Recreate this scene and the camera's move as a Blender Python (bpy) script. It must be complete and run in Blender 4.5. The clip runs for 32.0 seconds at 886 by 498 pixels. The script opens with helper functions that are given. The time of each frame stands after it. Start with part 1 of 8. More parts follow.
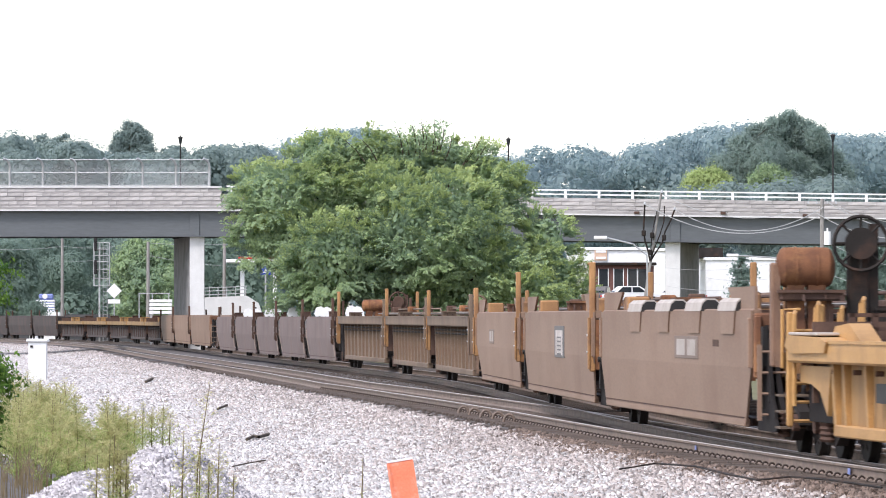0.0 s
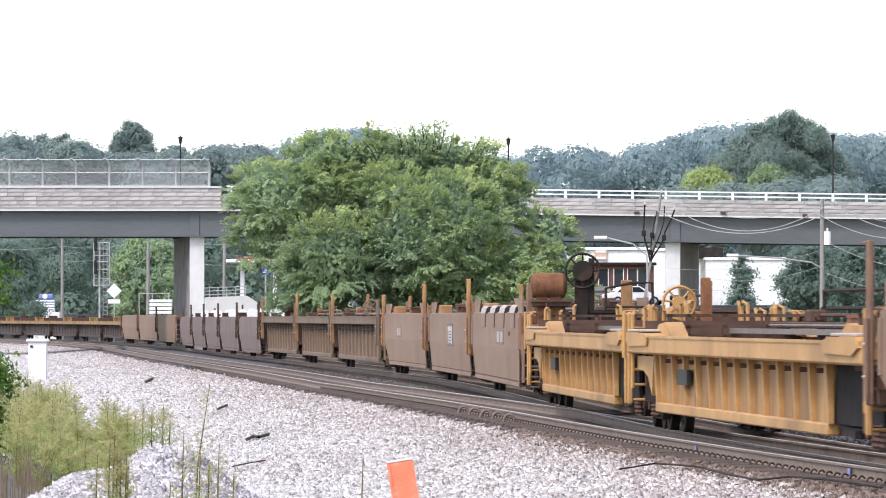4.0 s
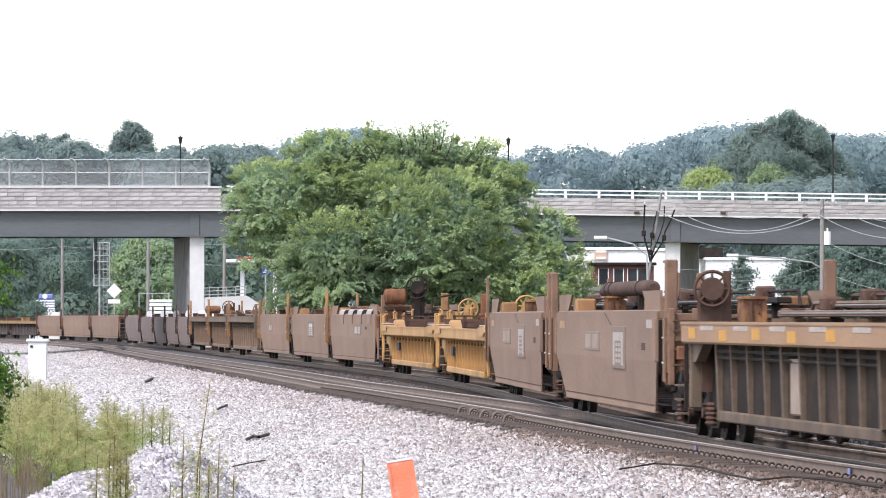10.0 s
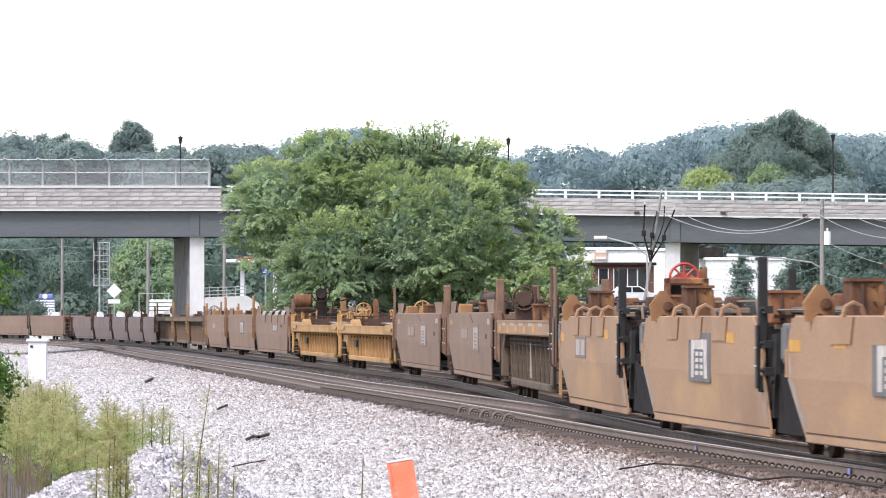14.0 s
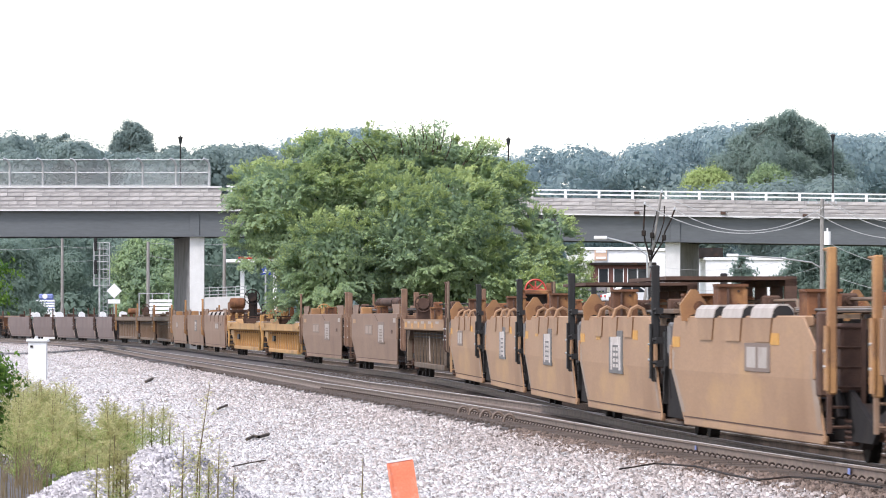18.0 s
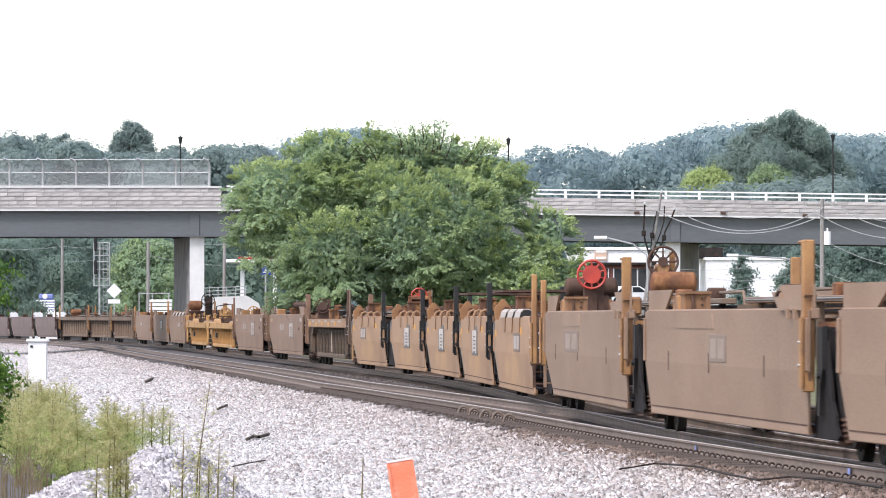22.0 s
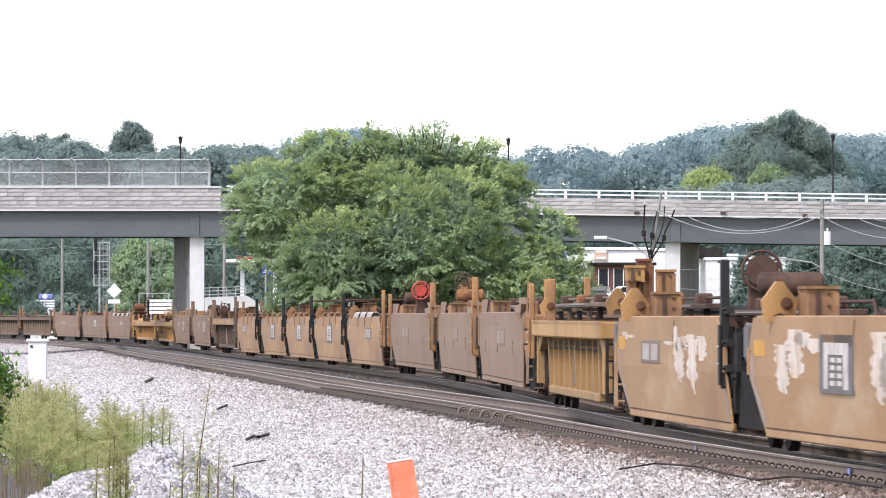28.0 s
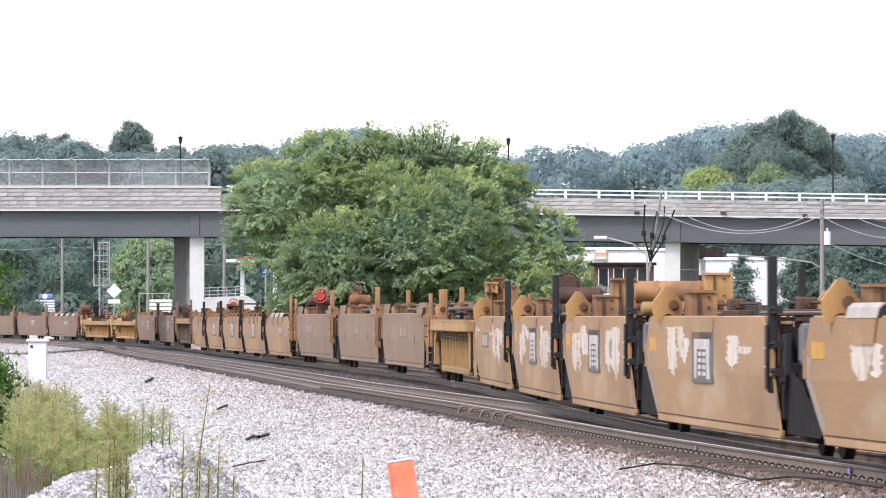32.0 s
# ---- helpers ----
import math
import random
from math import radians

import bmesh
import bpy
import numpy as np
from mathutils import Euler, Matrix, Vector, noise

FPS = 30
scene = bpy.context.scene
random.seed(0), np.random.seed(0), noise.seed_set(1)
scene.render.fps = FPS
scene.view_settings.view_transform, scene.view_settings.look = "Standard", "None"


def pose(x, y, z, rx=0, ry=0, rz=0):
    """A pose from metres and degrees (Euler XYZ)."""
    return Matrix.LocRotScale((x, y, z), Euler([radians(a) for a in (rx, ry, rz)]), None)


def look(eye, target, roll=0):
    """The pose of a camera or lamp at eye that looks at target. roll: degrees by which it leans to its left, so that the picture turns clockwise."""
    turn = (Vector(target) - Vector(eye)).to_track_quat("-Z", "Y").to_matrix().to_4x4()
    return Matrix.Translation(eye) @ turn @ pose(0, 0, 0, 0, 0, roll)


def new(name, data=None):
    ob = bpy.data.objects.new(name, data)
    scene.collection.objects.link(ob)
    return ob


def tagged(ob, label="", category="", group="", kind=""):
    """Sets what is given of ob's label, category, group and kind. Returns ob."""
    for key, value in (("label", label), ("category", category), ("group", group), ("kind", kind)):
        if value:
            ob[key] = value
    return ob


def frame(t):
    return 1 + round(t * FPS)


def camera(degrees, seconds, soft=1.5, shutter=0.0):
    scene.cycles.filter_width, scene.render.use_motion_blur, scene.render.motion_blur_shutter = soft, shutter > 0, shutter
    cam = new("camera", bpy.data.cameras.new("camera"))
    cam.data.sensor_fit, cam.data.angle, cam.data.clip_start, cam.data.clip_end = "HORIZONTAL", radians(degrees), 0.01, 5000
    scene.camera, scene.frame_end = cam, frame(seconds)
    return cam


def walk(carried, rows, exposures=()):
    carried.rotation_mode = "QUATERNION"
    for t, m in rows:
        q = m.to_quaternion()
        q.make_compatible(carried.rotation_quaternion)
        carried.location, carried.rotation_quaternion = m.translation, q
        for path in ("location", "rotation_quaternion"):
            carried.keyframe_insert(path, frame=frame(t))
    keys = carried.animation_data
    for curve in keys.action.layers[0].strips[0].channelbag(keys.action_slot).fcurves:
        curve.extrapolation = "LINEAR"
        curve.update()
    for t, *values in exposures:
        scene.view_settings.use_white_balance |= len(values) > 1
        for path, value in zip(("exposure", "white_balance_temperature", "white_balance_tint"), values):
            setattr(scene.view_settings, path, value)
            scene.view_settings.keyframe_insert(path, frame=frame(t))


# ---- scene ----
# ---- camera: a long lens on a tripod ----
EYE = (0.0, 0.0, 1.88)
FOV = 9.402
cam = camera(FOV, 32.0, soft=1.0, shutter=0.5)
CAM_POSE = pose(EYE[0], EYE[1], EYE[2], 90.0 + 0.724, 0, 0)
walk(cam, [(0.0, CAM_POSE), (32.0, CAM_POSE)], [(0.0, 1.15, 6500, 15), (32.0, 1.15, 6500, 15)])

# ---- hazy white daylight ----
world = bpy.data.worlds.new("World")
scene.world = world
world.use_nodes = True
wn = world.node_tree.nodes
sky = wn.new("ShaderNodeTexSky")
sky.sky_type = "NISHITA"
sky.sun_disc = False
sky.sun_elevation = radians(52)
sky.sun_rotation = radians(221)
sky.air_density, sky.dust_density, sky.ozone_density = 1.0, 1.0, 1.0
soft_sky = wn.new("ShaderNodeHueSaturation")
soft_sky.inputs["Saturation"].default_value = 0.58
world.node_tree.links.new(sky.outputs[0], soft_sky.inputs["Color"])
world.node_tree.links.new(soft_sky.outputs[0], wn["Background"].inputs[0])
wn["Background"].inputs[1].default_value = 0.15
sun_data = bpy.data.lights.new("sun", "SUN")
sun_data.energy, sun_data.angle, sun_data.color = 1.5, radians(14), (1.0, 0.985, 0.97)
sun = new("sun", sun_data)
sun.matrix_world = look((-30, -34, 58), (0, 0, 0))

# ---- the railway's line ----
HEAD_S = (-20, 0, 20, 40, 60, 80, 100, 120, 140, 180, 220, 260, 300, 350, 400, 560)
HEAD_A = (7.253, 4.827, 3.029, 2.467, 2.717, 3.666, 5.068, 5.662, 5.608, 5.838, 5.149, 5.572, 7.105, 10.063, 12.748, 15.432)
LINE_S = np.arange(-420.0, 800.0, 1.0)
LINE_A = np.radians(np.interp(LINE_S, HEAD_S, HEAD_A))


def running_sum(v):
    return np.concatenate([[0.0], np.cumsum((v[1:] + v[:-1]) / 2)])


HALF = 1.45   # half the width of a well car
LINE_X, LINE_Y = -running_sum(np.sin(LINE_A)), running_sum(np.cos(LINE_A))
LINE_X += 6.096 - LINE_X[400] + HALF * math.cos(LINE_A[400])
LINE_Y += 58.445 - LINE_Y[400] + HALF * math.sin(LINE_A[400])


def on_line(s):
    """Centre of the train's track at the arc length s, and its heading to the left of +y."""
    return (float(np.interp(s, LINE_S, LINE_X)), float(np.interp(s, LINE_S, LINE_Y)), float(np.interp(s, LINE_S, LINE_A)))


SEP_Y = (50, 58, 66, 80, 94, 108, 120, 134, 155, 172, 230, 400)
SEP_D = (0.0, 0.1, 0.35, 0.62, 1.0, 1.5, 2.1, 2.95, 4.1, 4.45, 4.5, 4.7)


def near_line(s):
    """The same for the near track, which leaves the train's by a turnout."""
    x, y, a = on_line(s)
    d = float(np.interp(y, SEP_Y, SEP_D))
    return x - d * math.cos(a), y - d * math.sin(a), a


def train_s(u, t):
    """Where the point u of the train stands on the line at t seconds."""
    return u + 11.0 * t + 0.00895 * (t - 16.0) ** 2


# ---- building helpers ----
def box(bm, x0, x1, y0, y1, z0, z1):
    v = [bm.verts.new((x, y, z)) for x in (x0, x1) for y in (y0, y1) for z in (z0, z1)]
    for f in ((0, 1, 3, 2), (4, 6, 7, 5), (0, 4, 5, 1), (2, 3, 7, 6), (0, 2, 6, 4), (1, 5, 7, 3)):
        bm.faces.new([v[i] for i in f])
    return v


def soft_box(bm, x0, x1, y0, y1, z0, z1, r=0.02):
    """A box with chamfered edges."""
    tmp = bmesh.new()
    box(tmp, x0, x1, y0, y1, z0, z1)
    bmesh.ops.bevel(tmp, geom=tmp.edges[:], offset=r, segments=1, affect="EDGES", clamp_overlap=True)
    merge(bm, tmp)


def merge(bm, tmp):
    table = {v: bm.verts.new(v.co) for v in tmp.verts}
    for f in tmp.faces:
        bm.faces.new([table[v] for v in f.verts])
    tmp.free()


def prism(bm, pts, a0, a1, axis="y"):
    """A plate with the outline pts in the plane across axis, from a0 to a1."""
    def at(p, a):
        return {"y": (p[0], a, p[1]), "x": (a, p[0], p[1]), "z": (p[0], p[1], a)}[axis]
    lo = [bm.verts.new(at(p, a0)) for p in pts]
    hi = [bm.verts.new(at(p, a1)) for p in pts]
    n = len(pts)
    bm.faces.new(lo)
    bm.faces.new(hi[::-1])
    for i in range(n):
        bm.faces.new((lo[i], hi[i], hi[(i + 1) % n], lo[(i + 1) % n]))


def tube(bm, p0, p1, r, n=8, r1=None):
    p0, p1 = Vector(p0), Vector(p1)
    r1 = r if r1 is None else r1
    turn = (p1 - p0).to_track_quat("Z", "Y")
    rings = []
    for p, q in ((p0, r), (p1, r1)):
        rings.append([bm.verts.new(p + turn @ Vector((q * math.cos(2 * math.pi * k / n), q * math.sin(2 * math.pi * k / n), 0))) for k in range(n)])
    for k in range(n):
        bm.faces.new((rings[0][k], rings[0][(k + 1) % n], rings[1][(k + 1) % n], rings[1][k]))
    bm.faces.new(rings[0][::-1])
    bm.faces.new(rings[1])


def pipe(bm, pts, r, n=6):
    """One swept tube along pts; r may be a list, one radius for each point. A path that ends where it began closes."""
    pts = [Vector(p) for p in pts]
    closed = len(pts) > 3 and (pts[0] - pts[-1]).length < 1e-6
    if closed:
        pts = pts[:-1]
    rs = r if isinstance(r, (list, tuple)) else [r] * len(pts)
    m = len(pts)
    rings, side = [], None
    for k, p in enumerate(pts):
        a = pts[(k - 1) % m] if closed or k else p
        b = pts[(k + 1) % m] if closed or k < m - 1 else p
        way = (b - a).normalized()
        if side is None:
            side = way.orthogonal().normalized()
        side = (side - way * side.dot(way)).normalized()
        up = way.cross(side)
        rings.append([bm.verts.new(p + rs[k] * (side * math.cos(2 * math.pi * i / n) + up * math.sin(2 * math.pi * i / n))) for i in range(n)])
    for k in range(m if closed else m - 1):
        p, q = rings[k], rings[(k + 1) % m]
        for i in range(n):
            bm.faces.new((p[i], p[(i + 1) % n], q[(i + 1) % n], q[i]))
    if not closed:
        bm.faces.new(rings[0][::-1])
        bm.faces.new(rings[-1])


def ring(bm, c, radius, r, axis="x", n=20):
    pts = []
    for k in range(n + 1):
        a = 2 * math.pi * k / n
        p, q = radius * math.cos(a), radius * math.sin(a)
        pts.append({"x": (c[0], c[1] + p, c[2] + q), "y": (c[0] + p, c[1], c[2] + q), "z": (c[0] + p, c[1] + q, c[2])}[axis])
    pipe(bm, pts, r, 5)


MESHES = {}


def mesh_of(name, bm, material):
    bmesh.ops.recalc_face_normals(bm, faces=bm.faces[:])
    me = bpy.data.meshes.new(name)
    bm.to_mesh(me)
    bm.free()
    me.shade_smooth()
    me.set_sharp_from_angle(angle=radians(32))
    me.materials.append(material)
    return me


def part(name, bm, material, parent=None, label="", at=None):
    """Links a bmesh as one mesh object under a thing or a part."""
    ob = new(name, mesh_of(name, bm, material))
    if parent is not None:
        ob.parent = parent
    if at is not None:
        ob.matrix_basis = at
    if label:
        ob["label"] = label
    return ob


def shared(name, key, make, material, parent, label="", at=None):
    """Like part, for repeats: the mesh is made once for each key and material."""
    k = (name, key, material.name)
    if k not in MESHES:
        bm = bmesh.new()
        make(bm)
        MESHES[k] = mesh_of(name, bm, material)
    ob = new(name, MESHES[k])
    ob.parent = parent
    if at is not None:
        ob.matrix_basis = at
    if label:
        ob["label"] = label
    return ob


def thing(name, label, category, group="", at=None, kind=""):
    ob = new(name)
    ob.empty_display_size = 0.2
    if at is not None:
        ob.matrix_basis = at
    return tagged(ob, label, category, group, kind)


def solid(name, bm, material, label, category, group="", at=None, kind=""):
    ob = part(name, bm, material, None, "", at)
    return tagged(ob, label, category, group, kind)


def pydata(name, verts, faces, material):
    me = bpy.data.meshes.new(name)
    me.from_pydata(verts, [], faces)
    me.materials.append(material)
    return me


def quads_mesh(name, corners, material):
    """corners: array (n, 4, 3) of separate quads."""
    n = len(corners)
    me = bpy.data.meshes.new(name)
    me.vertices.add(n * 4)
    me.vertices.foreach_set("co", np.asarray(corners, dtype=np.float32).reshape(-1))
    me.loops.add(n * 4)
    me.loops.foreach_set("vertex_index", np.arange(n * 4, dtype=np.int32))
    me.polygons.add(n)
    me.polygons.foreach_set("loop_start", np.arange(0, n * 4, 4, dtype=np.int32))
    me.update(calc_edges=True)
    me.materials.append(material)
    return me


def tris_mesh(name, verts, tris, material):
    me = bpy.data.meshes.new(name)
    me.vertices.add(len(verts))
    me.vertices.foreach_set("co", np.asarray(verts, dtype=np.float32).reshape(-1))
    n = len(tris)
    me.loops.add(n * 3)
    me.loops.foreach_set("vertex_index", np.asarray(tris, dtype=np.int32).reshape(-1))
    me.polygons.add(n)
    me.polygons.foreach_set("loop_start", np.arange(0, n * 3, 3, dtype=np.int32))
    me.update(calc_edges=True)
    me.materials.append(material)
    return me


# ---- materials ----
def surface(name, base, other=None, rough=0.7, metal=0.0, scale=3.0, bump=0.15, fine=40.0, stain=None, stain_amount=0.35, stain_scale=1.2, random_tint=0.0, stretch=(1, 1, 1), island=0.0, streak=None, streak_amount=0.4):
    """Paint, stone or metal: two scales of variation, stains and a fine relief, at real size."""
    m = bpy.data.materials.new(name)
    m.use_nodes = True
    nt = m.node_tree
    nodes, link = nt.nodes, nt.links.new
    b = nodes["Principled BSDF"]
    co = nodes.new("ShaderNodeTexCoord")
    mp = nodes.new("ShaderNodeMapping")
    mp.inputs["Scale"].default_value = stretch
    link(co.outputs["Object"], mp.inputs[0])
    n1 = nodes.new("ShaderNodeTexNoise")
    n1.inputs["Scale"].default_value, n1.inputs["Detail"].default_value = scale, 6.0
    n2 = nodes.new("ShaderNodeTexNoise")
    n2.inputs["Scale"].default_value, n2.inputs["Detail"].default_value = fine, 4.0
    link(mp.outputs[0], n1.inputs["Vector"])
    link(mp.outputs[0], n2.inputs["Vector"])
    other = other or tuple(c * 0.72 for c in base)
    r1 = nodes.new("ShaderNodeValToRGB")
    r1.color_ramp.elements[0].position, r1.color_ramp.elements[1].position = 0.32, 0.68
    r1.color_ramp.elements[0].color, r1.color_ramp.elements[1].color = (*other, 1), (*base, 1)
    link(n1.outputs[0], r1.inputs[0])
    col = r1.outputs[0]

    def mixed(kind, fac, a, bb):
        x = nodes.new("ShaderNodeMix")
        x.data_type, x.blend_type = "RGBA", kind
        if isinstance(fac, float):
            x.inputs[0].default_value = fac
        else:
            link(fac, x.inputs[0])
        link(a, x.inputs[6])
        if isinstance(bb, tuple):
            x.inputs[7].default_value = (*bb, 1)
        else:
            link(bb, x.inputs[7])
        return x.outputs[2]
    col = mixed("OVERLAY", 0.2, col, n2.outputs[0])
    if stain:
        n3 = nodes.new("ShaderNodeTexNoise")
        n3.inputs["Scale"].default_value, n3.inputs["Detail"].default_value, n3.inputs["Roughness"].default_value = stain_scale, 8.0, 0.65
        link(mp.outputs[0], n3.inputs["Vector"])
        r3 = nodes.new("ShaderNodeValToRGB")
        r3.color_ramp.elements[0].position, r3.color_ramp.elements[1].position = 0.52, 0.7
        r3.color_ramp.elements[0].color, r3.color_ramp.elements[1].color = (0, 0, 0, 1), (stain_amount,) * 3 + (1,)
        link(n3.outputs[0], r3.inputs[0])
        col = mixed("MIX", r3.outputs[0], col, stain)
    if streak:
        mp2 = nodes.new("ShaderNodeMapping")
        mp2.inputs["Scale"].default_value = (0.45, 1.3, 0.35)
        link(co.outputs["Object"], mp2.inputs[0])
        n4 = nodes.new("ShaderNodeTexNoise")
        n4.inputs["Scale"].default_value, n4.inputs["Detail"].default_value, n4.inputs["Roughness"].default_value = 1.0, 3.0, 0.5
        link(mp2.outputs[0], n4.inputs["Vector"])
        r4 = nodes.new("ShaderNodeValToRGB")
        r4.color_ramp.elements[0].position, r4.color_ramp.elements[1].position = 0.5, 0.75
        r4.color_ramp.elements[0].color, r4.color_ramp.elements[1].color = (0, 0, 0, 1), (streak_amount,) * 3 + (1,)
        link(n4.outputs[0], r4.inputs[0])
        col = mixed("MIX", r4.outputs[0], col, streak)
    if random_tint:
        info = nodes.new("ShaderNodeObjectInfo")
        hsv = nodes.new("ShaderNodeHueSaturation")
        mr = nodes.new("ShaderNodeMapRange")
        mr.inputs[3].default_value, mr.inputs[4].default_value = 1 - random_tint, 1 + random_tint
        link(info.outputs["Random"], mr.inputs[0])
        link(mr.outputs[0], hsv.inputs["Value"])
        link(col, hsv.inputs["Color"])
        col = hsv.outputs[0]
    if island:
        geo = nodes.new("ShaderNodeNewGeometry")
        hsv = nodes.new("ShaderNodeHueSaturation")
        mr = nodes.new("ShaderNodeMapRange")
        mr.inputs[3].default_value, mr.inputs[4].default_value = 1 - island, 1 + island
        link(geo.outputs["Random Per Island"], mr.inputs[0])
        link(mr.outputs[0], hsv.inputs["Value"])
        link(col, hsv.inputs["Color"])
        col = hsv.outputs[0]
    link(col, b.inputs["Base Color"])
    b.inputs["Roughness"].default_value, b.inputs["Metallic"].default_value = rough, metal
    b.inputs["Specular IOR Level"].default_value = 0.2 if rough > 0.7 else 0.4
    if bump:
        bp = nodes.new("ShaderNodeBump")
        bp.inputs["Strength"].default_value, bp.inputs["Distance"].default_value = bump, 0.02
        link(n2.outputs[0], bp.inputs["Height"])
        link(bp.outputs[0], b.inputs["Normal"])
    return m


def leaf_material(name, light, dark, trans=0.3, scale=0.5, vary=0.55):
    """Leaves: light and dark greens that vary by clump and by leaf."""
    m = bpy.data.materials.new(name)
    m.use_nodes = True
    nt = m.node_tree
    nodes, link = nt.nodes, nt.links.new
    b = nodes["Principled BSDF"]
    out = nodes["Material Output"]
    geo = nodes.new("ShaderNodeNewGeometry")
    co = nodes.new("ShaderNodeTexCoord")
    n1 = nodes.new("ShaderNodeTexNoise")
    n1.inputs["Scale"].default_value, n1.inputs["Detail"].default_value = scale, 3.0
    link(co.outputs["Object"], n1.inputs["Vector"])
    add = nodes.new("ShaderNodeMath")
    add.operation = "MULTIPLY_ADD"
    link(geo.outputs["Random Per Island"], add.inputs[0])
    add.inputs[1].default_value = vary
    link(n1.outputs[0], add.inputs[2])
    r = nodes.new("ShaderNodeValToRGB")
    r.color_ramp.elements[0].position, r.color_ramp.elements[1].position = 0.45, 1.0
    r.color_ramp.elements[0].color, r.color_ramp.elements[1].color = (*dark, 1), (*light, 1)
    link(add.outputs[0], r.inputs[0])
    link(r.outputs[0], b.inputs["Base Color"])
    b.inputs["Roughness"].default_value = 0.6
    b.inputs["Specular IOR Level"].default_value = 0.08
    t = nodes.new("ShaderNodeBsdfTranslucent")
    link(r.outputs[0], t.inputs[0])
    x = nodes.new("ShaderNodeMixShader")
    x.inputs[0].default_value = trans
    link(b.outputs[0], x.inputs[1])
    link(t.outputs[0], x.inputs[2])
    link(x.outputs[0], out.inputs[0])
    return m


RUST = (0.13, 0.06, 0.035)
M = {}
M["brown"] = surface("brown car paint", (0.276, 0.18, 0.125), (0.218, 0.138, 0.094), 0.65, 0, 0.5, 0.06, 25, (0.18, 0.10, 0.064), 0.5, 0.7, 0.06, (0.28, 1, 1), streak=(0.15, 0.078, 0.046), streak_amount=0.45)
M["tan"] = surface("tan car paint", (0.365, 0.218, 0.122), (0.29, 0.168, 0.094), 0.62, 0, 0.7, 0.06, 25, (0.46, 0.275, 0.115), 0.6, 1.1, 0.06, (0.28, 1, 1), streak=(0.18, 0.09, 0.043), streak_amount=0.5)
M["ochre"] = surface("ochre car paint", (0.385, 0.222, 0.105), (0.3, 0.17, 0.082), 0.6, 0, 0.7, 0.06, 25, (0.47, 0.34, 0.22), 0.65, 1.1, 0.06, (0.28, 1, 1), streak=(0.19, 0.095, 0.042), streak_amount=0.5)
M["yellow"] = surface("yellow car paint", (0.48, 0.268, 0.095), (0.37, 0.2, 0.068), 0.55, 0, 0.8, 0.05, 25, (0.18, 0.09, 0.032), 0.6, 0.9, 0.05, streak=(0.14, 0.07, 0.026), streak_amount=0.7)
M["grey_brown"] = surface("grey brown car paint", (0.19, 0.143, 0.13), (0.15, 0.11, 0.1), 0.7, 0, 0.7, 0.05, 25, RUST, 0.4, 0.8, 0.05, streak=(0.1, 0.06, 0.045), streak_amount=0.5)
M["dull_tan"] = surface("dull tan car paint", (0.2, 0.14, 0.095), (0.145, 0.1, 0.067), 0.7, 0, 0.7, 0.06, 25, RUST, 0.5, 0.8, 0.05, streak=(0.09, 0.05, 0.03), streak_amount=0.6)
M["dark"] = surface("dark grimy steel", (0.032, 0.026, 0.023), (0.02, 0.017, 0.015), 0.75, 0.2, 2, 0.15, 40, RUST, 0.4, 1.5)
M["black"] = surface("black post paint", (0.02, 0.018, 0.017), None, 0.6, 0.1, 2, 0.1, 40)
M["rust"] = surface("rusted steel", (0.26, 0.115, 0.055), (0.12, 0.055, 0.034), 0.8, 0.1, 3.0, 0.2, 40, (0.42, 0.215, 0.085), 0.75, 2.2, 0.15, streak=(0.055, 0.036, 0.03), streak_amount=0.7)
M["rust_dark"] = surface("dark rusted steel", (0.12, 0.07, 0.05), (0.075, 0.045, 0.035), 0.8, 0.2, 2.5, 0.2, 40, (0.04, 0.03, 0.03), 0.6, 2)
M["post_ochre"] = surface("rusty ochre paint", (0.37, 0.195, 0.075), (0.24, 0.118, 0.05), 0.65, 0, 2.2, 0.1, 40, (0.13, 0.07, 0.048), 0.8, 2.0, 0.12, streak=(0.16, 0.08, 0.045), streak_amount=0.6)
M["signal_red"] = surface("red paint", (0.52, 0.06, 0.035), (0.34, 0.045, 0.035), 0.45, 0, 3, 0.05, 40)
M["white_paint"] = surface("white paint", (0.82, 0.81, 0.8), (0.74, 0.73, 0.71), 0.55, 0, 2, 0.05, 30, (0.55, 0.51, 0.47), 0.3, 1.5)
M["plate_grey"] = surface("grey panel paint", (0.135, 0.125, 0.12), None, 0.6, 0, 3, 0.05, 30)
M["rail"] = surface("rail steel", (0.22, 0.162, 0.127), (0.14, 0.104, 0.084), 0.65, 0.1, 4, 0.1, 60)
M["rail_top"] = surface("worn rail head", (0.55, 0.51, 0.475), (0.42, 0.38, 0.35), 0.55, 0.3, 4, 0.02, 60)
M["tie"] = surface("weathered tie timber", (0.115, 0.09, 0.074), (0.07, 0.055, 0.047), 0.85, 0, 5, 0.3, 30, None, 0.3, 1, 0.2)
M["stone"] = surface("pale crushed granite", (0.595, 0.573, 0.556), (0.44, 0.418, 0.405), 0.85, 0, 3, 0.2, 30, (0.28, 0.255, 0.245), 0.4, 6, 0, (1, 1, 1), 0.38)
# dirty brown stone, darkened further for the shadow along the track
M["stone_dirty_shaded"] = surface("ballast between the rails", (0.1, 0.078, 0.064), (0.055, 0.043, 0.036), 0.9, 0, 3, 0.4, 25, (0.03, 0.024, 0.02), 0.5, 2, 0, (1, 1, 1), 0.5)
# bed under the stones: shade in their gaps is put into its dark colour
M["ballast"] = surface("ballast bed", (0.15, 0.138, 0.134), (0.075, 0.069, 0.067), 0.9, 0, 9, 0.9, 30)
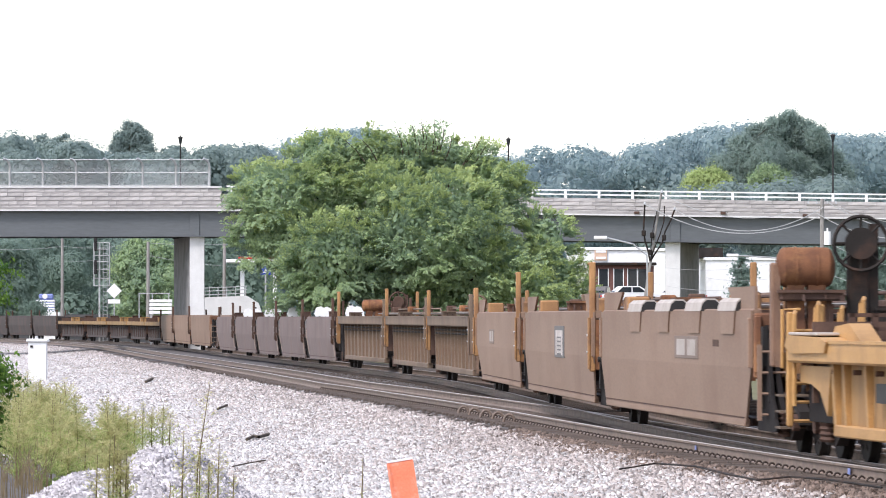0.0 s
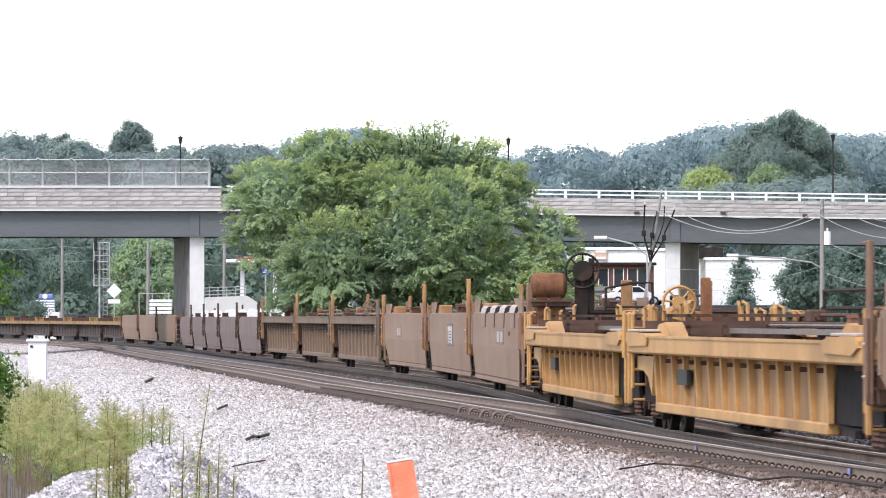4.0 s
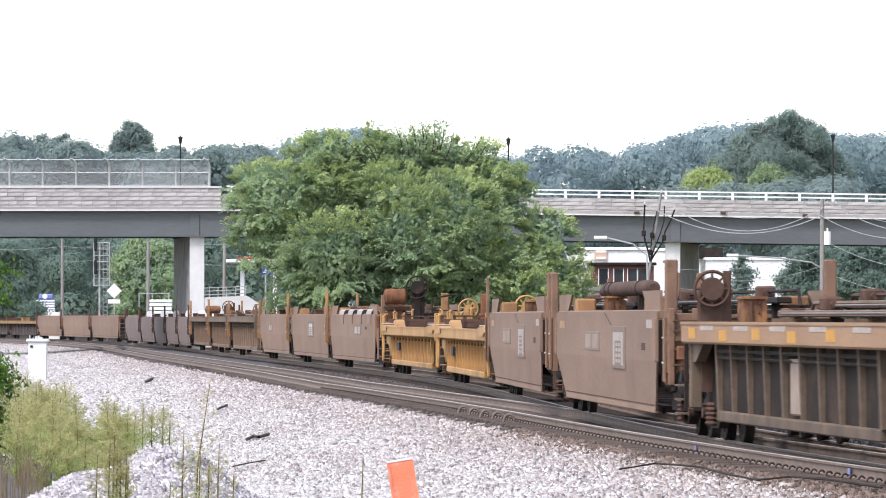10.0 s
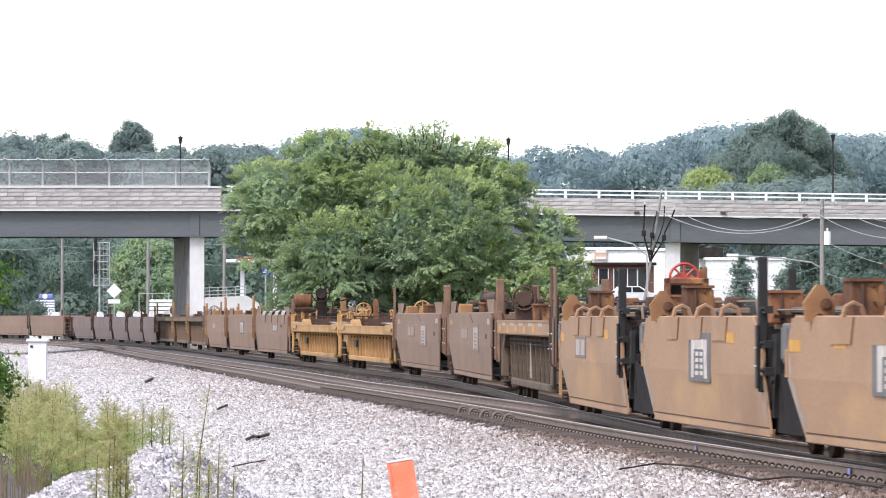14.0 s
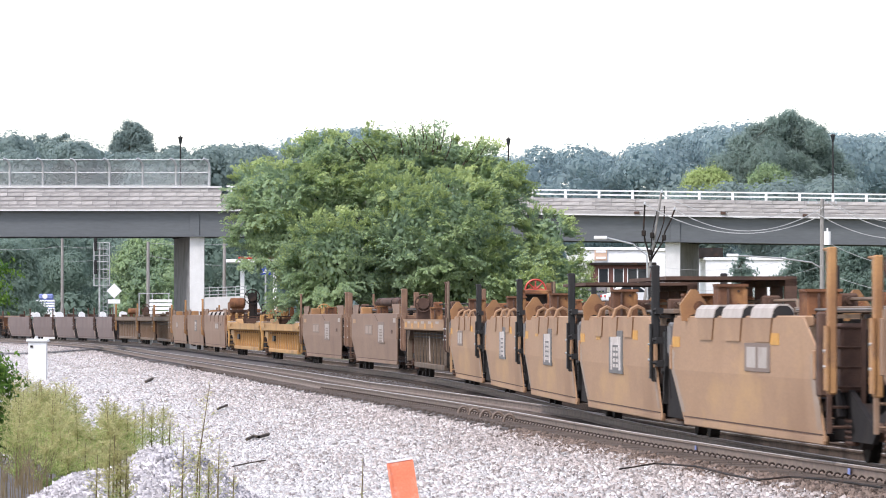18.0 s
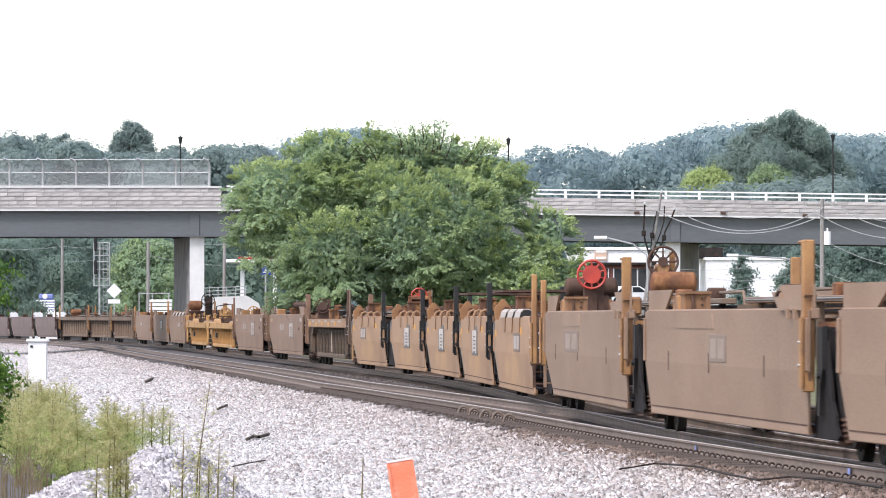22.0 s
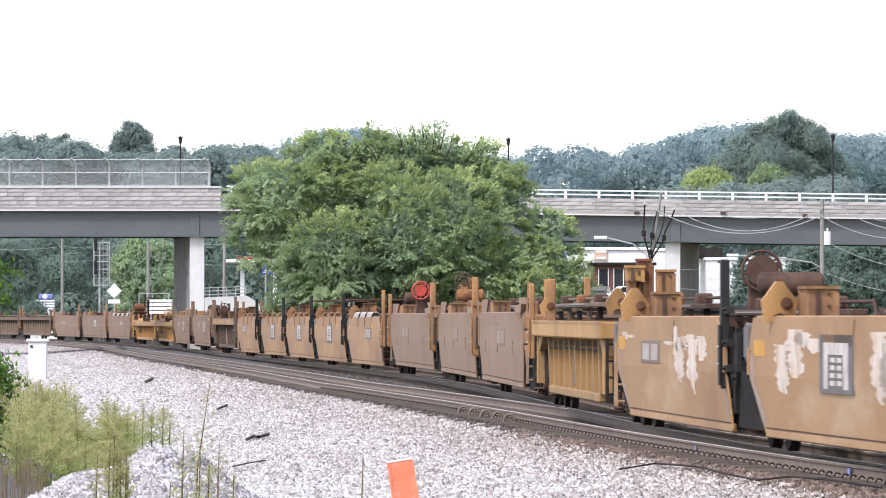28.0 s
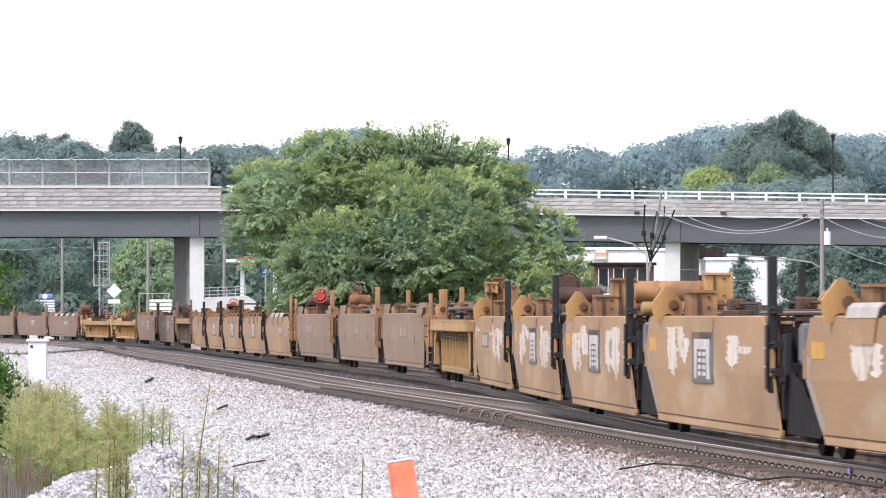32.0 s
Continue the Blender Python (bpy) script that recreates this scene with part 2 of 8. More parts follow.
M["soil"] = surface("dry soil and grass", (0.17, 0.155, 0.085), (0.1, 0.105, 0.05), 0.95, 0, 0.8, 0.4, 20)
M["concrete"] = surface("weathered concrete", (0.38, 0.36, 0.34), (0.29, 0.275, 0.265), 0.85, 0, 0.8, 0.2, 20, (0.15, 0.14, 0.13), 0.55, 0.9, 0, (0.35, 1, 1))
M["concrete_board"] = surface("board-marked concrete", (0.53, 0.495, 0.475), (0.3, 0.28, 0.27), 0.85, 0, 1.6, 0.2, 20, (0.7, 0.66, 0.63), 0.6, 1.9, 0.17, (0.5, 1, 4))
M["girder"] = surface("grey-green girder paint", (0.115, 0.123, 0.128), (0.095, 0.102, 0.107), 0.55, 0, 0.5, 0.03, 10, None, 0.3, 1, 0, (0.2, 1, 1))
M["asphalt"] = surface("asphalt", (0.06, 0.06, 0.06), (0.045, 0.045, 0.045), 0.9, 0, 2, 0.3, 60)
M["steel"] = surface("galvanised steel", (0.5, 0.5, 0.5), (0.42, 0.42, 0.42), 0.45, 0.6, 4, 0.03, 40)
M["wood_pole"] = surface("weathered pole timber", (0.3, 0.285, 0.265), (0.21, 0.195, 0.18), 0.9, 0, 4, 0.3, 30, None, 0.3, 1, 0, (4, 4, 0.3))
M["brick"] = surface("red brick wall", (0.17, 0.085, 0.07), (0.12, 0.06, 0.05), 0.9, 0, 6, 0.3, 40)
M["orange_plastic"] = surface("sun-bleached orange plastic", (0.86, 0.27, 0.15), (0.82, 0.22, 0.11), 0.5, 0, 3, 0.03, 40, (0.88, 0.55, 0.45), 0.8, 3)
M["glass"] = surface("dark window glass", (0.03, 0.035, 0.04), None, 0.08, 0, 2, 0.0, 30)
M["blue"] = surface("blue sign paint", (0.05, 0.09, 0.5), None, 0.5, 0, 3, 0.03, 30)
M["red"] = surface("red sign paint", (0.6, 0.05, 0.04), None, 0.5, 0, 3, 0.03, 30)
M["bark"] = surface("bark", (0.11, 0.085, 0.065), (0.07, 0.055, 0.04), 0.9, 0, 6, 0.5, 30)
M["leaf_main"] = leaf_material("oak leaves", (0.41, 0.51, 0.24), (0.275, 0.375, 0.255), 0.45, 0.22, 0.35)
# same oak leaves, with light on the upper tips put into the colour
M["leaf_lit"] = leaf_material("sunlit oak leaves", (0.5, 0.575, 0.25), (0.36, 0.445, 0.2), 0.42, 0.25, 0.35)
# far, broad and ridge greens: aerial haze is put into the paler, bluer colour
M["leaf_far_haze"] = leaf_material("far leaves", (0.315, 0.39, 0.355), (0.255, 0.325, 0.31), 0.6, 0.12, 0.4)
M["leaf_broad"] = leaf_material("haze-tinted broad leaves", (0.335, 0.425, 0.365), (0.28, 0.355, 0.32), 0.6, 0.12, 0.35)
M["leaf_ridge_haze"] = leaf_material("haze-tinted ridge leaves", (0.355, 0.45, 0.455), (0.315, 0.405, 0.418), 0.65, 0.06, 0.4)
# deep green, with underpass shade and some blue haze put into the colour
M["leaf_shade"] = leaf_material("deep green shaded leaves", (0.26, 0.345, 0.28), (0.215, 0.29, 0.245), 0.6, 0.2, 0.35)
M["leaf_bright"] = leaf_material("bright leaves", (0.52, 0.6, 0.28), (0.38, 0.46, 0.2), 0.5, 0.5)
M["weed"] = leaf_material("feathery weed", (0.46, 0.52, 0.19), (0.18, 0.27, 0.07), 0.45, 1.3)
M["weed_tip"] = leaf_material("pale weed plumes", (0.58, 0.53, 0.27), (0.32, 0.33, 0.13), 0.45, 1.3)
M["dry_stem"] = surface("dry stems", (0.2, 0.155, 0.09), (0.11, 0.085, 0.05), 0.9, 0, 5, 0.1, 30)
M["sign_peach"] = surface("faded peach sign", (0.62, 0.42, 0.3), None, 0.6, 0, 3, 0.03, 30)
M["wire"] = surface("weathered aluminium wire", (0.5, 0.5, 0.5), None, 0.5, 0.2, 3, 0.0, 30)
M["blue_soft"] = surface("soft blue packs", (0.22, 0.27, 0.55), None, 0.6, 0, 3, 0.03, 30)
M["leaf_bush"] = leaf_material("bush leaves", (0.16, 0.27, 0.05), (0.05, 0.12, 0.03), 0.35, 2.0)
M["clip"] = surface("rusty spring clip", (0.065, 0.048, 0.04), None, 0.7, 0.4, 4, 0.1, 40)
# stained concrete, with the shade under the deck put into its darker colour
M["pier_side"] = surface("shaded stained concrete", (0.3, 0.29, 0.285), (0.22, 0.215, 0.21), 0.85, 0, 0.8, 0.2, 20, (0.09, 0.085, 0.08), 0.5, 0.9)
M["faded_panel"] = surface("faded panel paint", (0.2, 0.145, 0.115), (0.17, 0.12, 0.095), 0.65, 0, 3, 0.05, 30)
M["stone_dusty"] = surface("rust-dusted granite", (0.44, 0.39, 0.365), (0.3, 0.26, 0.24), 0.88, 0, 3, 0.2, 30, (0.13, 0.105, 0.1), 0.4, 6, 0, (1, 1, 1), 0.5)
M["stone_brown"] = surface("rust-brown granite", (0.2, 0.15, 0.122), (0.12, 0.09, 0.075), 0.9, 0, 3, 0.2, 30, (0.07, 0.055, 0.047), 0.5, 6, 0, (1, 1, 1), 0.5)
M["stone_heap"] = surface("heaped granite", (0.53, 0.5, 0.505), (0.3, 0.28, 0.285), 0.85, 0, 3, 0.2, 30, (0.2, 0.18, 0.18), 0.35, 6, 0, (1, 1, 1), 0.55)
# ---- the train: empty well cars ----
TOP, CREASE, LOW = 1.97, 1.17, 0.38


def side_plate(bm, half_len, cut_f, cut_r, sgn, top_f=0.0, top_r=0.0, lean=0.1):
    """A smooth side: upright above, leaning in below the crease, its lower ends cut away for the trucks."""
    H, d = HALF, 0.03
    def strip(a, b, c, e):
        outer = [(a[0], sgn * a[1], a[2]), (b[0], sgn * b[1], b[2]), (c[0], sgn * c[1], c[2]), (e[0], sgn * e[1], e[2])]
        v = [bm.verts.new(p) for p in outer] + [bm.verts.new((p[0], p[1] - sgn * d, p[2])) for p in outer]
        for f in ((0, 1, 2, 3), (7, 6, 5, 4), (0, 4, 5, 1), (1, 5, 6, 2), (2, 6, 7, 3), (3, 7, 4, 0)):
            bm.faces.new([v[i] for i in f])
    knee = TOP - 0.4
    strip((-half_len + top_r, H, TOP), (half_len - top_f, H, TOP), (half_len, H, knee), (-half_len, H, knee))
    strip((-half_len, H, knee), (half_len, H, knee), (half_len, H, CREASE), (-half_len, H, CREASE))
    strip((-half_len, H, CREASE), (half_len, H, CREASE), (half_len - cut_f, H - lean, LOW), (-half_len + cut_r, H - lean, LOW))
    bmesh.ops.remove_doubles(bm, verts=bm.verts[:], dist=1e-4)


def well_frame(car, L, paint, cut_f, cut_r, top_f=0.0, top_r=0.0, ends="dark", lean=0.1):
    """Sides, sills, chords, bulkheads and floor of a smooth well."""
    h = L / 2
    for sgn in (1, -1):
        shared("side_plate", (round(L, 1), cut_f, cut_r, sgn, top_f, lean), lambda bm: side_plate(bm, h, cut_f, cut_r, sgn, top_f, top_r, lean), M[paint], car)
        shared("bottom_sill", (round(L, 1), cut_f, cut_r, sgn, lean), lambda bm: soft_box(bm, -h + cut_r + 0.05, h - cut_f - 0.05, sgn * (HALF - lean - 0.07), sgn * (HALF - lean + 0.012), 0.33, 0.45, 0.015), M[paint], car)
        shared("sill_seam", (round(L, 1), cut_f, cut_r, sgn, lean), lambda bm: box(bm, -h + cut_r + 0.08, h - cut_f - 0.08, sgn * (HALF - lean), sgn * (HALF - lean + 0.017), 0.452, 0.47), M["rust_dark"], car)
        shared("top_chord", (round(L, 1), sgn, top_f), lambda bm: soft_box(bm, -h + top_r, h - top_f, sgn * (HALF - 0.16), sgn * (HALF - 0.035), TOP - 0.12, TOP + 0.03, 0.02), M[paint], car)
        for e in (1, -1):
            shared("end_post", (round(L, 1), sgn, e), lambda bm: soft_box(bm, e * (h - 0.14), e * h - e * 0.01, sgn * (HALF - 0.01), sgn * (HALF + 0.035), CREASE, TOP - (0.1 if top_f == 0 else 0.42), 0.012), M[paint], car)
    inner_ends(car, L, ends)


def inner_ends(car, L, ends):
    h = L / 2
    for e in (1, -1):
        shared("bulkhead", (round(L, 1), e), lambda bm: (box(bm, e * (h - 0.1), e * (h - 0.02), -HALF + 0.16, HALF - 0.16, 0.75, TOP - 0.15), [box(bm, e * (h - 0.02), e * (h + 0.06), y - 0.05, y + 0.05, 0.8, TOP - 0.2) for y in (-0.9, -0.3, 0.3, 0.9)]), M[ends], car)
    shared("floor_frame", round(L, 1), lambda bm: (box(bm, -h + 1.6, h - 1.6, -1.15, -0.95, 0.34, 0.44), box(bm, -h + 1.6, h - 1.6, 0.95, 1.15, 0.34, 0.44), [box(bm, x - 0.12, x + 0.12, -1.2, 1.2, 0.33, 0.43) for x in np.linspace(-h + 1.8, h - 1.8, 7)]), M["dark"], car)


def wheel_mesh(bm):
    """A wheelset: axle, two treads and flanges."""
    tube(bm, (0, -0.95, 0), (0, 0.95, 0), 0.08, 10)
    for s in (1, -1):
        tube(bm, (0, s * 0.66, 0), (0, s * 0.70, 0), 0.45, 22, 0.43)
        tube(bm, (0, s * 0.70, 0), (0, s * 0.80, 0), 0.42, 22)
        tube(bm, (0, s * 0.80, 0), (0, s * 0.83, 0), 0.14, 12)
        for k in range(6):
            a = k * math.pi / 3
            tube(bm, (0.26 * math.cos(a), s * 0.79, 0.26 * math.sin(a)), (0.26 * math.cos(a), s * 0.815, 0.26 * math.sin(a)), 0.035, 6)


WHEELS = []


def truck(car, x, u, key=""):
    """Two wheelsets in cast side frames, with springs."""
    tr = shared("truck", "bolster", lambda bm: (soft_box(bm, -0.22, 0.22, -1.05, 1.05, 0.48, 0.78, 0.03), tube(bm, (0, 0, 0.7), (0, 0, 0.9), 0.35, 14)), M["dark"], car, "", pose(x, 0, 0))
    for s in (1, -1):
        shared("side_frame", s, lambda bm: prism(bm, [(-1.15, 0.42), (-1.15, 0.6), (-0.5, 0.78), (0.5, 0.78), (1.15, 0.6), (1.15, 0.42), (0.75, 0.4), (0.35, 0.2), (-0.35, 0.2), (-0.75, 0.4)], s * 0.93, s * 1.08), M["dark"], tr)
        for dx in (-0.17, 0, 0.17):
            shared("spring", (s, dx), lambda bm: pipe(bm, [(dx, s * 1.13, 0.24 + 0.035 * k) for k in range(11)], [0.078 if k % 2 else 0.05 for k in range(11)], 8), M["rust_dark"], tr)
        for e in (1, -1):
            shared("axle_cap", (s, e), lambda bm: tube(bm, (e * 0.89, s * 1.05, 0.45), (e * 0.89, s * 1.14, 0.45), 0.12, 10), M["rust_dark"], tr)
    for e in (1, -1):
        w = shared("wheelset", 1, wheel_mesh, M["dark"], tr, "", pose(e * 0.89, 0, 0.42))
        WHEELS.append((w, e * 0.89, u))
    return tr


def drawgear(car, x, side):
    """The articulated joint or coupler between two units, with its hoses."""
    shared("coupler", side, lambda bm: (soft_box(bm, -0.75, 0.75, -0.22, 0.22, 0.72, 1.02, 0.03), box(bm, -0.5, 0.5, -0.9, 0.9, 1.02, 1.1)), M["rust_dark"], car, "", pose(x, 0, 0))
    shared("brake_hose", side, lambda bm: pipe(bm, [(-0.7, 0.75, 1.0), (-0.35, 0.8, 0.68), (0.1, 0.82, 0.6), (0.5, 0.8, 0.75), (0.75, 0.75, 1.0)], 0.035), M["black"], car, "", pose(x, 0, 0))


def end_ladder(car, x, paint, y=HALF - 0.06, z0=0.45, z1=1.5, n=4):
    shared("ladder", (round(y, 2), z0, z1, n), lambda bm: (box(bm, -0.03, 0.03, y - 0.02, y + 0.04, z0, z1), box(bm, -0.03, 0.03, y - 0.46, y - 0.4, z0, z1), [tube(bm, (0, y - 0.43, z), (0, y, z), 0.022, 6) for z in np.linspace(z0 + 0.08, z1 - 0.1, n)]), M[paint], car, "", pose(x, 0, 0))


def posts(car, x, ztop, zbot, w, mat, thick=0.11, inb=0.0):
    """Guide posts on both sides at one end."""
    for s in (1, -1):
        p = shared("guide_post", (round(ztop, 2), zbot, w, s, thick), lambda bm: (soft_box(bm, -w / 2, w / 2, s * (HALF + 0.06 - thick), s * (HALF + 0.06), zbot, ztop, 0.02), box(bm, -w / 2 - 0.02, w / 2 + 0.02, s * (HALF + 0.06), s * (HALF + 0.09), zbot + 0.05, TOP - 0.1), tube(bm, (-w / 2, s * (HALF + 0.02), ztop - 0.03), (w / 2 + 0.16, s * (HALF + 0.05), ztop - 0.03), 0.025, 6)), M[mat], car, "", pose(x, -s * inb, 0))
        for z in (zbot + 0.35, TOP - 0.42):
            shared("bolt", s, lambda bm: tube(bm, (0, s * (HALF + 0.085), 0), (0, s * (HALF + 0.115), 0), 0.022, 6), M["steel"], p, "", pose(0, 0, z))


def wing(car, x, e, paint):
    """A sloping guide plate standing on the chord near an end."""
    for s in (1, -1):
        shared("guide_wing", (e, s), lambda bm: prism(bm, [(0, TOP + 0.02), (0, TOP + 0.34), (-e * 3.0, TOP + 0.34), (-e * 2.1, TOP + 0.02)], s * (HALF - 0.1), s * (HALF - 0.06)), M[paint], car, "", pose(x, 0, 0))
        shared("guide_block", (e, s), lambda bm: soft_box(bm, -e * 3.3, -e * 2.6, s * (HALF - 0.5), s * (HALF - 0.12), TOP - 0.05, TOP + 0.26, 0.03), M["post_ochre"], car, "", pose(x, 0, 0))


def hand_wheel(car, x, y, z, r, mat, disc=0.0, spokes=8):
    """A brake wheel on its housing, facing along the train."""
    hw = shared("brake_wheel", r, lambda bm: ring(bm, (0, 0, 0), r, 0.028), M[mat], car, "", pose(x, y, z))
    for a in np.linspace(0, 360, spokes, endpoint=False):
        shared("spoke", r, lambda bm: tube(bm, (0, 0, 0.04), (0, 0, r), 0.02, 5), M[mat], hw, "", pose(0, 0, 0, float(a), 0, 0))
    shared("hub", max(disc, 0.07), lambda bm: tube(bm, (-0.05, 0, 0), (0.06, 0, 0), max(disc, 0.07), 16), M[mat], hw)
    return hw


def wheel_stand(car, x, y, z, mat, w=0.5):
    shared("brake_stand", (round(z, 2), w), lambda bm: (soft_box(bm, -0.1, 0.1, -w / 2, w / 2, 1.3, z + 0.05, 0.03), tube(bm, (-0.22, 0, z - 0.02), (-0.08, 0, z - 0.02), w * 0.42, 16), box(bm, -0.06, 0.06, -w / 2 - 0.12, -w / 2, 1.3, z + 0.3)), M[mat], car, "", pose(x, y, 0))


def tank(car, p0, p1, r, mat):
    bm = bmesh.new()
    p0, p1 = Vector(p0), Vector(p1)
    way = (p1 - p0).normalized()
    prof = ((-0.42, 0.3), (-0.34, 0.62), (-0.2, 0.9), (-0.05, 1.0))
    pipe(bm, [p0 + way * r * k for k, q in prof] + [p1 - way * r * k for k, q in prof[::-1]], [r * q for k, q in prof] + [r * q for k, q in prof[::-1]], 24)
    t = part("air_tank", bm, M[mat], car)
    for q in (p0.lerp(p1, 0.25), p0.lerp(p1, 0.75)):
        bm = bmesh.new()
        tube(bm, q - way * 0.015, q + way * 0.015, r + 0.012, 24)
        box(bm, q.x - 0.12, q.x + 0.12, q.y - 0.12, q.y + 0.12, 1.4, q.z - r * 0.6)
        part("tank_strap", bm, M[mat], t)


def pentagon(car, x, y, mat, k=1.0):
    """A pointed lifting lug across the car, notched at its foot, with a bolt through it."""
    def make(bm):
        prism(bm, [(y + b * k, TOP + c * k) for b, c in ((0.18, -0.05), (0.21, 0.2), (0.04, 0.43), (-0.04, 0.43), (-0.21, 0.2), (-0.18, -0.05), (-0.09, -0.05), (-0.07, 0.03), (0.0, 0.06), (0.07, 0.03), (0.09, -0.05))], -0.07, 0.07, "x")
    lug = shared("lifting_lug", (round(y, 2), k), make, M[mat], car, "", pose(x, 0, 0))
    shared("bolt", (round(y, 2), k, "lug"), lambda bm: (tube(bm, (-0.13, y - 0.08 * k, TOP + 0.17 * k), (-0.06, y - 0.08 * k, TOP + 0.17 * k), 0.05, 8), tube(bm, (-0.085, y - 0.08 * k, TOP + 0.17 * k), (-0.07, y - 0.08 * k, TOP + 0.17 * k), 0.085, 12)), M["rust"], lug)


def block(car, x, y, w, z0, z1, mat, d=0.25, name="stop_block"):
    """A welded box with a cap plate, stiffening ribs on its end face and a row of bolt heads."""
    def make(bm):
        soft_box(bm, -d, d, y - w / 2, y + w / 2, z0, z1, 0.025)
        box(bm, -d - 0.02, d + 0.02, y - w / 2 - 0.02, y - w / 2 + 0.05, z0, z1 - 0.06)
    body = shared(name, (round(y, 2), w, z0, z1, d), make, M[mat], car, "", pose(x, 0, 0))
    if w < 0.2:
        return
    shared("cap_plate", (round(y, 2), w, z1, d), lambda bm: prism(bm, [(-d - 0.05, y - w / 2 - 0.03), (d + 0.03, y - w / 2 - 0.03), (d + 0.03, y + w / 2), (0.0, y + w / 2 + 0.03), (-d - 0.05, y + w / 2 + 0.03)], z1 - 0.03, z1 + 0.012, "z"), M[mat], body)
    shared("rib", (round(y, 2), w, z0, z1, d), lambda bm: prism(bm, [(-d - 0.09, z0), (-d, z0), (-d, z1 - 0.05), (-d - 0.03, z1 - 0.05)], y + w * 0.12, y + w * 0.12 + 0.035), M["rust_dark"], body)
    shared("bolt", (round(y, 2), w, z0, z1, d), lambda bm: [tube(bm, (-d - 0.03, y - w * 0.22, z), (-d, y - w * 0.22, z), 0.022, 6) for z in (z1 - 0.1, (z0 + z1) / 2)], M["rust_dark"], body)


def tabs(car, L, n, big, paint):
    """Straps that hook over the top chord."""
    for k in range(n):
        x = L * (0.22 - 0.2 * k)
        if big:
            def make(bm):
                arch = [(HALF + 0.03, TOP), (HALF + 0.0, TOP + 0.13), (HALF - 0.07, TOP + 0.19), (HALF - 0.2, TOP + 0.19), (HALF - 0.27, TOP + 0.13), (HALF - 0.3, TOP)]
                prism(bm, arch, -0.9, 1.1, "x")
            # covers of kind 2 have their sun-bright tops put into a pale colour
            cv = shared("arched_cover", big, make, M["pale_mark" if big == 2 else paint], car, "", pose(x, 0, 0))
            # black sheet for the shade inside the arch's open end
            shared("open_end", 1, lambda bm: prism(bm, [(HALF + 0.02, TOP), (HALF - 0.01, TOP + 0.11), (HALF - 0.07, TOP + 0.165), (HALF - 0.2, TOP + 0.165), (HALF - 0.26, TOP + 0.11), (HALF - 0.29, TOP)], -0.915, -0.905, "x"), M["black"], cv)
        else:
            shared("strap_loop", 1, lambda bm: pipe(bm, [(-0.1, HALF + 0.02, TOP - 0.02), (-0.1, HALF - 0.03, TOP + 0.14), (-0.1, HALF - 0.13, TOP + 0.19), (-0.1, HALF - 0.23, TOP + 0.14), (-0.1, HALF - 0.28, TOP)], 0.035), M[paint], car, "", pose(x, 0, 0))
        shared("strap_flap", 1, lambda bm: prism(bm, [(-0.85, TOP + 0.01), (-0.65, TOP - 0.33), (0.75, TOP - 0.33), (0.85, TOP + 0.01)], HALF - 0.01, HALF + 0.022), M[paint], car, "", pose(x, 0, 0))


def placard(car, x, z, w, h, style=0):
    """A grey panel with a pale worn mark that cannot be read, drawn as bars."""
    p = shared("placard", (w, h), lambda bm: soft_box(bm, -w / 2, w / 2, HALF - 0.01, HALF + 0.012, -h / 2, h / 2, 0.004), M[("plate_grey", "faded_panel", "faded_panel", "faint_panel")[style]], car, "panel with a worn pale mark", pose(x, 0, z))
    bars = [(-0.4, -0.06, -0.36, 0.36), (0.04, 0.4, -0.36, 0.36)]
    if style in (0, 2):
        bars = [(-0.36, 0.36, 0.16, 0.36), (-0.36, -0.22, -0.42, 0.16), (0.24, 0.36, -0.42, 0.16)] + [(-0.17 + 0.2 * a, -0.03 + 0.2 * a, 0.03 - 0.13 * c, 0.11 - 0.13 * c) for a in range(2) for c in range(4)]
    for a0, a1, c0, c1 in bars:
        shared("lettering_bar", (w, h, a0, a1, c0), lambda bm: box(bm, w * a0, w * a1, HALF + 0.012, HALF + 0.016, h * c0, h * c1), M[("mark_white", "pale_mark", "pale_mark", "faint_mark")[style]], p)


def graffiti(car, x, w, z0, z1, seed, lean=0.07):
    """Ragged upright strokes of whitish overpaint that run down over the crease."""
    rnd = random.Random(seed)
    bm = bmesh.new()
    a = x - w / 2
    while a < x + w / 2:
        wide = rnd.uniform(0.6, 1.5)
        hi, lo = z1 - rnd.random() * 0.3, z0 + rnd.random() ** 1.6 * (z1 - z0) * 0.7
        prev = None
        zs = sorted([lo + (hi - lo) * k / 14 for k in range(15)] + ([CREASE] if lo < CREASE < hi else []), reverse=True)
        for k, z in enumerate(zs):
            y = HALF + 0.004 - (lean * (CREASE - z) / (CREASE - LOW) if z < CREASE else 0.0)
            taper = min(1.0, 0.25 + (len(zs) - 1 - k) / 5.0)
            j0, j1 = rnd.uniform(-0.22, 0.22), rnd.uniform(-0.22, 0.22)
            row = [bm.verts.new((a + j0 + wide * (1 - taper) / 2, y, z)), bm.verts.new((a + j1 + wide * (0.4 + 0.6 * taper), y, z))]
            if prev:
                bm.faces.new((prev[0], prev[1], row[1], row[0]))
            prev = row
        a += wide + rnd.uniform(-0.6, 0.1)
    part("overpaint", bm, M["overpaint"], car, "ragged whitish overpaint")


def swatch(car, x, z, w, h, mat, out=0.0):
    shared("paint_swatch", (w, h), lambda bm: box(bm, -w / 2, w / 2, HALF, HALF + 0.006, -h / 2, h / 2), M[mat], car, "", pose(x, out, z))


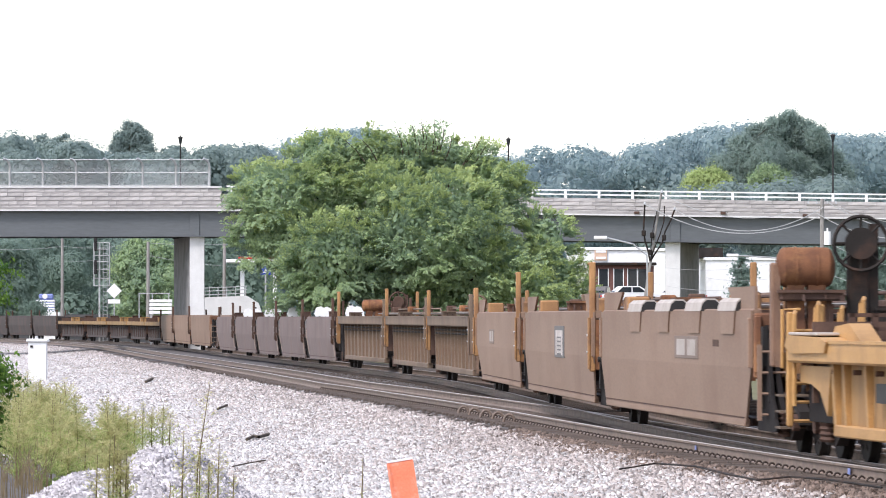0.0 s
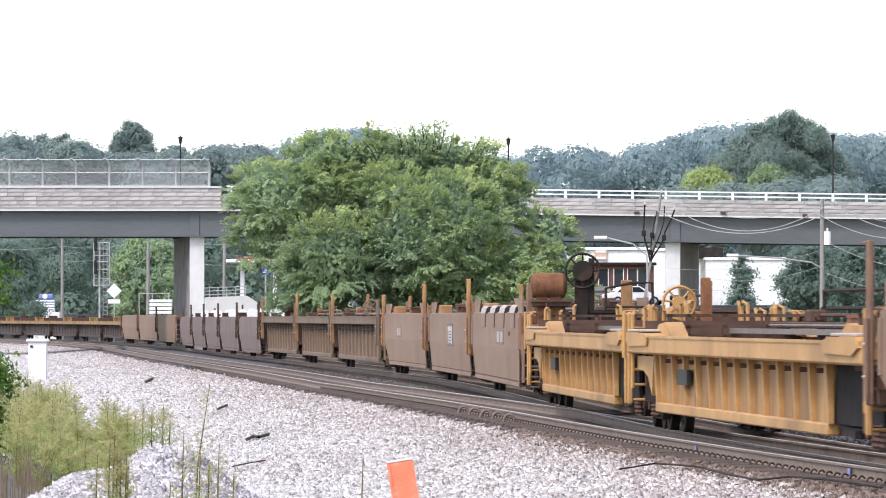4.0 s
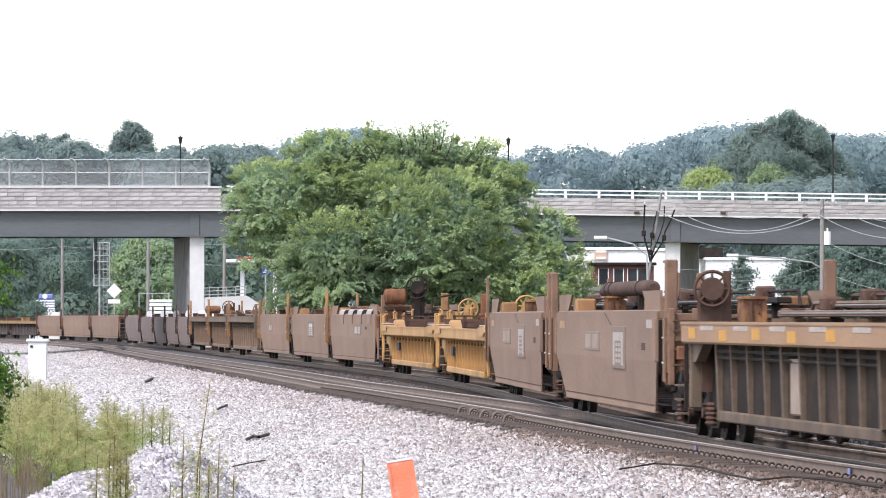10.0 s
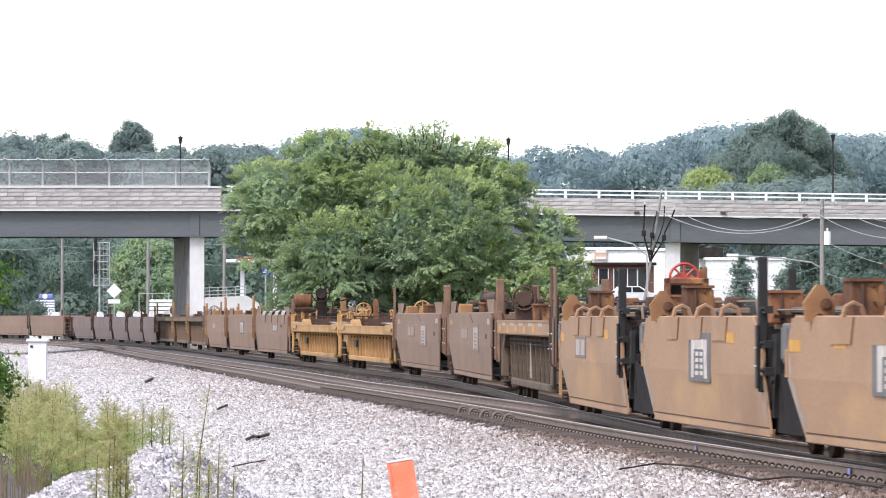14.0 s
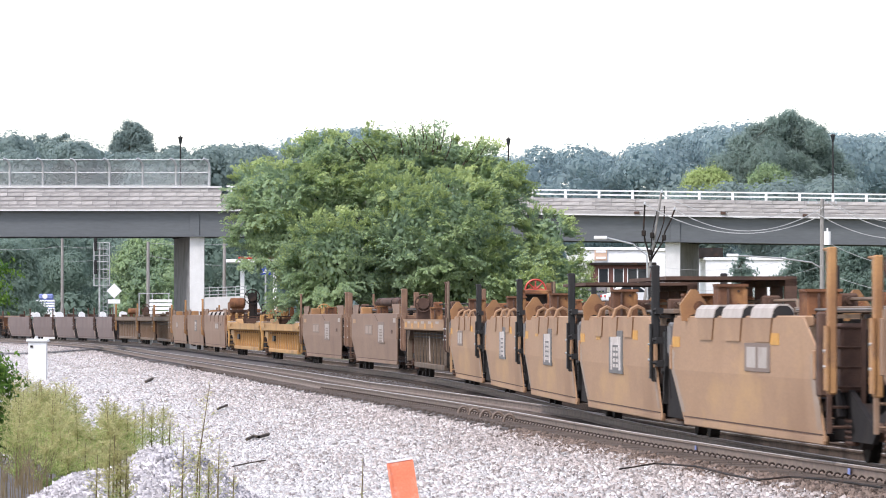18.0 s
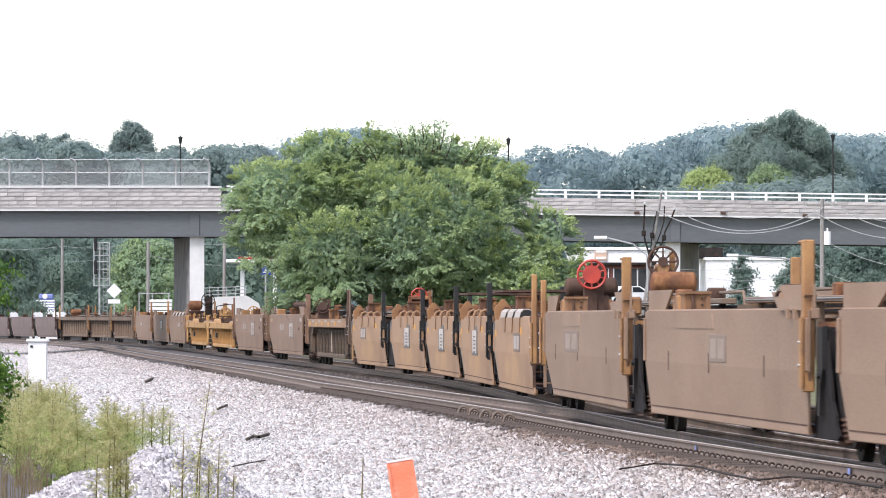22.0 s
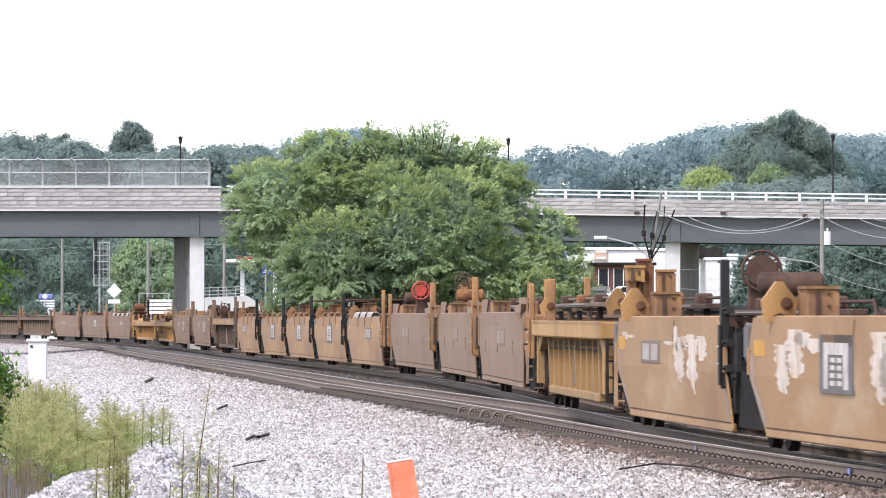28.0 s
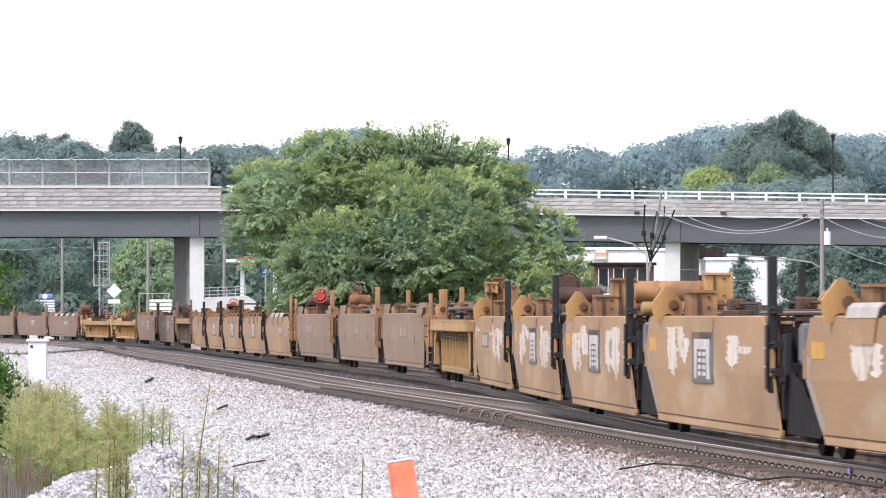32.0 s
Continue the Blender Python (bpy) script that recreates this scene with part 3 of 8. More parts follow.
M["dark_side"] = surface("dark weathered car side", (0.085, 0.07, 0.065), (0.06, 0.05, 0.045), 0.75, 0, 0.8, 0.06, 25, RUST, 0.4, 0.8, 0.05)
M["yellow_dull"] = surface("dirty yellow paint", (0.37, 0.225, 0.09), (0.25, 0.15, 0.062), 0.65, 0, 0.8, 0.05, 25, (0.10, 0.06, 0.035), 0.65, 0.9, 0.05, (1.5, 1, 0.4))
M["yellow_plate"] = surface("grimy yellow side sheets", (0.38, 0.215, 0.08), (0.24, 0.13, 0.05), 0.7, 0, 0.9, 0.05, 25, (0.085, 0.05, 0.028), 0.85, 1.1, 0.05, (2.2, 1, 0.35), streak=(0.12, 0.065, 0.03), streak_amount=0.7)
M["pipe_grey"] = surface("grey pipe paint", (0.2, 0.175, 0.155), None, 0.6, 0, 2, 0.05, 30)
M["rib_grime"] = surface("grimy rib paint", (0.17, 0.122, 0.085), (0.085, 0.063, 0.048), 0.75, 0, 1.5, 0.08, 30, (0.05, 0.04, 0.035), 0.7, 1.6)
# dark stained sheets; the shade between the ribs is put into their colour
M["recess_plate"] = surface("dark side sheets with recess shade", (0.036, 0.027, 0.022), (0.02, 0.015, 0.012), 0.95, 0, 1.0, 0.06, 25, (0.12, 0.075, 0.045), 0.5, 1.0)
M["brown_tan"] = surface("tan-brown car paint", (0.297, 0.195, 0.13), (0.235, 0.15, 0.098), 0.65, 0, 0.5, 0.06, 25, (0.2, 0.115, 0.07), 0.5, 0.7, 0.06, (0.28, 1, 1), streak=(0.17, 0.095, 0.055), streak_amount=0.4)
M["brown_grey"] = surface("grimy brown car paint", (0.272, 0.172, 0.116), (0.21, 0.132, 0.089), 0.68, 0, 0.5, 0.06, 25, (0.14, 0.09, 0.062), 0.5, 0.7, 0.06, (0.28, 1, 1), streak=(0.12, 0.073, 0.05), streak_amount=0.4)
M["post_brown"] = surface("dull brown post paint", (0.24, 0.135, 0.08), (0.15, 0.085, 0.055), 0.7, 0, 2.2, 0.1, 40, (0.08, 0.05, 0.04), 0.7, 2.2)
# dark steel, with the shade of the gaps between cars put into its colour
M["soot"] = surface("dark steel with shade", (0.02, 0.017, 0.016), (0.012, 0.01, 0.01), 0.95, 0, 2, 0.1, 40, (0.045, 0.033, 0.027), 0.6, 1.6)
M["faint_mark"] = surface("faint stencil paint", (0.34, 0.265, 0.215), (0.26, 0.195, 0.15), 0.7, 0, 3, 0.03, 30)
M["faint_panel"] = surface("faint grey panel paint", (0.235, 0.172, 0.135), (0.2, 0.145, 0.112), 0.7, 0, 3, 0.03, 30)
M["pale_mark"] = surface("faded stencil and lit-top paint", (0.44, 0.39, 0.35), (0.33, 0.28, 0.24), 0.7, 0, 3, 0.03, 30)
M["mark_white"] = surface("worn white stencil paint", (0.62, 0.57, 0.53), (0.4, 0.34, 0.3), 0.65, 0, 4, 0.03, 30)
M["overpaint"] = surface("whitish overpaint", (0.68, 0.6, 0.53), (0.48, 0.37, 0.28), 0.6, 0, 1.6, 0.03, 30, (0.38, 0.215, 0.1), 1.0, 1.3, 0, (3.0, 1, 0.8))
M["worn_band"] = surface("worn bare paint", (0.37, 0.3, 0.245), (0.28, 0.205, 0.15), 0.75, 0, 1.6, 0.03, 30, (0.33, 0.2, 0.12), 0.8, 1.5)
M["orange_swatch"] = surface("orange touch-up paint", (0.62, 0.30, 0.04), None, 0.55, 0, 3, 0.03, 30)


def ribbed_well(car, L, paint, plate_paint, z_lo, z_hi, inset, n, cut, chord_paint=None, bars=True, short=0.0):
    """A well with a heavy top chord, recessed plates and upright ribs."""
    h = L / 2
    a = h - inset
    rear = -a + short
    for s in (1, -1):
        def chord(bm):
            soft_box(bm, -h, h, s * (HALF - 0.32), s * (HALF + 0.06), z_lo, z_hi, 0.03)
            box(bm, -h + 0.02, h - 0.02, s * (HALF - 0.05), s * (HALF + 0.075), z_hi - 0.03, z_hi + 0.012)
        shared("top_chord", (round(L, 1), z_lo, s), chord, M[chord_paint or paint], car)
        shared("side_plate", (round(L, 1), z_lo, s), lambda bm: prism(bm, [(rear, z_lo), (a, z_lo), (a - cut, 0.45), (rear + (cut if short == 0 else 0.1), 0.45)], s * (HALF - 0.24), s * (HALF - 0.2)), M[plate_paint], car)
        shared("bottom_sill", (round(L, 1), z_lo, s, cut), lambda bm: soft_box(bm, rear + (cut if short == 0 else 0.1), a - cut, s * (HALF - 0.3), s * (HALF - 0.12), 0.34, 0.5, 0.02), M[paint], car)
        xs = np.linspace(rear + 0.1, a - 0.1, n)
        for i, x in enumerate(xs):
            zb = 0.5
            wide = 0.18 if i in (0, n - 1, n // 2) else 0.12
            shared("rib", (z_lo, wide, s), lambda bm: prism(bm, [(s * (HALF - 0.21), z_lo), (s * (HALF - 0.1), z_lo), (s * (HALF - 0.14), zb), (s * (HALF - 0.21), zb)], -wide / 2, wide / 2, "x"), M[paint], car, "", pose(float(np.clip(x, rear + cut * (short == 0), a - cut)) if i in (0, n - 1) else x, 0, 0))
        if not bars:
            for x in (xs[1:] + xs[:-1]) / 2:
                shared("tie_down", s, lambda bm: tube(bm, (0, s * (HALF - 0.2), z_lo - 0.1), (0, s * (HALF - 0.1), z_lo - 0.1), 0.035, 10), M["rust_dark"], car, "", pose(x, 0, 0))
            continue
        shared("lading_bar", (round(L, 1), z_lo, s), lambda bm: (tube(bm, (-a + 0.2, s * (HALF - 0.14), z_lo - 0.1), (a - 0.2, s * (HALF - 0.14), z_lo - 0.1), 0.03, 6), tube(bm, (-a + 0.2, s * (HALF - 0.14), z_lo - 0.2), (a - 0.2, s * (HALF - 0.14), z_lo - 0.2), 0.025, 6)), M["dark"], car)
    inner_ends(car, L - 1.2, "rust_dark")


CARS = []


def unit(label, u0, u1):
    car = thing("well_car", label, "well car", "cars of the train")
    CARS.append((car, (u0 + u1) / 2, u0 - u1))
    return car, (u0 + u1) / 2, u0 - u1


# smooth brown three-unit sets with ochre guide posts: ends of the units along the train
def smooth_set(ends, paint, label, post="post_ochre", tall=0.9, wings=True, thick=0.11):
    made = []
    for i, (u0, u1) in enumerate(ends):
        car, mid, L = unit(label, u0, u1)
        head, tail = i == 0, i == len(ends) - 1
        well_frame(car, L, paint, 1.6 if head else 0.35, 1.0 if tail else 0.35, ends="rust", lean=0.06)
        if wings:
            wing(car, L / 2, 1, paint)
            wing(car, -L / 2, -1, paint)
        if not tail:
            posts(car, -L / 2 + 0.15, TOP + tall, 0.9, 0.19, post, thick)
        truck(car, -L / 2 - 1.1, u1)
        drawgear(car, -L / 2 - 1.1, 0)
        if not tail:
            gap_guard(car, -L / 2, 1.0, 1, 1.25, True)
        else:
            gap_guard(car, -L / 2, 1.0, 1, 1.0, True)
        if head:
            wheel_guard(car, L / 2, 1)
            posts(car, L / 2 + 0.25, TOP + tall * 0.72, 0.9, 0.2, post)
            truck(car, L / 2 + 0.9, u0)
            end_ladder(car, L / 2 + 0.6, paint)
        if tail:
            posts(car, -L / 2 - 0.2, TOP + tall * 0.8, 1.0, 0.22, post, 0.24 if tall > 0.8 else 0.11, 0.5)
            shared("end_plate", (post, round(L, 1)), lambda bm: (soft_box(bm, -0.22, -0.02, HALF - 0.5, HALF - 0.03, 1.02, 1.94, 0.03), soft_box(bm, -0.3, -0.2, HALF - 0.12, HALF - 0.02, 1.1, 1.9, 0.02), soft_box(bm, -0.3, -0.2, HALF - 0.5, HALF - 0.4, 1.1, 1.9, 0.02)), M["rust" if post != "post_ochre" or thick < 0.15 else "post_ochre"], car, "", pose(-L / 2, 0, 0))
            end_shield(car, L, "soot", 1.2)
            end_ladder(car, -L / 2 - 0.55, paint)
            shared("end_step", 1, lambda bm: [box(bm, -0.25, 0.25, HALF - 0.55, HALF - 0.16, z, z + 0.03) for z in (0.36, 0.58, 0.8)], M["rib_grime"], car, "", pose(-L / 2 - 1.6, 0, 0))
        made.append((car, mid, L))
    return made


def end_shield(car, L, mat="soot", back=1.5):
    """Black end plates that slope down and back over the truck between two units, added to fill the gap with its shade.
    """
    h = L / 2
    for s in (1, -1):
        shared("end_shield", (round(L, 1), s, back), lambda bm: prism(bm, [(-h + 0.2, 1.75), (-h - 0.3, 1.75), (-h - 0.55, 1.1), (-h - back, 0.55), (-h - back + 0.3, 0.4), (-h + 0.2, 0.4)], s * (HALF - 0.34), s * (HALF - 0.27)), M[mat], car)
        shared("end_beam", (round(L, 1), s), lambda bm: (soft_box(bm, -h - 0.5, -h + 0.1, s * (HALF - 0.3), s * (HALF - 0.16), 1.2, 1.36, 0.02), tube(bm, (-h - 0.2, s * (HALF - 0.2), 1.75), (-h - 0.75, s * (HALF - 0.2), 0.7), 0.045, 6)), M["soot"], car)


def edge_strip(car, L, cut):
    """Bare pale bands where the paint has worn off along the end edges of a side."""
    h, lean = L / 2, 0.07
    rnd = random.Random(round(L * 10))
    for name, at in (("front", lambda z: h - 0.03 - max(0.0, (CREASE - z) / (CREASE - LOW)) * cut), ("rear", lambda z: -h + 0.42 - max(0.0, (CREASE - z) / (CREASE - LOW)) * 0.25)):
        bm = bmesh.new()
        prev = None
        for z in (1.5, 1.42, 1.33, 1.25, CREASE, 1.05, 0.92, 0.8, 0.66, 0.52):
            y = HALF + 0.005 - max(0.0, (CREASE - z) / (CREASE - LOW)) * lean
            wide = (0.12 if z > 1.45 else 0.42) * rnd.uniform(0.7, 1.15)
            row = [bm.verts.new((at(z), y, z)), bm.verts.new((at(z) - wide, y, z))]
            if prev:
                bm.faces.new((prev[0], prev[1], row[1], row[0]))
            prev = row
        part("worn_edge", bm, M["worn_band"], car, "bare grey-tan band along the end edge")


def gap_guard(car, x, gap, e, z_top, narrow=False):
    """A black curved plate that closes the gap over the truck between two units; dark steel and shade share its colour.
    """
    for s in (1, -1):
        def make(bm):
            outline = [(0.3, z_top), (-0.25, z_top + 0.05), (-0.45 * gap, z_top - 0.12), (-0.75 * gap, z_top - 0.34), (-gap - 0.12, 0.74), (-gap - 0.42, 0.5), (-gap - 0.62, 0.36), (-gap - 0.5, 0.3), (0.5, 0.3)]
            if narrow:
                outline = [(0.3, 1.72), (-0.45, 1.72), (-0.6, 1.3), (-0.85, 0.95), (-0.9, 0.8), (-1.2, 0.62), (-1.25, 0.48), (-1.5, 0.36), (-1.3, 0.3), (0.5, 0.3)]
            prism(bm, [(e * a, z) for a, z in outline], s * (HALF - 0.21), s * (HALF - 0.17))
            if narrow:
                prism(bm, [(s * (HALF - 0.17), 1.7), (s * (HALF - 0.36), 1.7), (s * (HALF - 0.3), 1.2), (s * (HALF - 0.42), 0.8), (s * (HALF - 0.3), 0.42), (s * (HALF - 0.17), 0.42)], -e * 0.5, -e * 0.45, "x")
        shared("gap_guard", (round(gap, 1), e, s, z_top, narrow), make, M["soot"], car, "black curved plate filling the shaded gap", pose(x, 0, 0))
        shared("guard_arm", (round(gap, 1), e, s), lambda bm: (prism(bm, [(-e * 0.1, 1.75), (-e * 0.52, 1.75), (-e * 0.5, 1.2), (-e * 0.32, 0.95), (-e * 0.28, 0.6), (-e * 0.12, 0.6), (-e * 0.16, 1.0), (-e * 0.1, 1.2)], s * (HALF - 0.17), s * (HALF - 0.1)), tube(bm, (-e * 0.3, s * (HALF - 0.12), 1.12), (-e * 0.3, s * (HALF - 0.06), 1.12), 0.05, 8)), M["black"], car, "", pose(x, 0, 0))


def wheel_guard(car, x, e):
    """A black plate that follows the cut-away lower corner in front of a truck, added as the shadow round the wheel."""
    for s in (1, -1):
        shared("corner_guard", (e, s), lambda bm: prism(bm, [(e * a, z) for a, z in ((-0.5, 1.12), (0.12, 1.16), (0.34, 0.98), (0.36, 0.72), (0.2, 0.5), (-0.2, 0.36), (-1.5, 0.36), (-1.4, 0.6))], s * (HALF - 0.2), s * (HALF - 0.16)), M["soot"], car, "", pose(x, 0, 0))


def end_gear(car, x, e, mat="rust_dark"):
    """The clutter at a car's end: a plate across it with uprights, grab irons, a valve and a hanging hose."""
    for s in (1, -1):
        eg = shared("end_panel", (e, s), lambda bm: (soft_box(bm, e * 0.5, e * 0.56, s * (HALF - 0.95), s * (HALF - 0.1), 0.98, 1.94, 0.015), [soft_box(bm, e * 0.54, e * 0.66, s * (HALF - b - 0.1), s * (HALF - b), 0.8, 2.02, 0.015) for b in (0.12, 0.5, 0.86)], box(bm, e * 0.56, e * 0.64, s * (HALF - 0.95), s * (HALF - 0.1), 1.5, 1.58)), M[mat], car, "", pose(x, 0, 0))
        for z in (1.12, 1.36, 1.66, 1.82):
            shared("grab_iron", (e, s, "end"), lambda bm: pipe(bm, [(e * 0.6, s * (HALF - 0.2), 0), (e * 0.76, s * (HALF - 0.2), 0), (e * 0.76, s * (HALF - 0.56), 0), (e * 0.6, s * (HALF - 0.56), 0)], 0.018, 5), M["rust_dark"], eg, "", pose(0, 0, z))
        shared("valve_box", (e, s), lambda bm: (soft_box(bm, e * 0.6, e * 0.8, s * (HALF - 0.44), s * (HALF - 0.24), 1.2, 1.42, 0.02), tube(bm, (e * 0.7, s * (HALF - 0.34), 1.04), (e * 0.7, s * (HALF - 0.34), 1.22), 0.04, 8)), M["rust"], eg)
        shared("air_hose", (e, s), lambda bm: pipe(bm, [(e * 0.7, s * (HALF - 0.34), 1.08), (e * 0.78, s * (HALF - 0.28), 0.76), (e * 0.95, s * (HALF - 0.36), 0.62), (e * 1.1, s * (HALF - 0.5), 0.8)], 0.028, 6), M["black"], eg)
        shared("white_tag", (e, s), lambda bm: box(bm, e * 0.66, e * 0.69, s * (HALF - 0.72), s * (HALF - 0.64), 1.24, 1.31), M["white_paint"], eg)


def settle(cars, dz):
    """Sets bodies lower on their trucks."""
    for car, mid, L in cars:
        for o in car.children:
            if o.name.split(".")[0] not in ("truck", "coupler", "brake_hose", "gap_guard"):
                o.matrix_basis = pose(0, 0, dz) @ o.matrix_basis


def five_pack(ends, paint, label, post="black", tall=0.72):
    made = []
    for i, (u0, u1) in enumerate(ends):
        car, mid, L = unit(label, u0, u1)
        head, tail = i == 0, i == len(ends) - 1
        well_frame(car, L, paint, 1.5 if head else 1.0, -0.25, 0.35, 1.1, lean=0.07)
        end_shield(car, L)
        if not tail:
            gap_guard(car, -L / 2, u1 - ends[i + 1][0], 1, 1.12)
        edge_strip(car, L, 1.5 if head else 1.0)
        if head:
            wheel_guard(car, L / 2, 1)
        if not (tail and post == "black"):
            posts(car, -L / 2 + 0.1, TOP + tall + 0.12, 0.95, 0.14, post, 0.13 if post == "black" else 0.1)
            for z in (1.25, 1.62, TOP + 0.12):
                shared("post_bracket", 1, lambda bm: (box(bm, -0.32, 0.06, HALF - 0.1, HALF + 0.02, -0.06, 0.04), tube(bm, (-0.25, HALF - 0.02, 0), (-0.25, HALF + 0.07, 0), 0.03, 6)), M[post], car, "", pose(-L / 2 + 0.05, 0, z))
        truck(car, -L / 2 - 0.95, u1)
        drawgear(car, -L / 2 - 0.95, 0)
        shared("end_box", 1, lambda bm: (soft_box(bm, -0.05, 0.5, HALF - 0.3, HALF - 0.02, 1.35, 1.9, 0.03), box(bm, -0.02, 0.4, HALF - 0.02, HALF + 0.01, 1.42, 1.84)), M["plate_grey"], car, "", pose(L / 2 + 0.02, 0, 0))
        if head:
            truck(car, L / 2 + 0.9, u0)
            end_ladder(car, L / 2 + 0.6, paint)
        made.append((car, mid, L))
    return made


def deck_rails(car, L, y, z, mat="rust_dark"):
    """Long thin beams and pipes carried on stanchions over the open well."""
    h = L / 2
    cb = shared("centre_beam", (round(L, 1), y, z), lambda bm: soft_box(bm, -h, h, y - 0.12, y + 0.12, z - 0.1, z, 0.015), M[mat], car)
    shared("side_beam", (round(L, 1), y, z), lambda bm: soft_box(bm, -h + 0.5, h - 0.5, y - 0.55, y - 0.45, z - 0.26, z - 0.19, 0.01), M["dark"], cb)
    shared("air_pipe", (round(L, 1), y, z), lambda bm: pipe(bm, [(-h + 0.3, y - 0.3, z - 0.15), (-h + 0.6, y - 0.3, z + 0.11), (h - 0.9, y - 0.3, z + 0.11), (h - 0.4, y - 0.3, z - 0.1)], 0.03, 6), M[mat], cb)
    shared("thin_pipe", (round(L, 1), y, z), lambda bm: tube(bm, (-h + 1.0, y + 0.32, z - 0.05), (h - 1.6, y + 0.32, z - 0.05), 0.022, 6), M["pipe_grey"], cb)
    for k in range(6):
        x = -h + 1.2 + (L - 2.4) * k / 5
        shared("stanchion", (y, z), lambda bm: (soft_box(bm, -0.06, 0.06, y - 0.06, y + 0.06, 1.2, z - 0.08, 0.01), box(bm, -0.05, 0.05, y - 0.6, y + 0.4, z - 0.18, z - 0.12)), M[mat if k % 2 else "dark"], cb, "", pose(x, 0, 0))
    for k in range(3):
        x = h - 2.6 - (L - 5.0) * k / 2.4
        shared("valve_casing", (y, z), lambda bm: (soft_box(bm, -0.22, 0.22, y - 0.42, y - 0.12, z - 0.02, z + 0.2, 0.03), tube(bm, (-0.34, y - 0.27, z + 0.09), (0.34, y - 0.27, z + 0.09), 0.06, 8)), M["rust" if k == 1 else "rust_dark"], cb, "", pose(x, 0, 0))


# the leading dark units, already far off
for u0, u1 in ((425.0, 410.5), (409.5, 394.0), (393.0, 378.0), (377.0, 360.5)):
    car, mid, L = unit("dark grey-brown steel well car far down the line", u0, u1)
    well_frame(car, L, "dark_side", 0.4, 0.4)
    posts(car, -L / 2 + 0.1, TOP + 0.5, 0.9, 0.18, "rust_dark")
    truck(car, -L / 2 - 0.6, u1)

# five low-chorded units with yellow top chords
low_ends = [(359.3, 341.6), (340.6, 322.9), (321.9, 304.2), (303.2, 285.5), (284.5, 266.6)]
for u0, u1 in low_ends:
    car, mid, L = unit("well car with dirty yellow top chord and dark ribbed sides", u0, u1)
    ribbed_well(car, L, "dark_side", "dark_side", 1.3, 1.56, 0.7, 9, 0.6, "yellow_dull")
    for k in range(3):
        block(car, L * (0.3 - 0.3 * k), 0.5 - 0.5 * k, 0.6, 1.5, 1.86 + 0.12 * (k == 1), ("yellow", "rust_dark", "yellow_dull")[k], 0.4)
    truck(car, -L / 2 - 0.5, u1)

# three brown units
smooth_set([(265.8, 249.6), (248.2, 228.4), (226.8, 204.4)], "brown", "smooth brown steel well car with slim dark guide posts", "rust_dark", 0.55, False)

# five grey-brown units with white end frames
greys = five_pack([(197.2, 183.0), (181.2, 167.6), (165.8, 152.8), (151.0, 137.0), (135.2, 121.3)], "grey_brown", "grey-brown steel well car with white end frame", "rust_dark", 0.6)
for car, mid, L in greys:
    for x, y in ((-L / 2 + 2.2, 0.55), (L / 2 - 1.6, -0.5)):
        shared("end_frame", 1, lambda bm: (prism(bm, [(-0.26, 1.96), (-0.18, 2.02), (-0.06, 1.94), (0.06, 2.04), (0.2, 1.95), (0.28, 2.1), (0.2, 2.36), (0.02, 2.42), (-0.2, 2.3)], -0.08, 0.08, "x"), box(bm, -0.05, 0.05, -0.2, -0.12, 1.3, 2.0)), M["white_paint"], car, "white-painted end frame", pose(x, y, 0))
    block(car, L / 2 - 1.0, 0.4, 0.4, 1.8, 2.2, "rust_dark", 0.3)

# three dull tan ribbed units
rib3 = [(118.5, 98.6), (97.2, 79.8), (78.4, 58.4)]
for i, (u0, u1) in enumerate(rib3):
    car, mid, L = unit("dull tan steel well car with upright ribs", u0, u1)
    ribbed_well(car, L, "dull_tan", "dull_tan", 1.62, 1.9, 1.0, 12, 0.2)
    posts(car, L / 2 + 0.1, TOP + (0.85 if i != 2 else 0.7), 0.9, 0.16, "post_ochre")
    posts(car, -L / 2 - 0.2, TOP + 0.5, 0.9, 0.16, "dull_tan")
    truck(car, -L / 2 - 0.6, u1)
    deck_rails(car, L, -0.2, 2.05, "dull_tan")
    block(car, L / 2 - 0.6, 0.9, 0.4, 1.6, 2.05, "dull_tan", 0.4)
    if i == 0:
        truck(car, L / 2 + 0.6, u0)
        tank(car, (L / 2 - 1.0, 0.6, 2.3), (L / 2 - 1.0, -0.1, 2.3), 0.22, "rust")
        hand_wheel(car, L / 2 - 1.72, -0.6, 2.45, 0.34, "rust_dark", 0.2)
        wheel_stand(car, L / 2 - 1.5, -0.6, 2.4, "rust_dark")
    if i == 1:
        hand_wheel(car, -L / 2 + 1.4, -0.2, 2.25, 0.28, "dull_tan", 0.05)

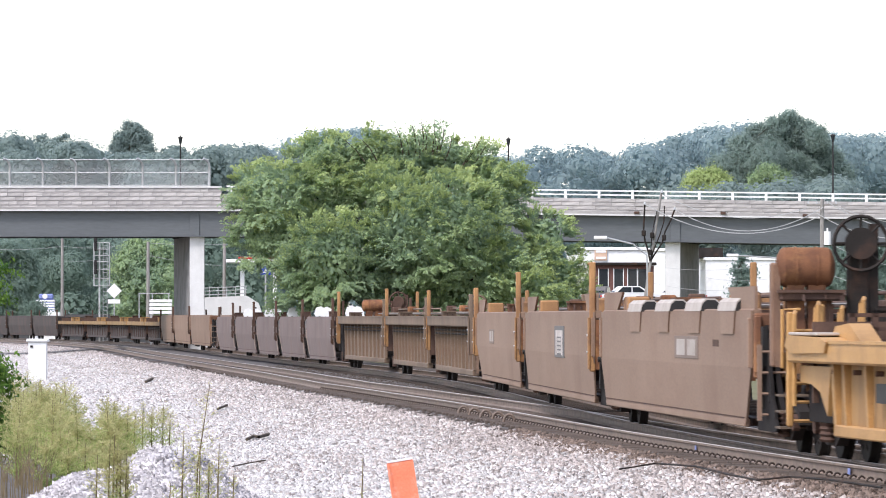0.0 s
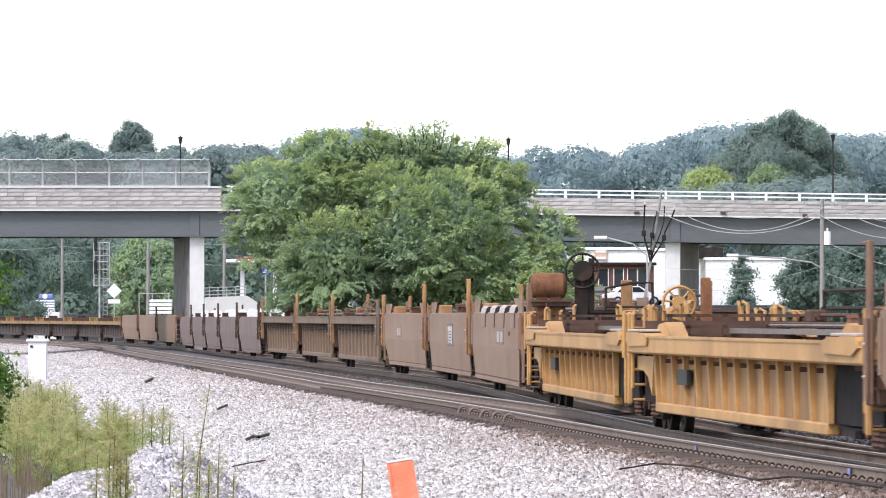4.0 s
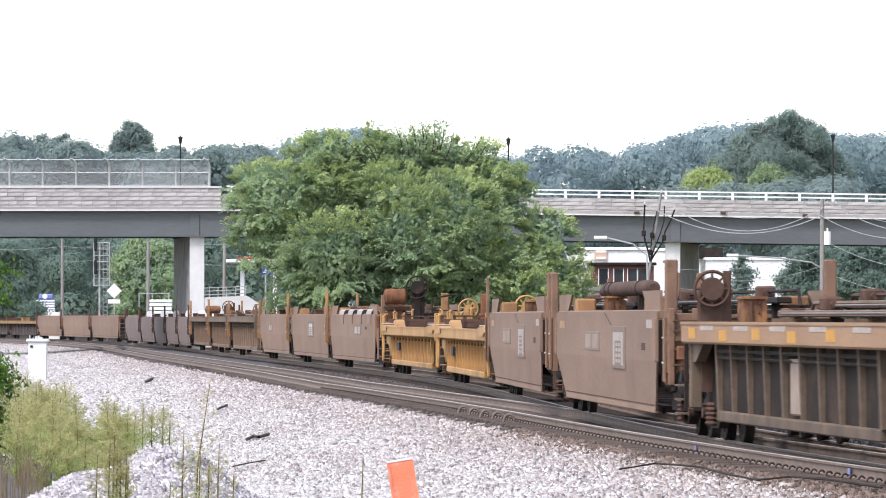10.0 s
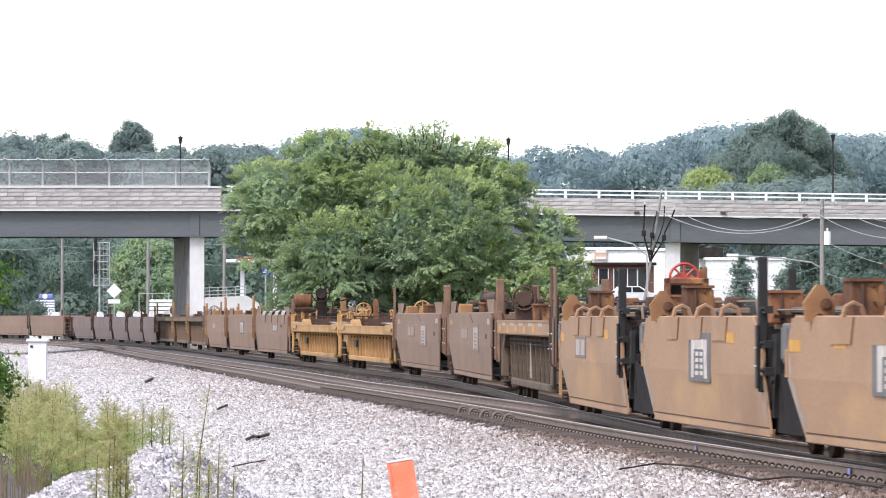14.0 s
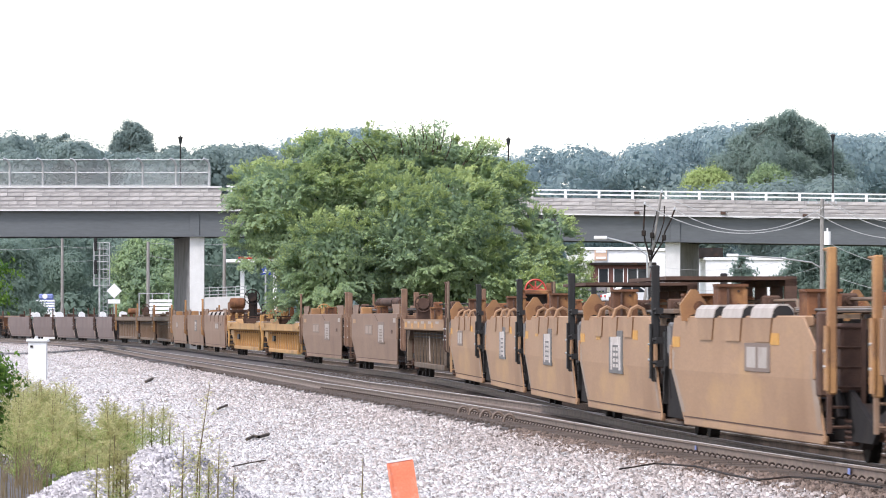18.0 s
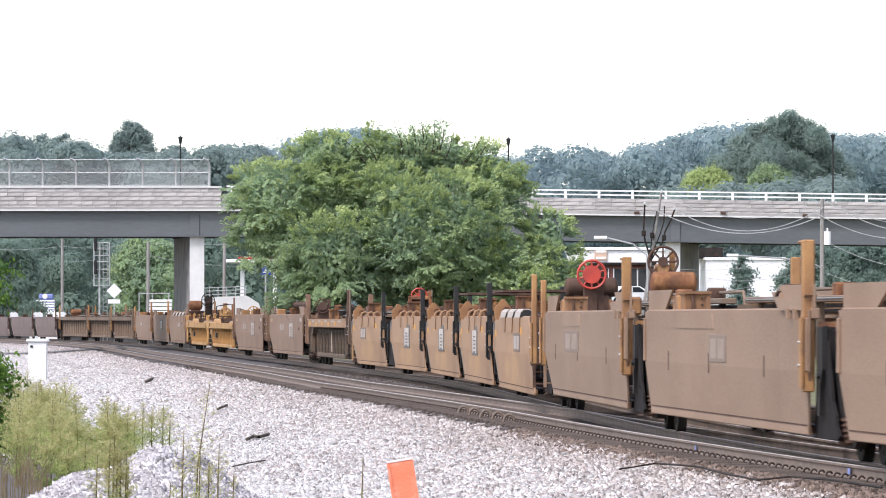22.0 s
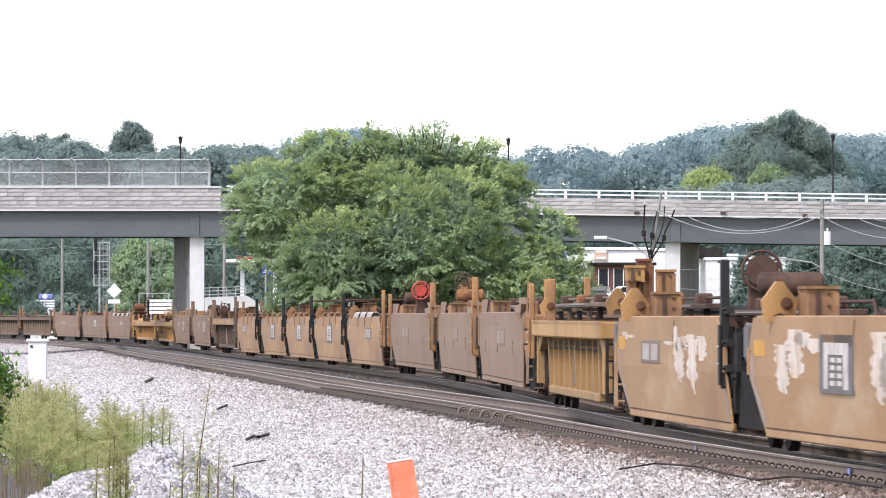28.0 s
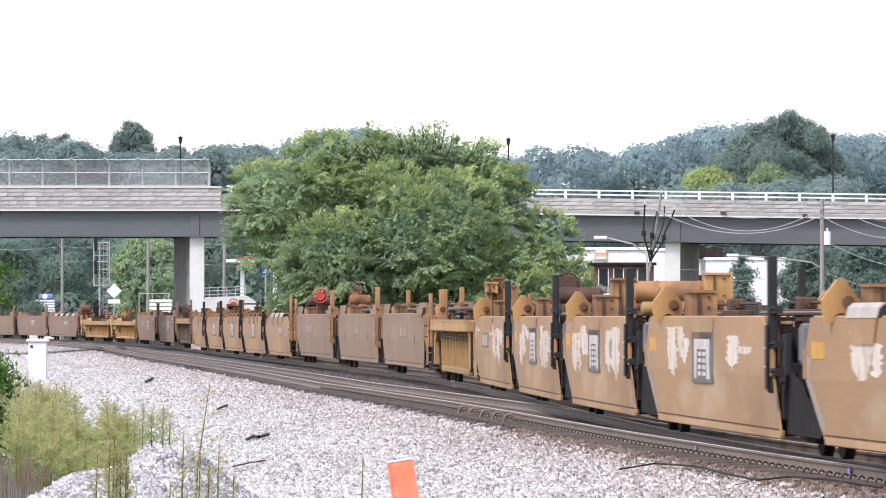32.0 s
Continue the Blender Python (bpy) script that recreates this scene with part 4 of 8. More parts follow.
# three smooth brown units that pass close by
for k, (car, mid, L) in enumerate(smooth_set([(55.4, 37.4), (35.2, 16.1), (14.5, -5.7)], "brown", "smooth brown steel well car with ochre guide posts")):
    if k == 2:
        tabs(car, L, 4, 2, "brown")
        placard(car, -2.6, 1.42, 3.0, 0.34, 1)
        swatch(car, -6.2, 1.5, 0.7, 0.1, "rust_dark")
    elif k == 1:
        placard(car, -1.0, 1.4, 2.6, 0.62, 0)
    else:
        placard(car, 2.0, 1.42, 2.0, 0.34, 1)
    deck_rails(car, L, -0.6, 2.12, "rust_dark")
    block(car, 2.0, 0.9, 0.35, TOP - 0.05, TOP + 0.22, "rust")
    if k == 2:
        tank(car, (-L / 2 - 1.6, 1.2, 2.56), (-L / 2 - 1.6, 0.62, 2.56), 0.27, "rust")
        wheel_stand(car, -L / 2 - 1.7, 0.2, 2.85, "dark", 0.3)
        hand_wheel(car, -L / 2 - 1.95, 0.2, 2.88, 0.37, "dark", 0.22)
        block(car, -L / 2 - 1.6, 0.86, 0.86, 2.1, 2.24, "rust_dark", 0.3, "tank_bracket")
        block(car, -L / 2 - 1.6, 0.62, 0.12, 1.2, 2.12, "rust_dark", 0.12, "tank_leg")
        block(car, -L / 2 - 1.6, 1.34, 0.1, 1.2, 2.62, "post_brown", 0.12, "tank_leg")
        block(car, -L / 2 - 1.9, -0.25, 0.5, 1.5, 2.0, "dark", 0.2, "brake_cylinder")
        shared("brake_rod", 1, lambda bm: (pipe(bm, [(0, -0.3, 1.3), (0, -0.3, 2.5), (0, -0.9, 2.62), (0, -1.3, 2.62), (0, -1.36, 1.3)], 0.035), tube(bm, (0, -0.3, 2.1), (0, -1.36, 2.1), 0.025, 6)), M["dark"], car, "", pose(-L / 2 - 2.0, 0, 0))

# two yellow ribbed cars
for i, (u0, u1) in enumerate(((-9.2, -33.0), (-33.9, -57.6))):
    car, mid, L = unit("bright yellow steel well car with upright ribs", u0, u1)
    ribbed_well(car, L, "yellow", "yellow_plate", 1.28, 1.57, 1.5, 14, 0.8, None, False, 2.2)
    for e in (1, -1):
        for s in (1, -1):
            shared("corner_horn", (round(L, 1), e, s), lambda bm: (prism(bm, [(e * (L / 2), 1.5), (e * (L / 2 - 0.2), 1.64), (e * (L / 2 - 2.4), 1.62), (e * (L / 2 - 2.9), 1.56), (e * (L / 2 - 2.8), 1.42), (e * (L / 2 - 0.5), 1.4)], s * (HALF - 0.42), s * (HALF + 0.1)), prism(bm, [(e * (L / 2 - 1.6), 1.58), (e * (L / 2 - 1.9), 1.76), (e * (L / 2 - 2.8), 1.8), (e * (L / 2 - 3.6), 1.56)], s * (HALF - 0.5), s * (HALF - 0.22))), M["yellow"], car)
            if e > 0:
                shared("wheel_guard", (round(L, 1), e, s), lambda bm: prism(bm, [(e * (L / 2 - 0.1), 1.24), (e * (L / 2 - 0.1), 1.02), (e * (L / 2 - 0.9), 1.0), (e * (L / 2 - 1.5), 0.9), (e * (L / 2 - 2.0), 0.6), (e * (L / 2 - 2.2), 1.24)], s * (HALF - 0.16), s * (HALF - 0.1)), M["yellow"], car)
            cl = shared("corner_ladder", (round(L, 1), e, s), lambda bm: soft_box(bm, e * (L / 2 + 0.16), e * (L / 2 + 0.24), s * (HALF - 0.06), s * (HALF + 0.03), 0.42, 1.95, 0.02), M["yellow"], car)
            shared("ladder_stile", (round(L, 1), e, s), lambda bm: soft_box(bm, e * (L / 2 + 0.16), e * (L / 2 + 0.24), s * (HALF - 0.48), s * (HALF - 0.4), 0.6, 2.05, 0.02), M["yellow"], cl)
            for z in (0.5, 0.75, 1.0, 1.35, 1.7):
                shared("rung", (round(L, 1), e, s), lambda bm: tube(bm, (e * (L / 2 + 0.2), s * (HALF - 0.42), 0), (e * (L / 2 + 0.2), s * (HALF - 0.02), 0), 0.025, 6), M["yellow"], cl, "", pose(0, 0, z))
            shared("grab_rail", (round(L, 1), e, s), lambda bm: pipe(bm, [(e * (L / 2 + 0.35), s * (HALF + 0.06), 1.2), (e * (L / 2 + 0.35), s * (HALF + 0.06), 1.98), (e * (L / 2 + 0.35), s * (HALF - 0.18), 1.98)], 0.025), M["yellow"], cl)
        truck(car, e * (L / 2 - 0.85), u0 if e > 0 else u1)
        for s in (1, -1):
            # black sheet added for the shadow in the truck space
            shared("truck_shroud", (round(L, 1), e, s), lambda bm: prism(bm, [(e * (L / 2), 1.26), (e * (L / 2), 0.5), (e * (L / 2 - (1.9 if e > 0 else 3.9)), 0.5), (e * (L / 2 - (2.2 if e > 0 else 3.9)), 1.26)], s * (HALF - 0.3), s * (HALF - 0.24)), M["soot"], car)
            for k, (yy, zt) in enumerate(((0.02, 1.92), (0.34, 2.04), (0.66, 1.98), (0.95, 2.1))):
                shared("hand_hold", (round(L, 1), e, s, k), lambda bm: pipe(bm, [(e * (L / 2 - 0.1), s * (HALF - yy), 0.7 if k == 0 else 1.25), (e * (L / 2 - 0.1), s * (HALF - yy), zt), (e * (L / 2 + 0.12), s * (HALF - yy - 0.05), zt + 0.03), (e * (L / 2 + 0.3), s * (HALF - yy - 0.05), zt - 0.03), (e * (L / 2 + 0.3), s * (HALF - yy), 1.2)], 0.032), M["yellow"], car)
            # pale strip added for light on the horn's flat top
            shared("horn_cap", (round(L, 1), e, s), lambda bm: soft_box(bm, e * (L / 2 - 2.2), e * (L / 2 - 0.2), s * (HALF - 0.4), s * (HALF + 0.08), 1.64, 1.68, 0.01), M["pale_mark"], car)
        shared("end_platform", (round(L, 1), e), lambda bm: (box(bm, e * (L / 2 - 2.0), e * (L / 2 - 0.1), -HALF + 0.2, HALF - 0.2, 1.2, 1.3), box(bm, e * (L / 2 - 2.4), e * (L / 2 - 2.2), -HALF + 0.3, HALF - 0.3, 1.3, 1.6), [box(bm, e * (L / 2 - 2.4), e * (L / 2 - 2.3), -HALF + 0.3, HALF - 0.3, z, z + 0.05) for z in (1.7, 1.88)], [box(bm, e * (L / 2 - 2.4), e * (L / 2 - 2.3), y - 0.04, y + 0.04, 1.55, 1.93) for y in (-1.1, -0.5, 0.2, 0.8, 1.1)]), M["rust_dark"], car)
    drawgear(car, -L / 2 - 0.3, 0)
    deck_rails(car, L - 3, -0.75, 1.8, "rust_dark")
    shared("inner_rail", round(L, 1), lambda bm: (box(bm, -L / 2 + 2, L / 2 - 2, 0.0, 0.14, 1.62, 1.7)), M["pipe_grey"], car)
    shared("handrail", round(L, 1), lambda bm: (pipe(bm, [(L / 2 - 3.5, -1.25, 1.5), (L / 2 - 3.5, -1.25, 2.3), (2.2, -1.25, 2.3), (1.6, -1.25, 2.2), (1.5, -1.25, 1.5)], 0.03), pipe(bm, [(L / 2 - 3, -1.3, 2.02), (-L / 2 + 3, -1.3, 2.02)], 0.035)), M["dark"], car)
    block(car, 0.0, -0.6, 0.5, 1.5, 1.9, "rust", 0.6)
    block(car, -6.0, -0.9, 0.7, 1.5, 2.0, "rust_dark", 0.5)
    hand_wheel(car, -L / 2 + 0.9, 0.45, 2.12, 0.28, "yellow", 0.12, 9)
    wheel_stand(car, -L / 2 + 1.1, 0.45, 2.0, "yellow", 0.34)
    block(car, -L / 2 + 0.4, 0.05, 0.16, 1.3, 2.55 - 0.25 * i, "rust", 0.1, "end_pillar")
    # black box added in place of a dark hole in the side
    shared("grille_patch", 1, lambda bm: box(bm, -0.8, 0.4, HALF - 0.16, HALF - 0.09, 0.82, 1.06), M["black"], car, "", pose(L / 2 - 5.6, 0, 0))

# two brown single cars
for i, (u0, u1) in enumerate(((-58.5, -78.3), (-82.8, -102.9))):
    car, mid, L = unit("smooth brown steel well car with rusty guide posts", u0, u1)
    well_frame(car, L, "brown_grey", 1.7, 0.8, lean=0.06)
    wing(car, L / 2, 1, "brown_grey")
    wing(car, -L / 2, -1, "brown_grey")
    posts(car, L / 2 + 0.5, TOP + (0.85 if i == 0 else 0.78), 0.8, 0.14, "post_brown", 0.08 if i == 0 else 0.14)
    posts(car, -L / 2 - 0.5, TOP + 0.82, 0.8, 0.24, "post_brown", 0.19, 0.15)
    end_shield(car, L, "soot", 1.3)
    truck(car, L / 2 + 1.0, u0)
    truck(car, -L / 2 - 1.0, u1)
    drawgear(car, -L / 2 - 2.1, 0)
    wheel_guard(car, L / 2, 1)
    end_gear(car, L / 2 + 0.1, 1, "post_brown")
    end_gear(car, -L / 2 - 0.1, -1, "post_brown")
    end_ladder(car, L / 2 + 1.1, "rust_dark")
    shared("end_step", 1, lambda bm: [box(bm, -0.25, 0.25, HALF - 0.55, HALF - 0.16, z, z + 0.03) for z in (0.36, 0.58, 0.8)], M["rib_grime"], car, "", pose(-L / 2 - 1.5, 0, 0))
    placard(car, 2.6 if i == 0 else 1.9, 1.45, 3.2, 0.34, 3)
    placard(car, -3.0 if i == 0 else -3.4, 1.36, 2.6, 0.72, 2)
    swatch(car, -L / 2 + 2.2, 1.4, 0.6, 0.12, "rust_dark")
    swatch(car, L / 2 - 1.5, 1.74, 1.2, 0.14, "ochre")
    swatch(car, -L / 2 + 1.2, 1.77, 0.9, 0.14, "pale_mark")
    shared("scratch", 1, lambda bm: pipe(bm, [(-1.0, HALF, TOP - 0.22), (-0.6, HALF, TOP - 0.16), (0.3, HALF, TOP - 0.02)], 0.012, 4), M["rust_dark"], car, "", pose(-1.0, 0, 0))
    if i == 1:
        bm = bmesh.new()
        pipe(bm, [(L / 2 + 0.2, 0.5, 2.37), (L / 2 - 0.5, 0.5, 2.39), (L / 2 - 0.9, 0.5, 2.41), (0.9, 0.5, 2.41), (0.2, 0.5, 2.4), (0.0, 0.5, 2.39)], [0.09, 0.125, 0.142, 0.142, 0.128, 0.095], 16)
        res = part("long_reservoir", bm, M["rust_dark"], car, "long rusty tapered air reservoir")
        for x in (L / 2 - 1.5, L / 2 - 2.4, 2.2):
            shared("strap", "reservoir", lambda bm: (tube(bm, (-0.06, 0.5, 2.41), (0.06, 0.5, 2.41), 0.155, 16), box(bm, -0.06, 0.06, 0.42, 0.58, 1.9, 2.3)), M["dark"], res, "", pose(x, 0, 0))
        hand_wheel(car, -L / 2 - 2.2, 0.8, 2.32, 0.27, "rust_dark", 0.18)
        wheel_stand(car, -L / 2 - 1.98, 0.8, 2.3, "rust_dark", 0.4)
    deck_rails(car, L, -0.6, 2.2, "dark")
    block(car, L / 2 - 3.2, 0.6, 0.35, TOP - 0.1, TOP + 0.3, "rust", 0.3)


def chord_car(u0, u1, paint, plate, chord, label):
    """A ribbed car with a deep overhanging chord."""
    car, mid, L = unit(label, u0, u1)
    ribbed_well(car, L, paint, plate, 1.48, 1.8, 2.3, 10, 0.2, chord)
    for e in (1, -1):
        truck(car, e * (L / 2 - 0.6), u0 if e > 0 else u1)
        for s in (1, -1):
            shared("corner_bracket", (e, s, round(L, 1)), lambda bm: (prism(bm, [(e * (L / 2 - 0.2), 1.48), (e * (L / 2 - 0.2), 1.2), (e * (L / 2 - 0.8), 1.2), (e * (L / 2 - 1.6), 1.48)], s * (HALF - 0.2), s * (HALF - 0.05)), soft_box(bm, e * (L / 2 - 0.5), e * (L / 2 - 0.3), s * (HALF - 0.2), s * (HALF - 0.02), 0.5, 1.5, 0.02)), M[paint], car)
        end_ladder(car, e * (L / 2 + 0.2), "dark")
        for s in (1, -1):
            # black sheet that fills the truck space with shade
            shared("truck_shroud", (round(L, 1), e, s), lambda bm: prism(bm, [(e * (L / 2 - 0.3), 1.46), (e * (L / 2 - 0.3), 0.5), (e * (L / 2 - 2.4), 0.5), (e * (L / 2 - 2.4), 1.46)], s * (HALF - 0.38), s * (HALF - 0.33)), M["soot"], car)
    block(car, -0.3, 1.16, 0.3, 0.55, 1.3, "dull_tan" if plate != "recess_plate" else "faint_mark", 0.45, "stencil_panel")
    return car, mid, L


car, mid, L = chord_car(-106.6, -125.2, "rib_grime", "recess_plate", "tan", "grimy brown ribbed well car with a yellow-patched chord")
for k in range(5):
    swatch(car, L / 2 - 1.2 - 3.1 * k, 1.64 - 0.03 * (k % 2), 0.7, 0.16, "orange_swatch", 0.06)
    swatch(car, L / 2 - 2.7 - 3.3 * k, 1.72, 1.3, 0.07, "pale_mark", 0.06)
posts(car, -L / 2 - 0.6, TOP + 0.9, 0.9, 0.14, "rust_dark", 0.07)
posts(car, -L / 2 - 1.5, TOP + 0.9, 0.9, 0.14, "dull_tan", 0.07)
block(car, L / 2 - 0.8, 0.55, 0.34, 1.7, 2.18, "rust", 0.3)
deck_rails(car, L, -0.7, 2.1, "rust_dark")
deck_rails(car, L, -0.1, 1.98, "dull_tan")
drawgear(car, -L / 2 - 1.2, 0)

# five tan units with strapped sides
tans = five_pack([(-127.6, -141.3), (-144.6, -158.6), (-160.6, -174.6), (-176.6, -190.5), (-192.6, -206.9)], "tan", "tan steel well car with black guide posts")
for k, (car, mid, L) in enumerate(tans):
    tabs(car, L, 3, 2 if k == 4 else 0, "tan")
    pentagon(car, L / 2 - 1.8, HALF - 0.1, "post_ochre")
    block(car, L / 2 - 2.2, HALF - 0.6, 0.42, TOP - 0.1, TOP + 0.5, "rust", 0.3)
    pentagon(car, L / 2 - 1.8, -HALF + 0.3, "post_ochre")
    block(car, L / 2 - 3.0, -0.4, 0.5, TOP - 0.1, TOP + 0.42, "rust", 0.4)
    deck_rails(car, L, -0.6, 2.14, "dull_tan")
    if k in (1, 2, 3):
        placard(car, -0.2, 1.38, 2.5, 0.74, 0)
    else:
        placard(car, 1.9 if k == 0 else -2.0, 1.42, 2.4, 0.4, 1)
    for a, z in ((L / 2 - 0.6, 1.6), (3.2, 1.66), (-3.6, 1.68), (-L / 2 + 0.8, 1.5)):
        if (k + round(a)) % 3 != 1:
            swatch(car, a, z, 0.8, 0.16, "orange_swatch")
    if k == 0:
        hand_wheel(car, L / 2 - 2.2, -0.75, 2.72, 0.28, "signal_red", 0.05)
        wheel_stand(car, L / 2 - 1.98, -0.75, 2.6, "rust", 0.62)
        shared("brake_frame", 1, lambda bm: (soft_box(bm, -0.5, -0.3, -0.42, -0.3, TOP - 0.1, 2.72, 0.02), soft_box(bm, -0.5, -0.3, 0.3, 0.42, TOP - 0.1, 2.72, 0.02), soft_box(bm, -0.5, -0.3, -0.42, 0.42, 2.6, 2.72, 0.02), soft_box(bm, -0.5, -0.3, -0.42, 0.42, 2.12, 2.24, 0.02)), M["rust"], car, "", pose(L / 2 - 2.2, -0.75, 0))
        shared("brake_box", 1, lambda bm: soft_box(bm, -0.25, 0.2, -0.3, 0.3, TOP, 2.6, 0.02), M["dark"], car, "", pose(L / 2 - 2.2, -0.75, 0))
    if k in (2, 3):
        shared("load_frame", 1, lambda bm: (box(bm, -3.2, 3.2, -1.3, -1.1, 2.02, 2.12), box(bm, -3.2, 3.2, -1.3, -1.1, 2.5, 2.62), [box(bm, x - 0.1, x + 0.1, -1.3, -1.1, 2.0, 2.6) for x in (-3.1, -1.2, 1.0, 3.1)], box(bm, -3.2, 3.2, -1.3, 0.9, 2.6, 2.66)), M["rust_dark"], car, "", pose(0, 0, 0))
posts(tans[-1][0], -tans[-1][2] / 2 - 1.3, TOP + 0.9, 1.0, 0.22, "post_ochre")
shared("end_cabinet", 1, lambda bm: (soft_box(bm, -1.0, -0.05, HALF - 0.5, HALF - 0.16, 1.02, 1.9, 0.03), soft_box(bm, -0.35, -0.1, HALF - 0.2, HALF + 0.02, 0.95, 2.05, 0.03)), M["rust_dark"], tans[-1][0], "", pose(-tans[-1][2] / 2, 0, 0))
end_shield(tans[-1][0], tans[-1][2] + 0.5, "soot", 2.8)
end_ladder(tans[-1][0], -tans[-1][2] / 2 - 1.0, "rust_dark", HALF - 0.02, 0.5, 1.95, 6)

# three brown units, the first with a red brake wheel
for k, (car, mid, L) in enumerate(smooth_set([(-211.4, -230.2), (-233.2, -250.6), (-252.8, -271.3)], "brown_tan", "smooth brown steel well car with ochre guide posts", "post_ochre", 0.92, True, 0.16)):
    deck_rails(car, L, -0.3, 2.2, "dull_tan")
    shared("stencil_flap", 1, lambda bm: prism(bm, [(-2.4, TOP - 0.02), (-2.6, TOP - 0.26), (1.6, TOP - 0.26), (1.4, TOP - 0.02)], HALF, HALF + 0.012), M["brown_tan"], car, "", pose(3.0, 0, 0))
    placard(car, (2.4, 0.0, -0.4)[k], 1.42, (3.4, 1.8, 3.4)[k], 0.4, 3)
    for x in (L / 2 - 3, 1.0, -L / 2 + 4):
        swatch(car, x, 1.2, 0.06, 0.3, "rust_dark")
    block(car, L / 2 - 3.4, 1.1, 0.4, TOP - 0.1, TOP + 0.3, "post_ochre", 0.3)
    if k == 2:
        for z in (1.3, 1.62):
            shared("grab_iron", 1, lambda bm: pipe(bm, [(-1.0, HALF - 0.1, 0), (-1.0, HALF + 0.05, 0), (-1.5, HALF + 0.05, 0), (-1.5, HALF - 0.1, 0)], 0.02), M["dark"], car, "", pose(-L / 2, 0, z))
    shared("hook_plate", 1, lambda bm: (prism(bm, [(0, TOP), (-0.3, TOP + 0.2), (2.4, TOP + 0.16), (2.0, TOP)], HALF - 0.12, HALF + 0.05), [box(bm, x - 0.06, x + 0.06, HALF + 0.02, HALF + 0.08, TOP - 0.12, TOP + 0.02) for x in (0.5, 1.1)]), M["brown_tan"], car, "", pose(-L / 2 + 0.3, 0, 0))
    if k < 2:
        end_shield(car, L, "soot", 1.2)
    if k == 0:
        hand_wheel(car, L / 2 + 1.9, 0.34, 2.76, 0.29, "signal_red", 0.19, 10)
        wheel_stand(car, L / 2 + 2.15, 0.34, 2.7, "rust_dark", 0.3)
        tank(car, (L / 2 + 2.8, 0.75, 2.5), (L / 2 + 2.8, -0.2, 2.5), 0.2, "rust_dark")
        tank(car, (L / 2 - 1.6, -0.65, 2.57), (L / 2 - 1.6, -1.4, 2.57), 0.22, "rust")
        hand_wheel(car, L / 2 - 0.6, -0.9, 3.0, 0.3, "rust_dark", 0.1)
        wheel_stand(car, L / 2 - 0.4, -0.9, 2.9, "post_ochre", 0.3)

# the yellow ribbed car
car, mid, L = chord_car(-275.2, -293.0, "yellow_dull", "yellow_plate", "yellow", "dirty yellow ribbed well car with a deep chord")
pentagon(car, L / 2 - 2.4, 1.35, "yellow", 0.75)
pentagon(car, -L / 2 + 2.4, 1.0, "yellow")
block(car, -L / 2 + 0.6, 0.92, 0.14, 1.3, 2.72, "post_ochre", 0.15, "brake_housing")
block(car, -L / 2 + 0.7, 0.68, 0.24, 1.3, 2.9, "rust", 0.2, "end_pillar")
block(car, -L / 2 + 0.55, 0.86, 0.3, 2.5, 2.78, "yellow", 0.2, "brake_box")
block(car, -L / 2 - 0.4, 0.4, 0.3, 1.2, 2.7, "post_ochre", 0.2, "end_pillar")
posts(car, L / 2 + 0.8, TOP + 0.6, 1.0, 0.2, "post_ochre")
deck_rails(car, L, -0.5, 2.12, "rust_dark")
drawgear(car, -L / 2 - 1.2, 0)

# five ochre units, patched with overpaint
ochres = five_pack([(-295.5, -310.2), (-312.5, -326.6), (-329.1, -342.8), (-345.4, -359.7), (-362.3, -376.6)], "ochre", "ochre steel well car with whitish overpaint and black posts")
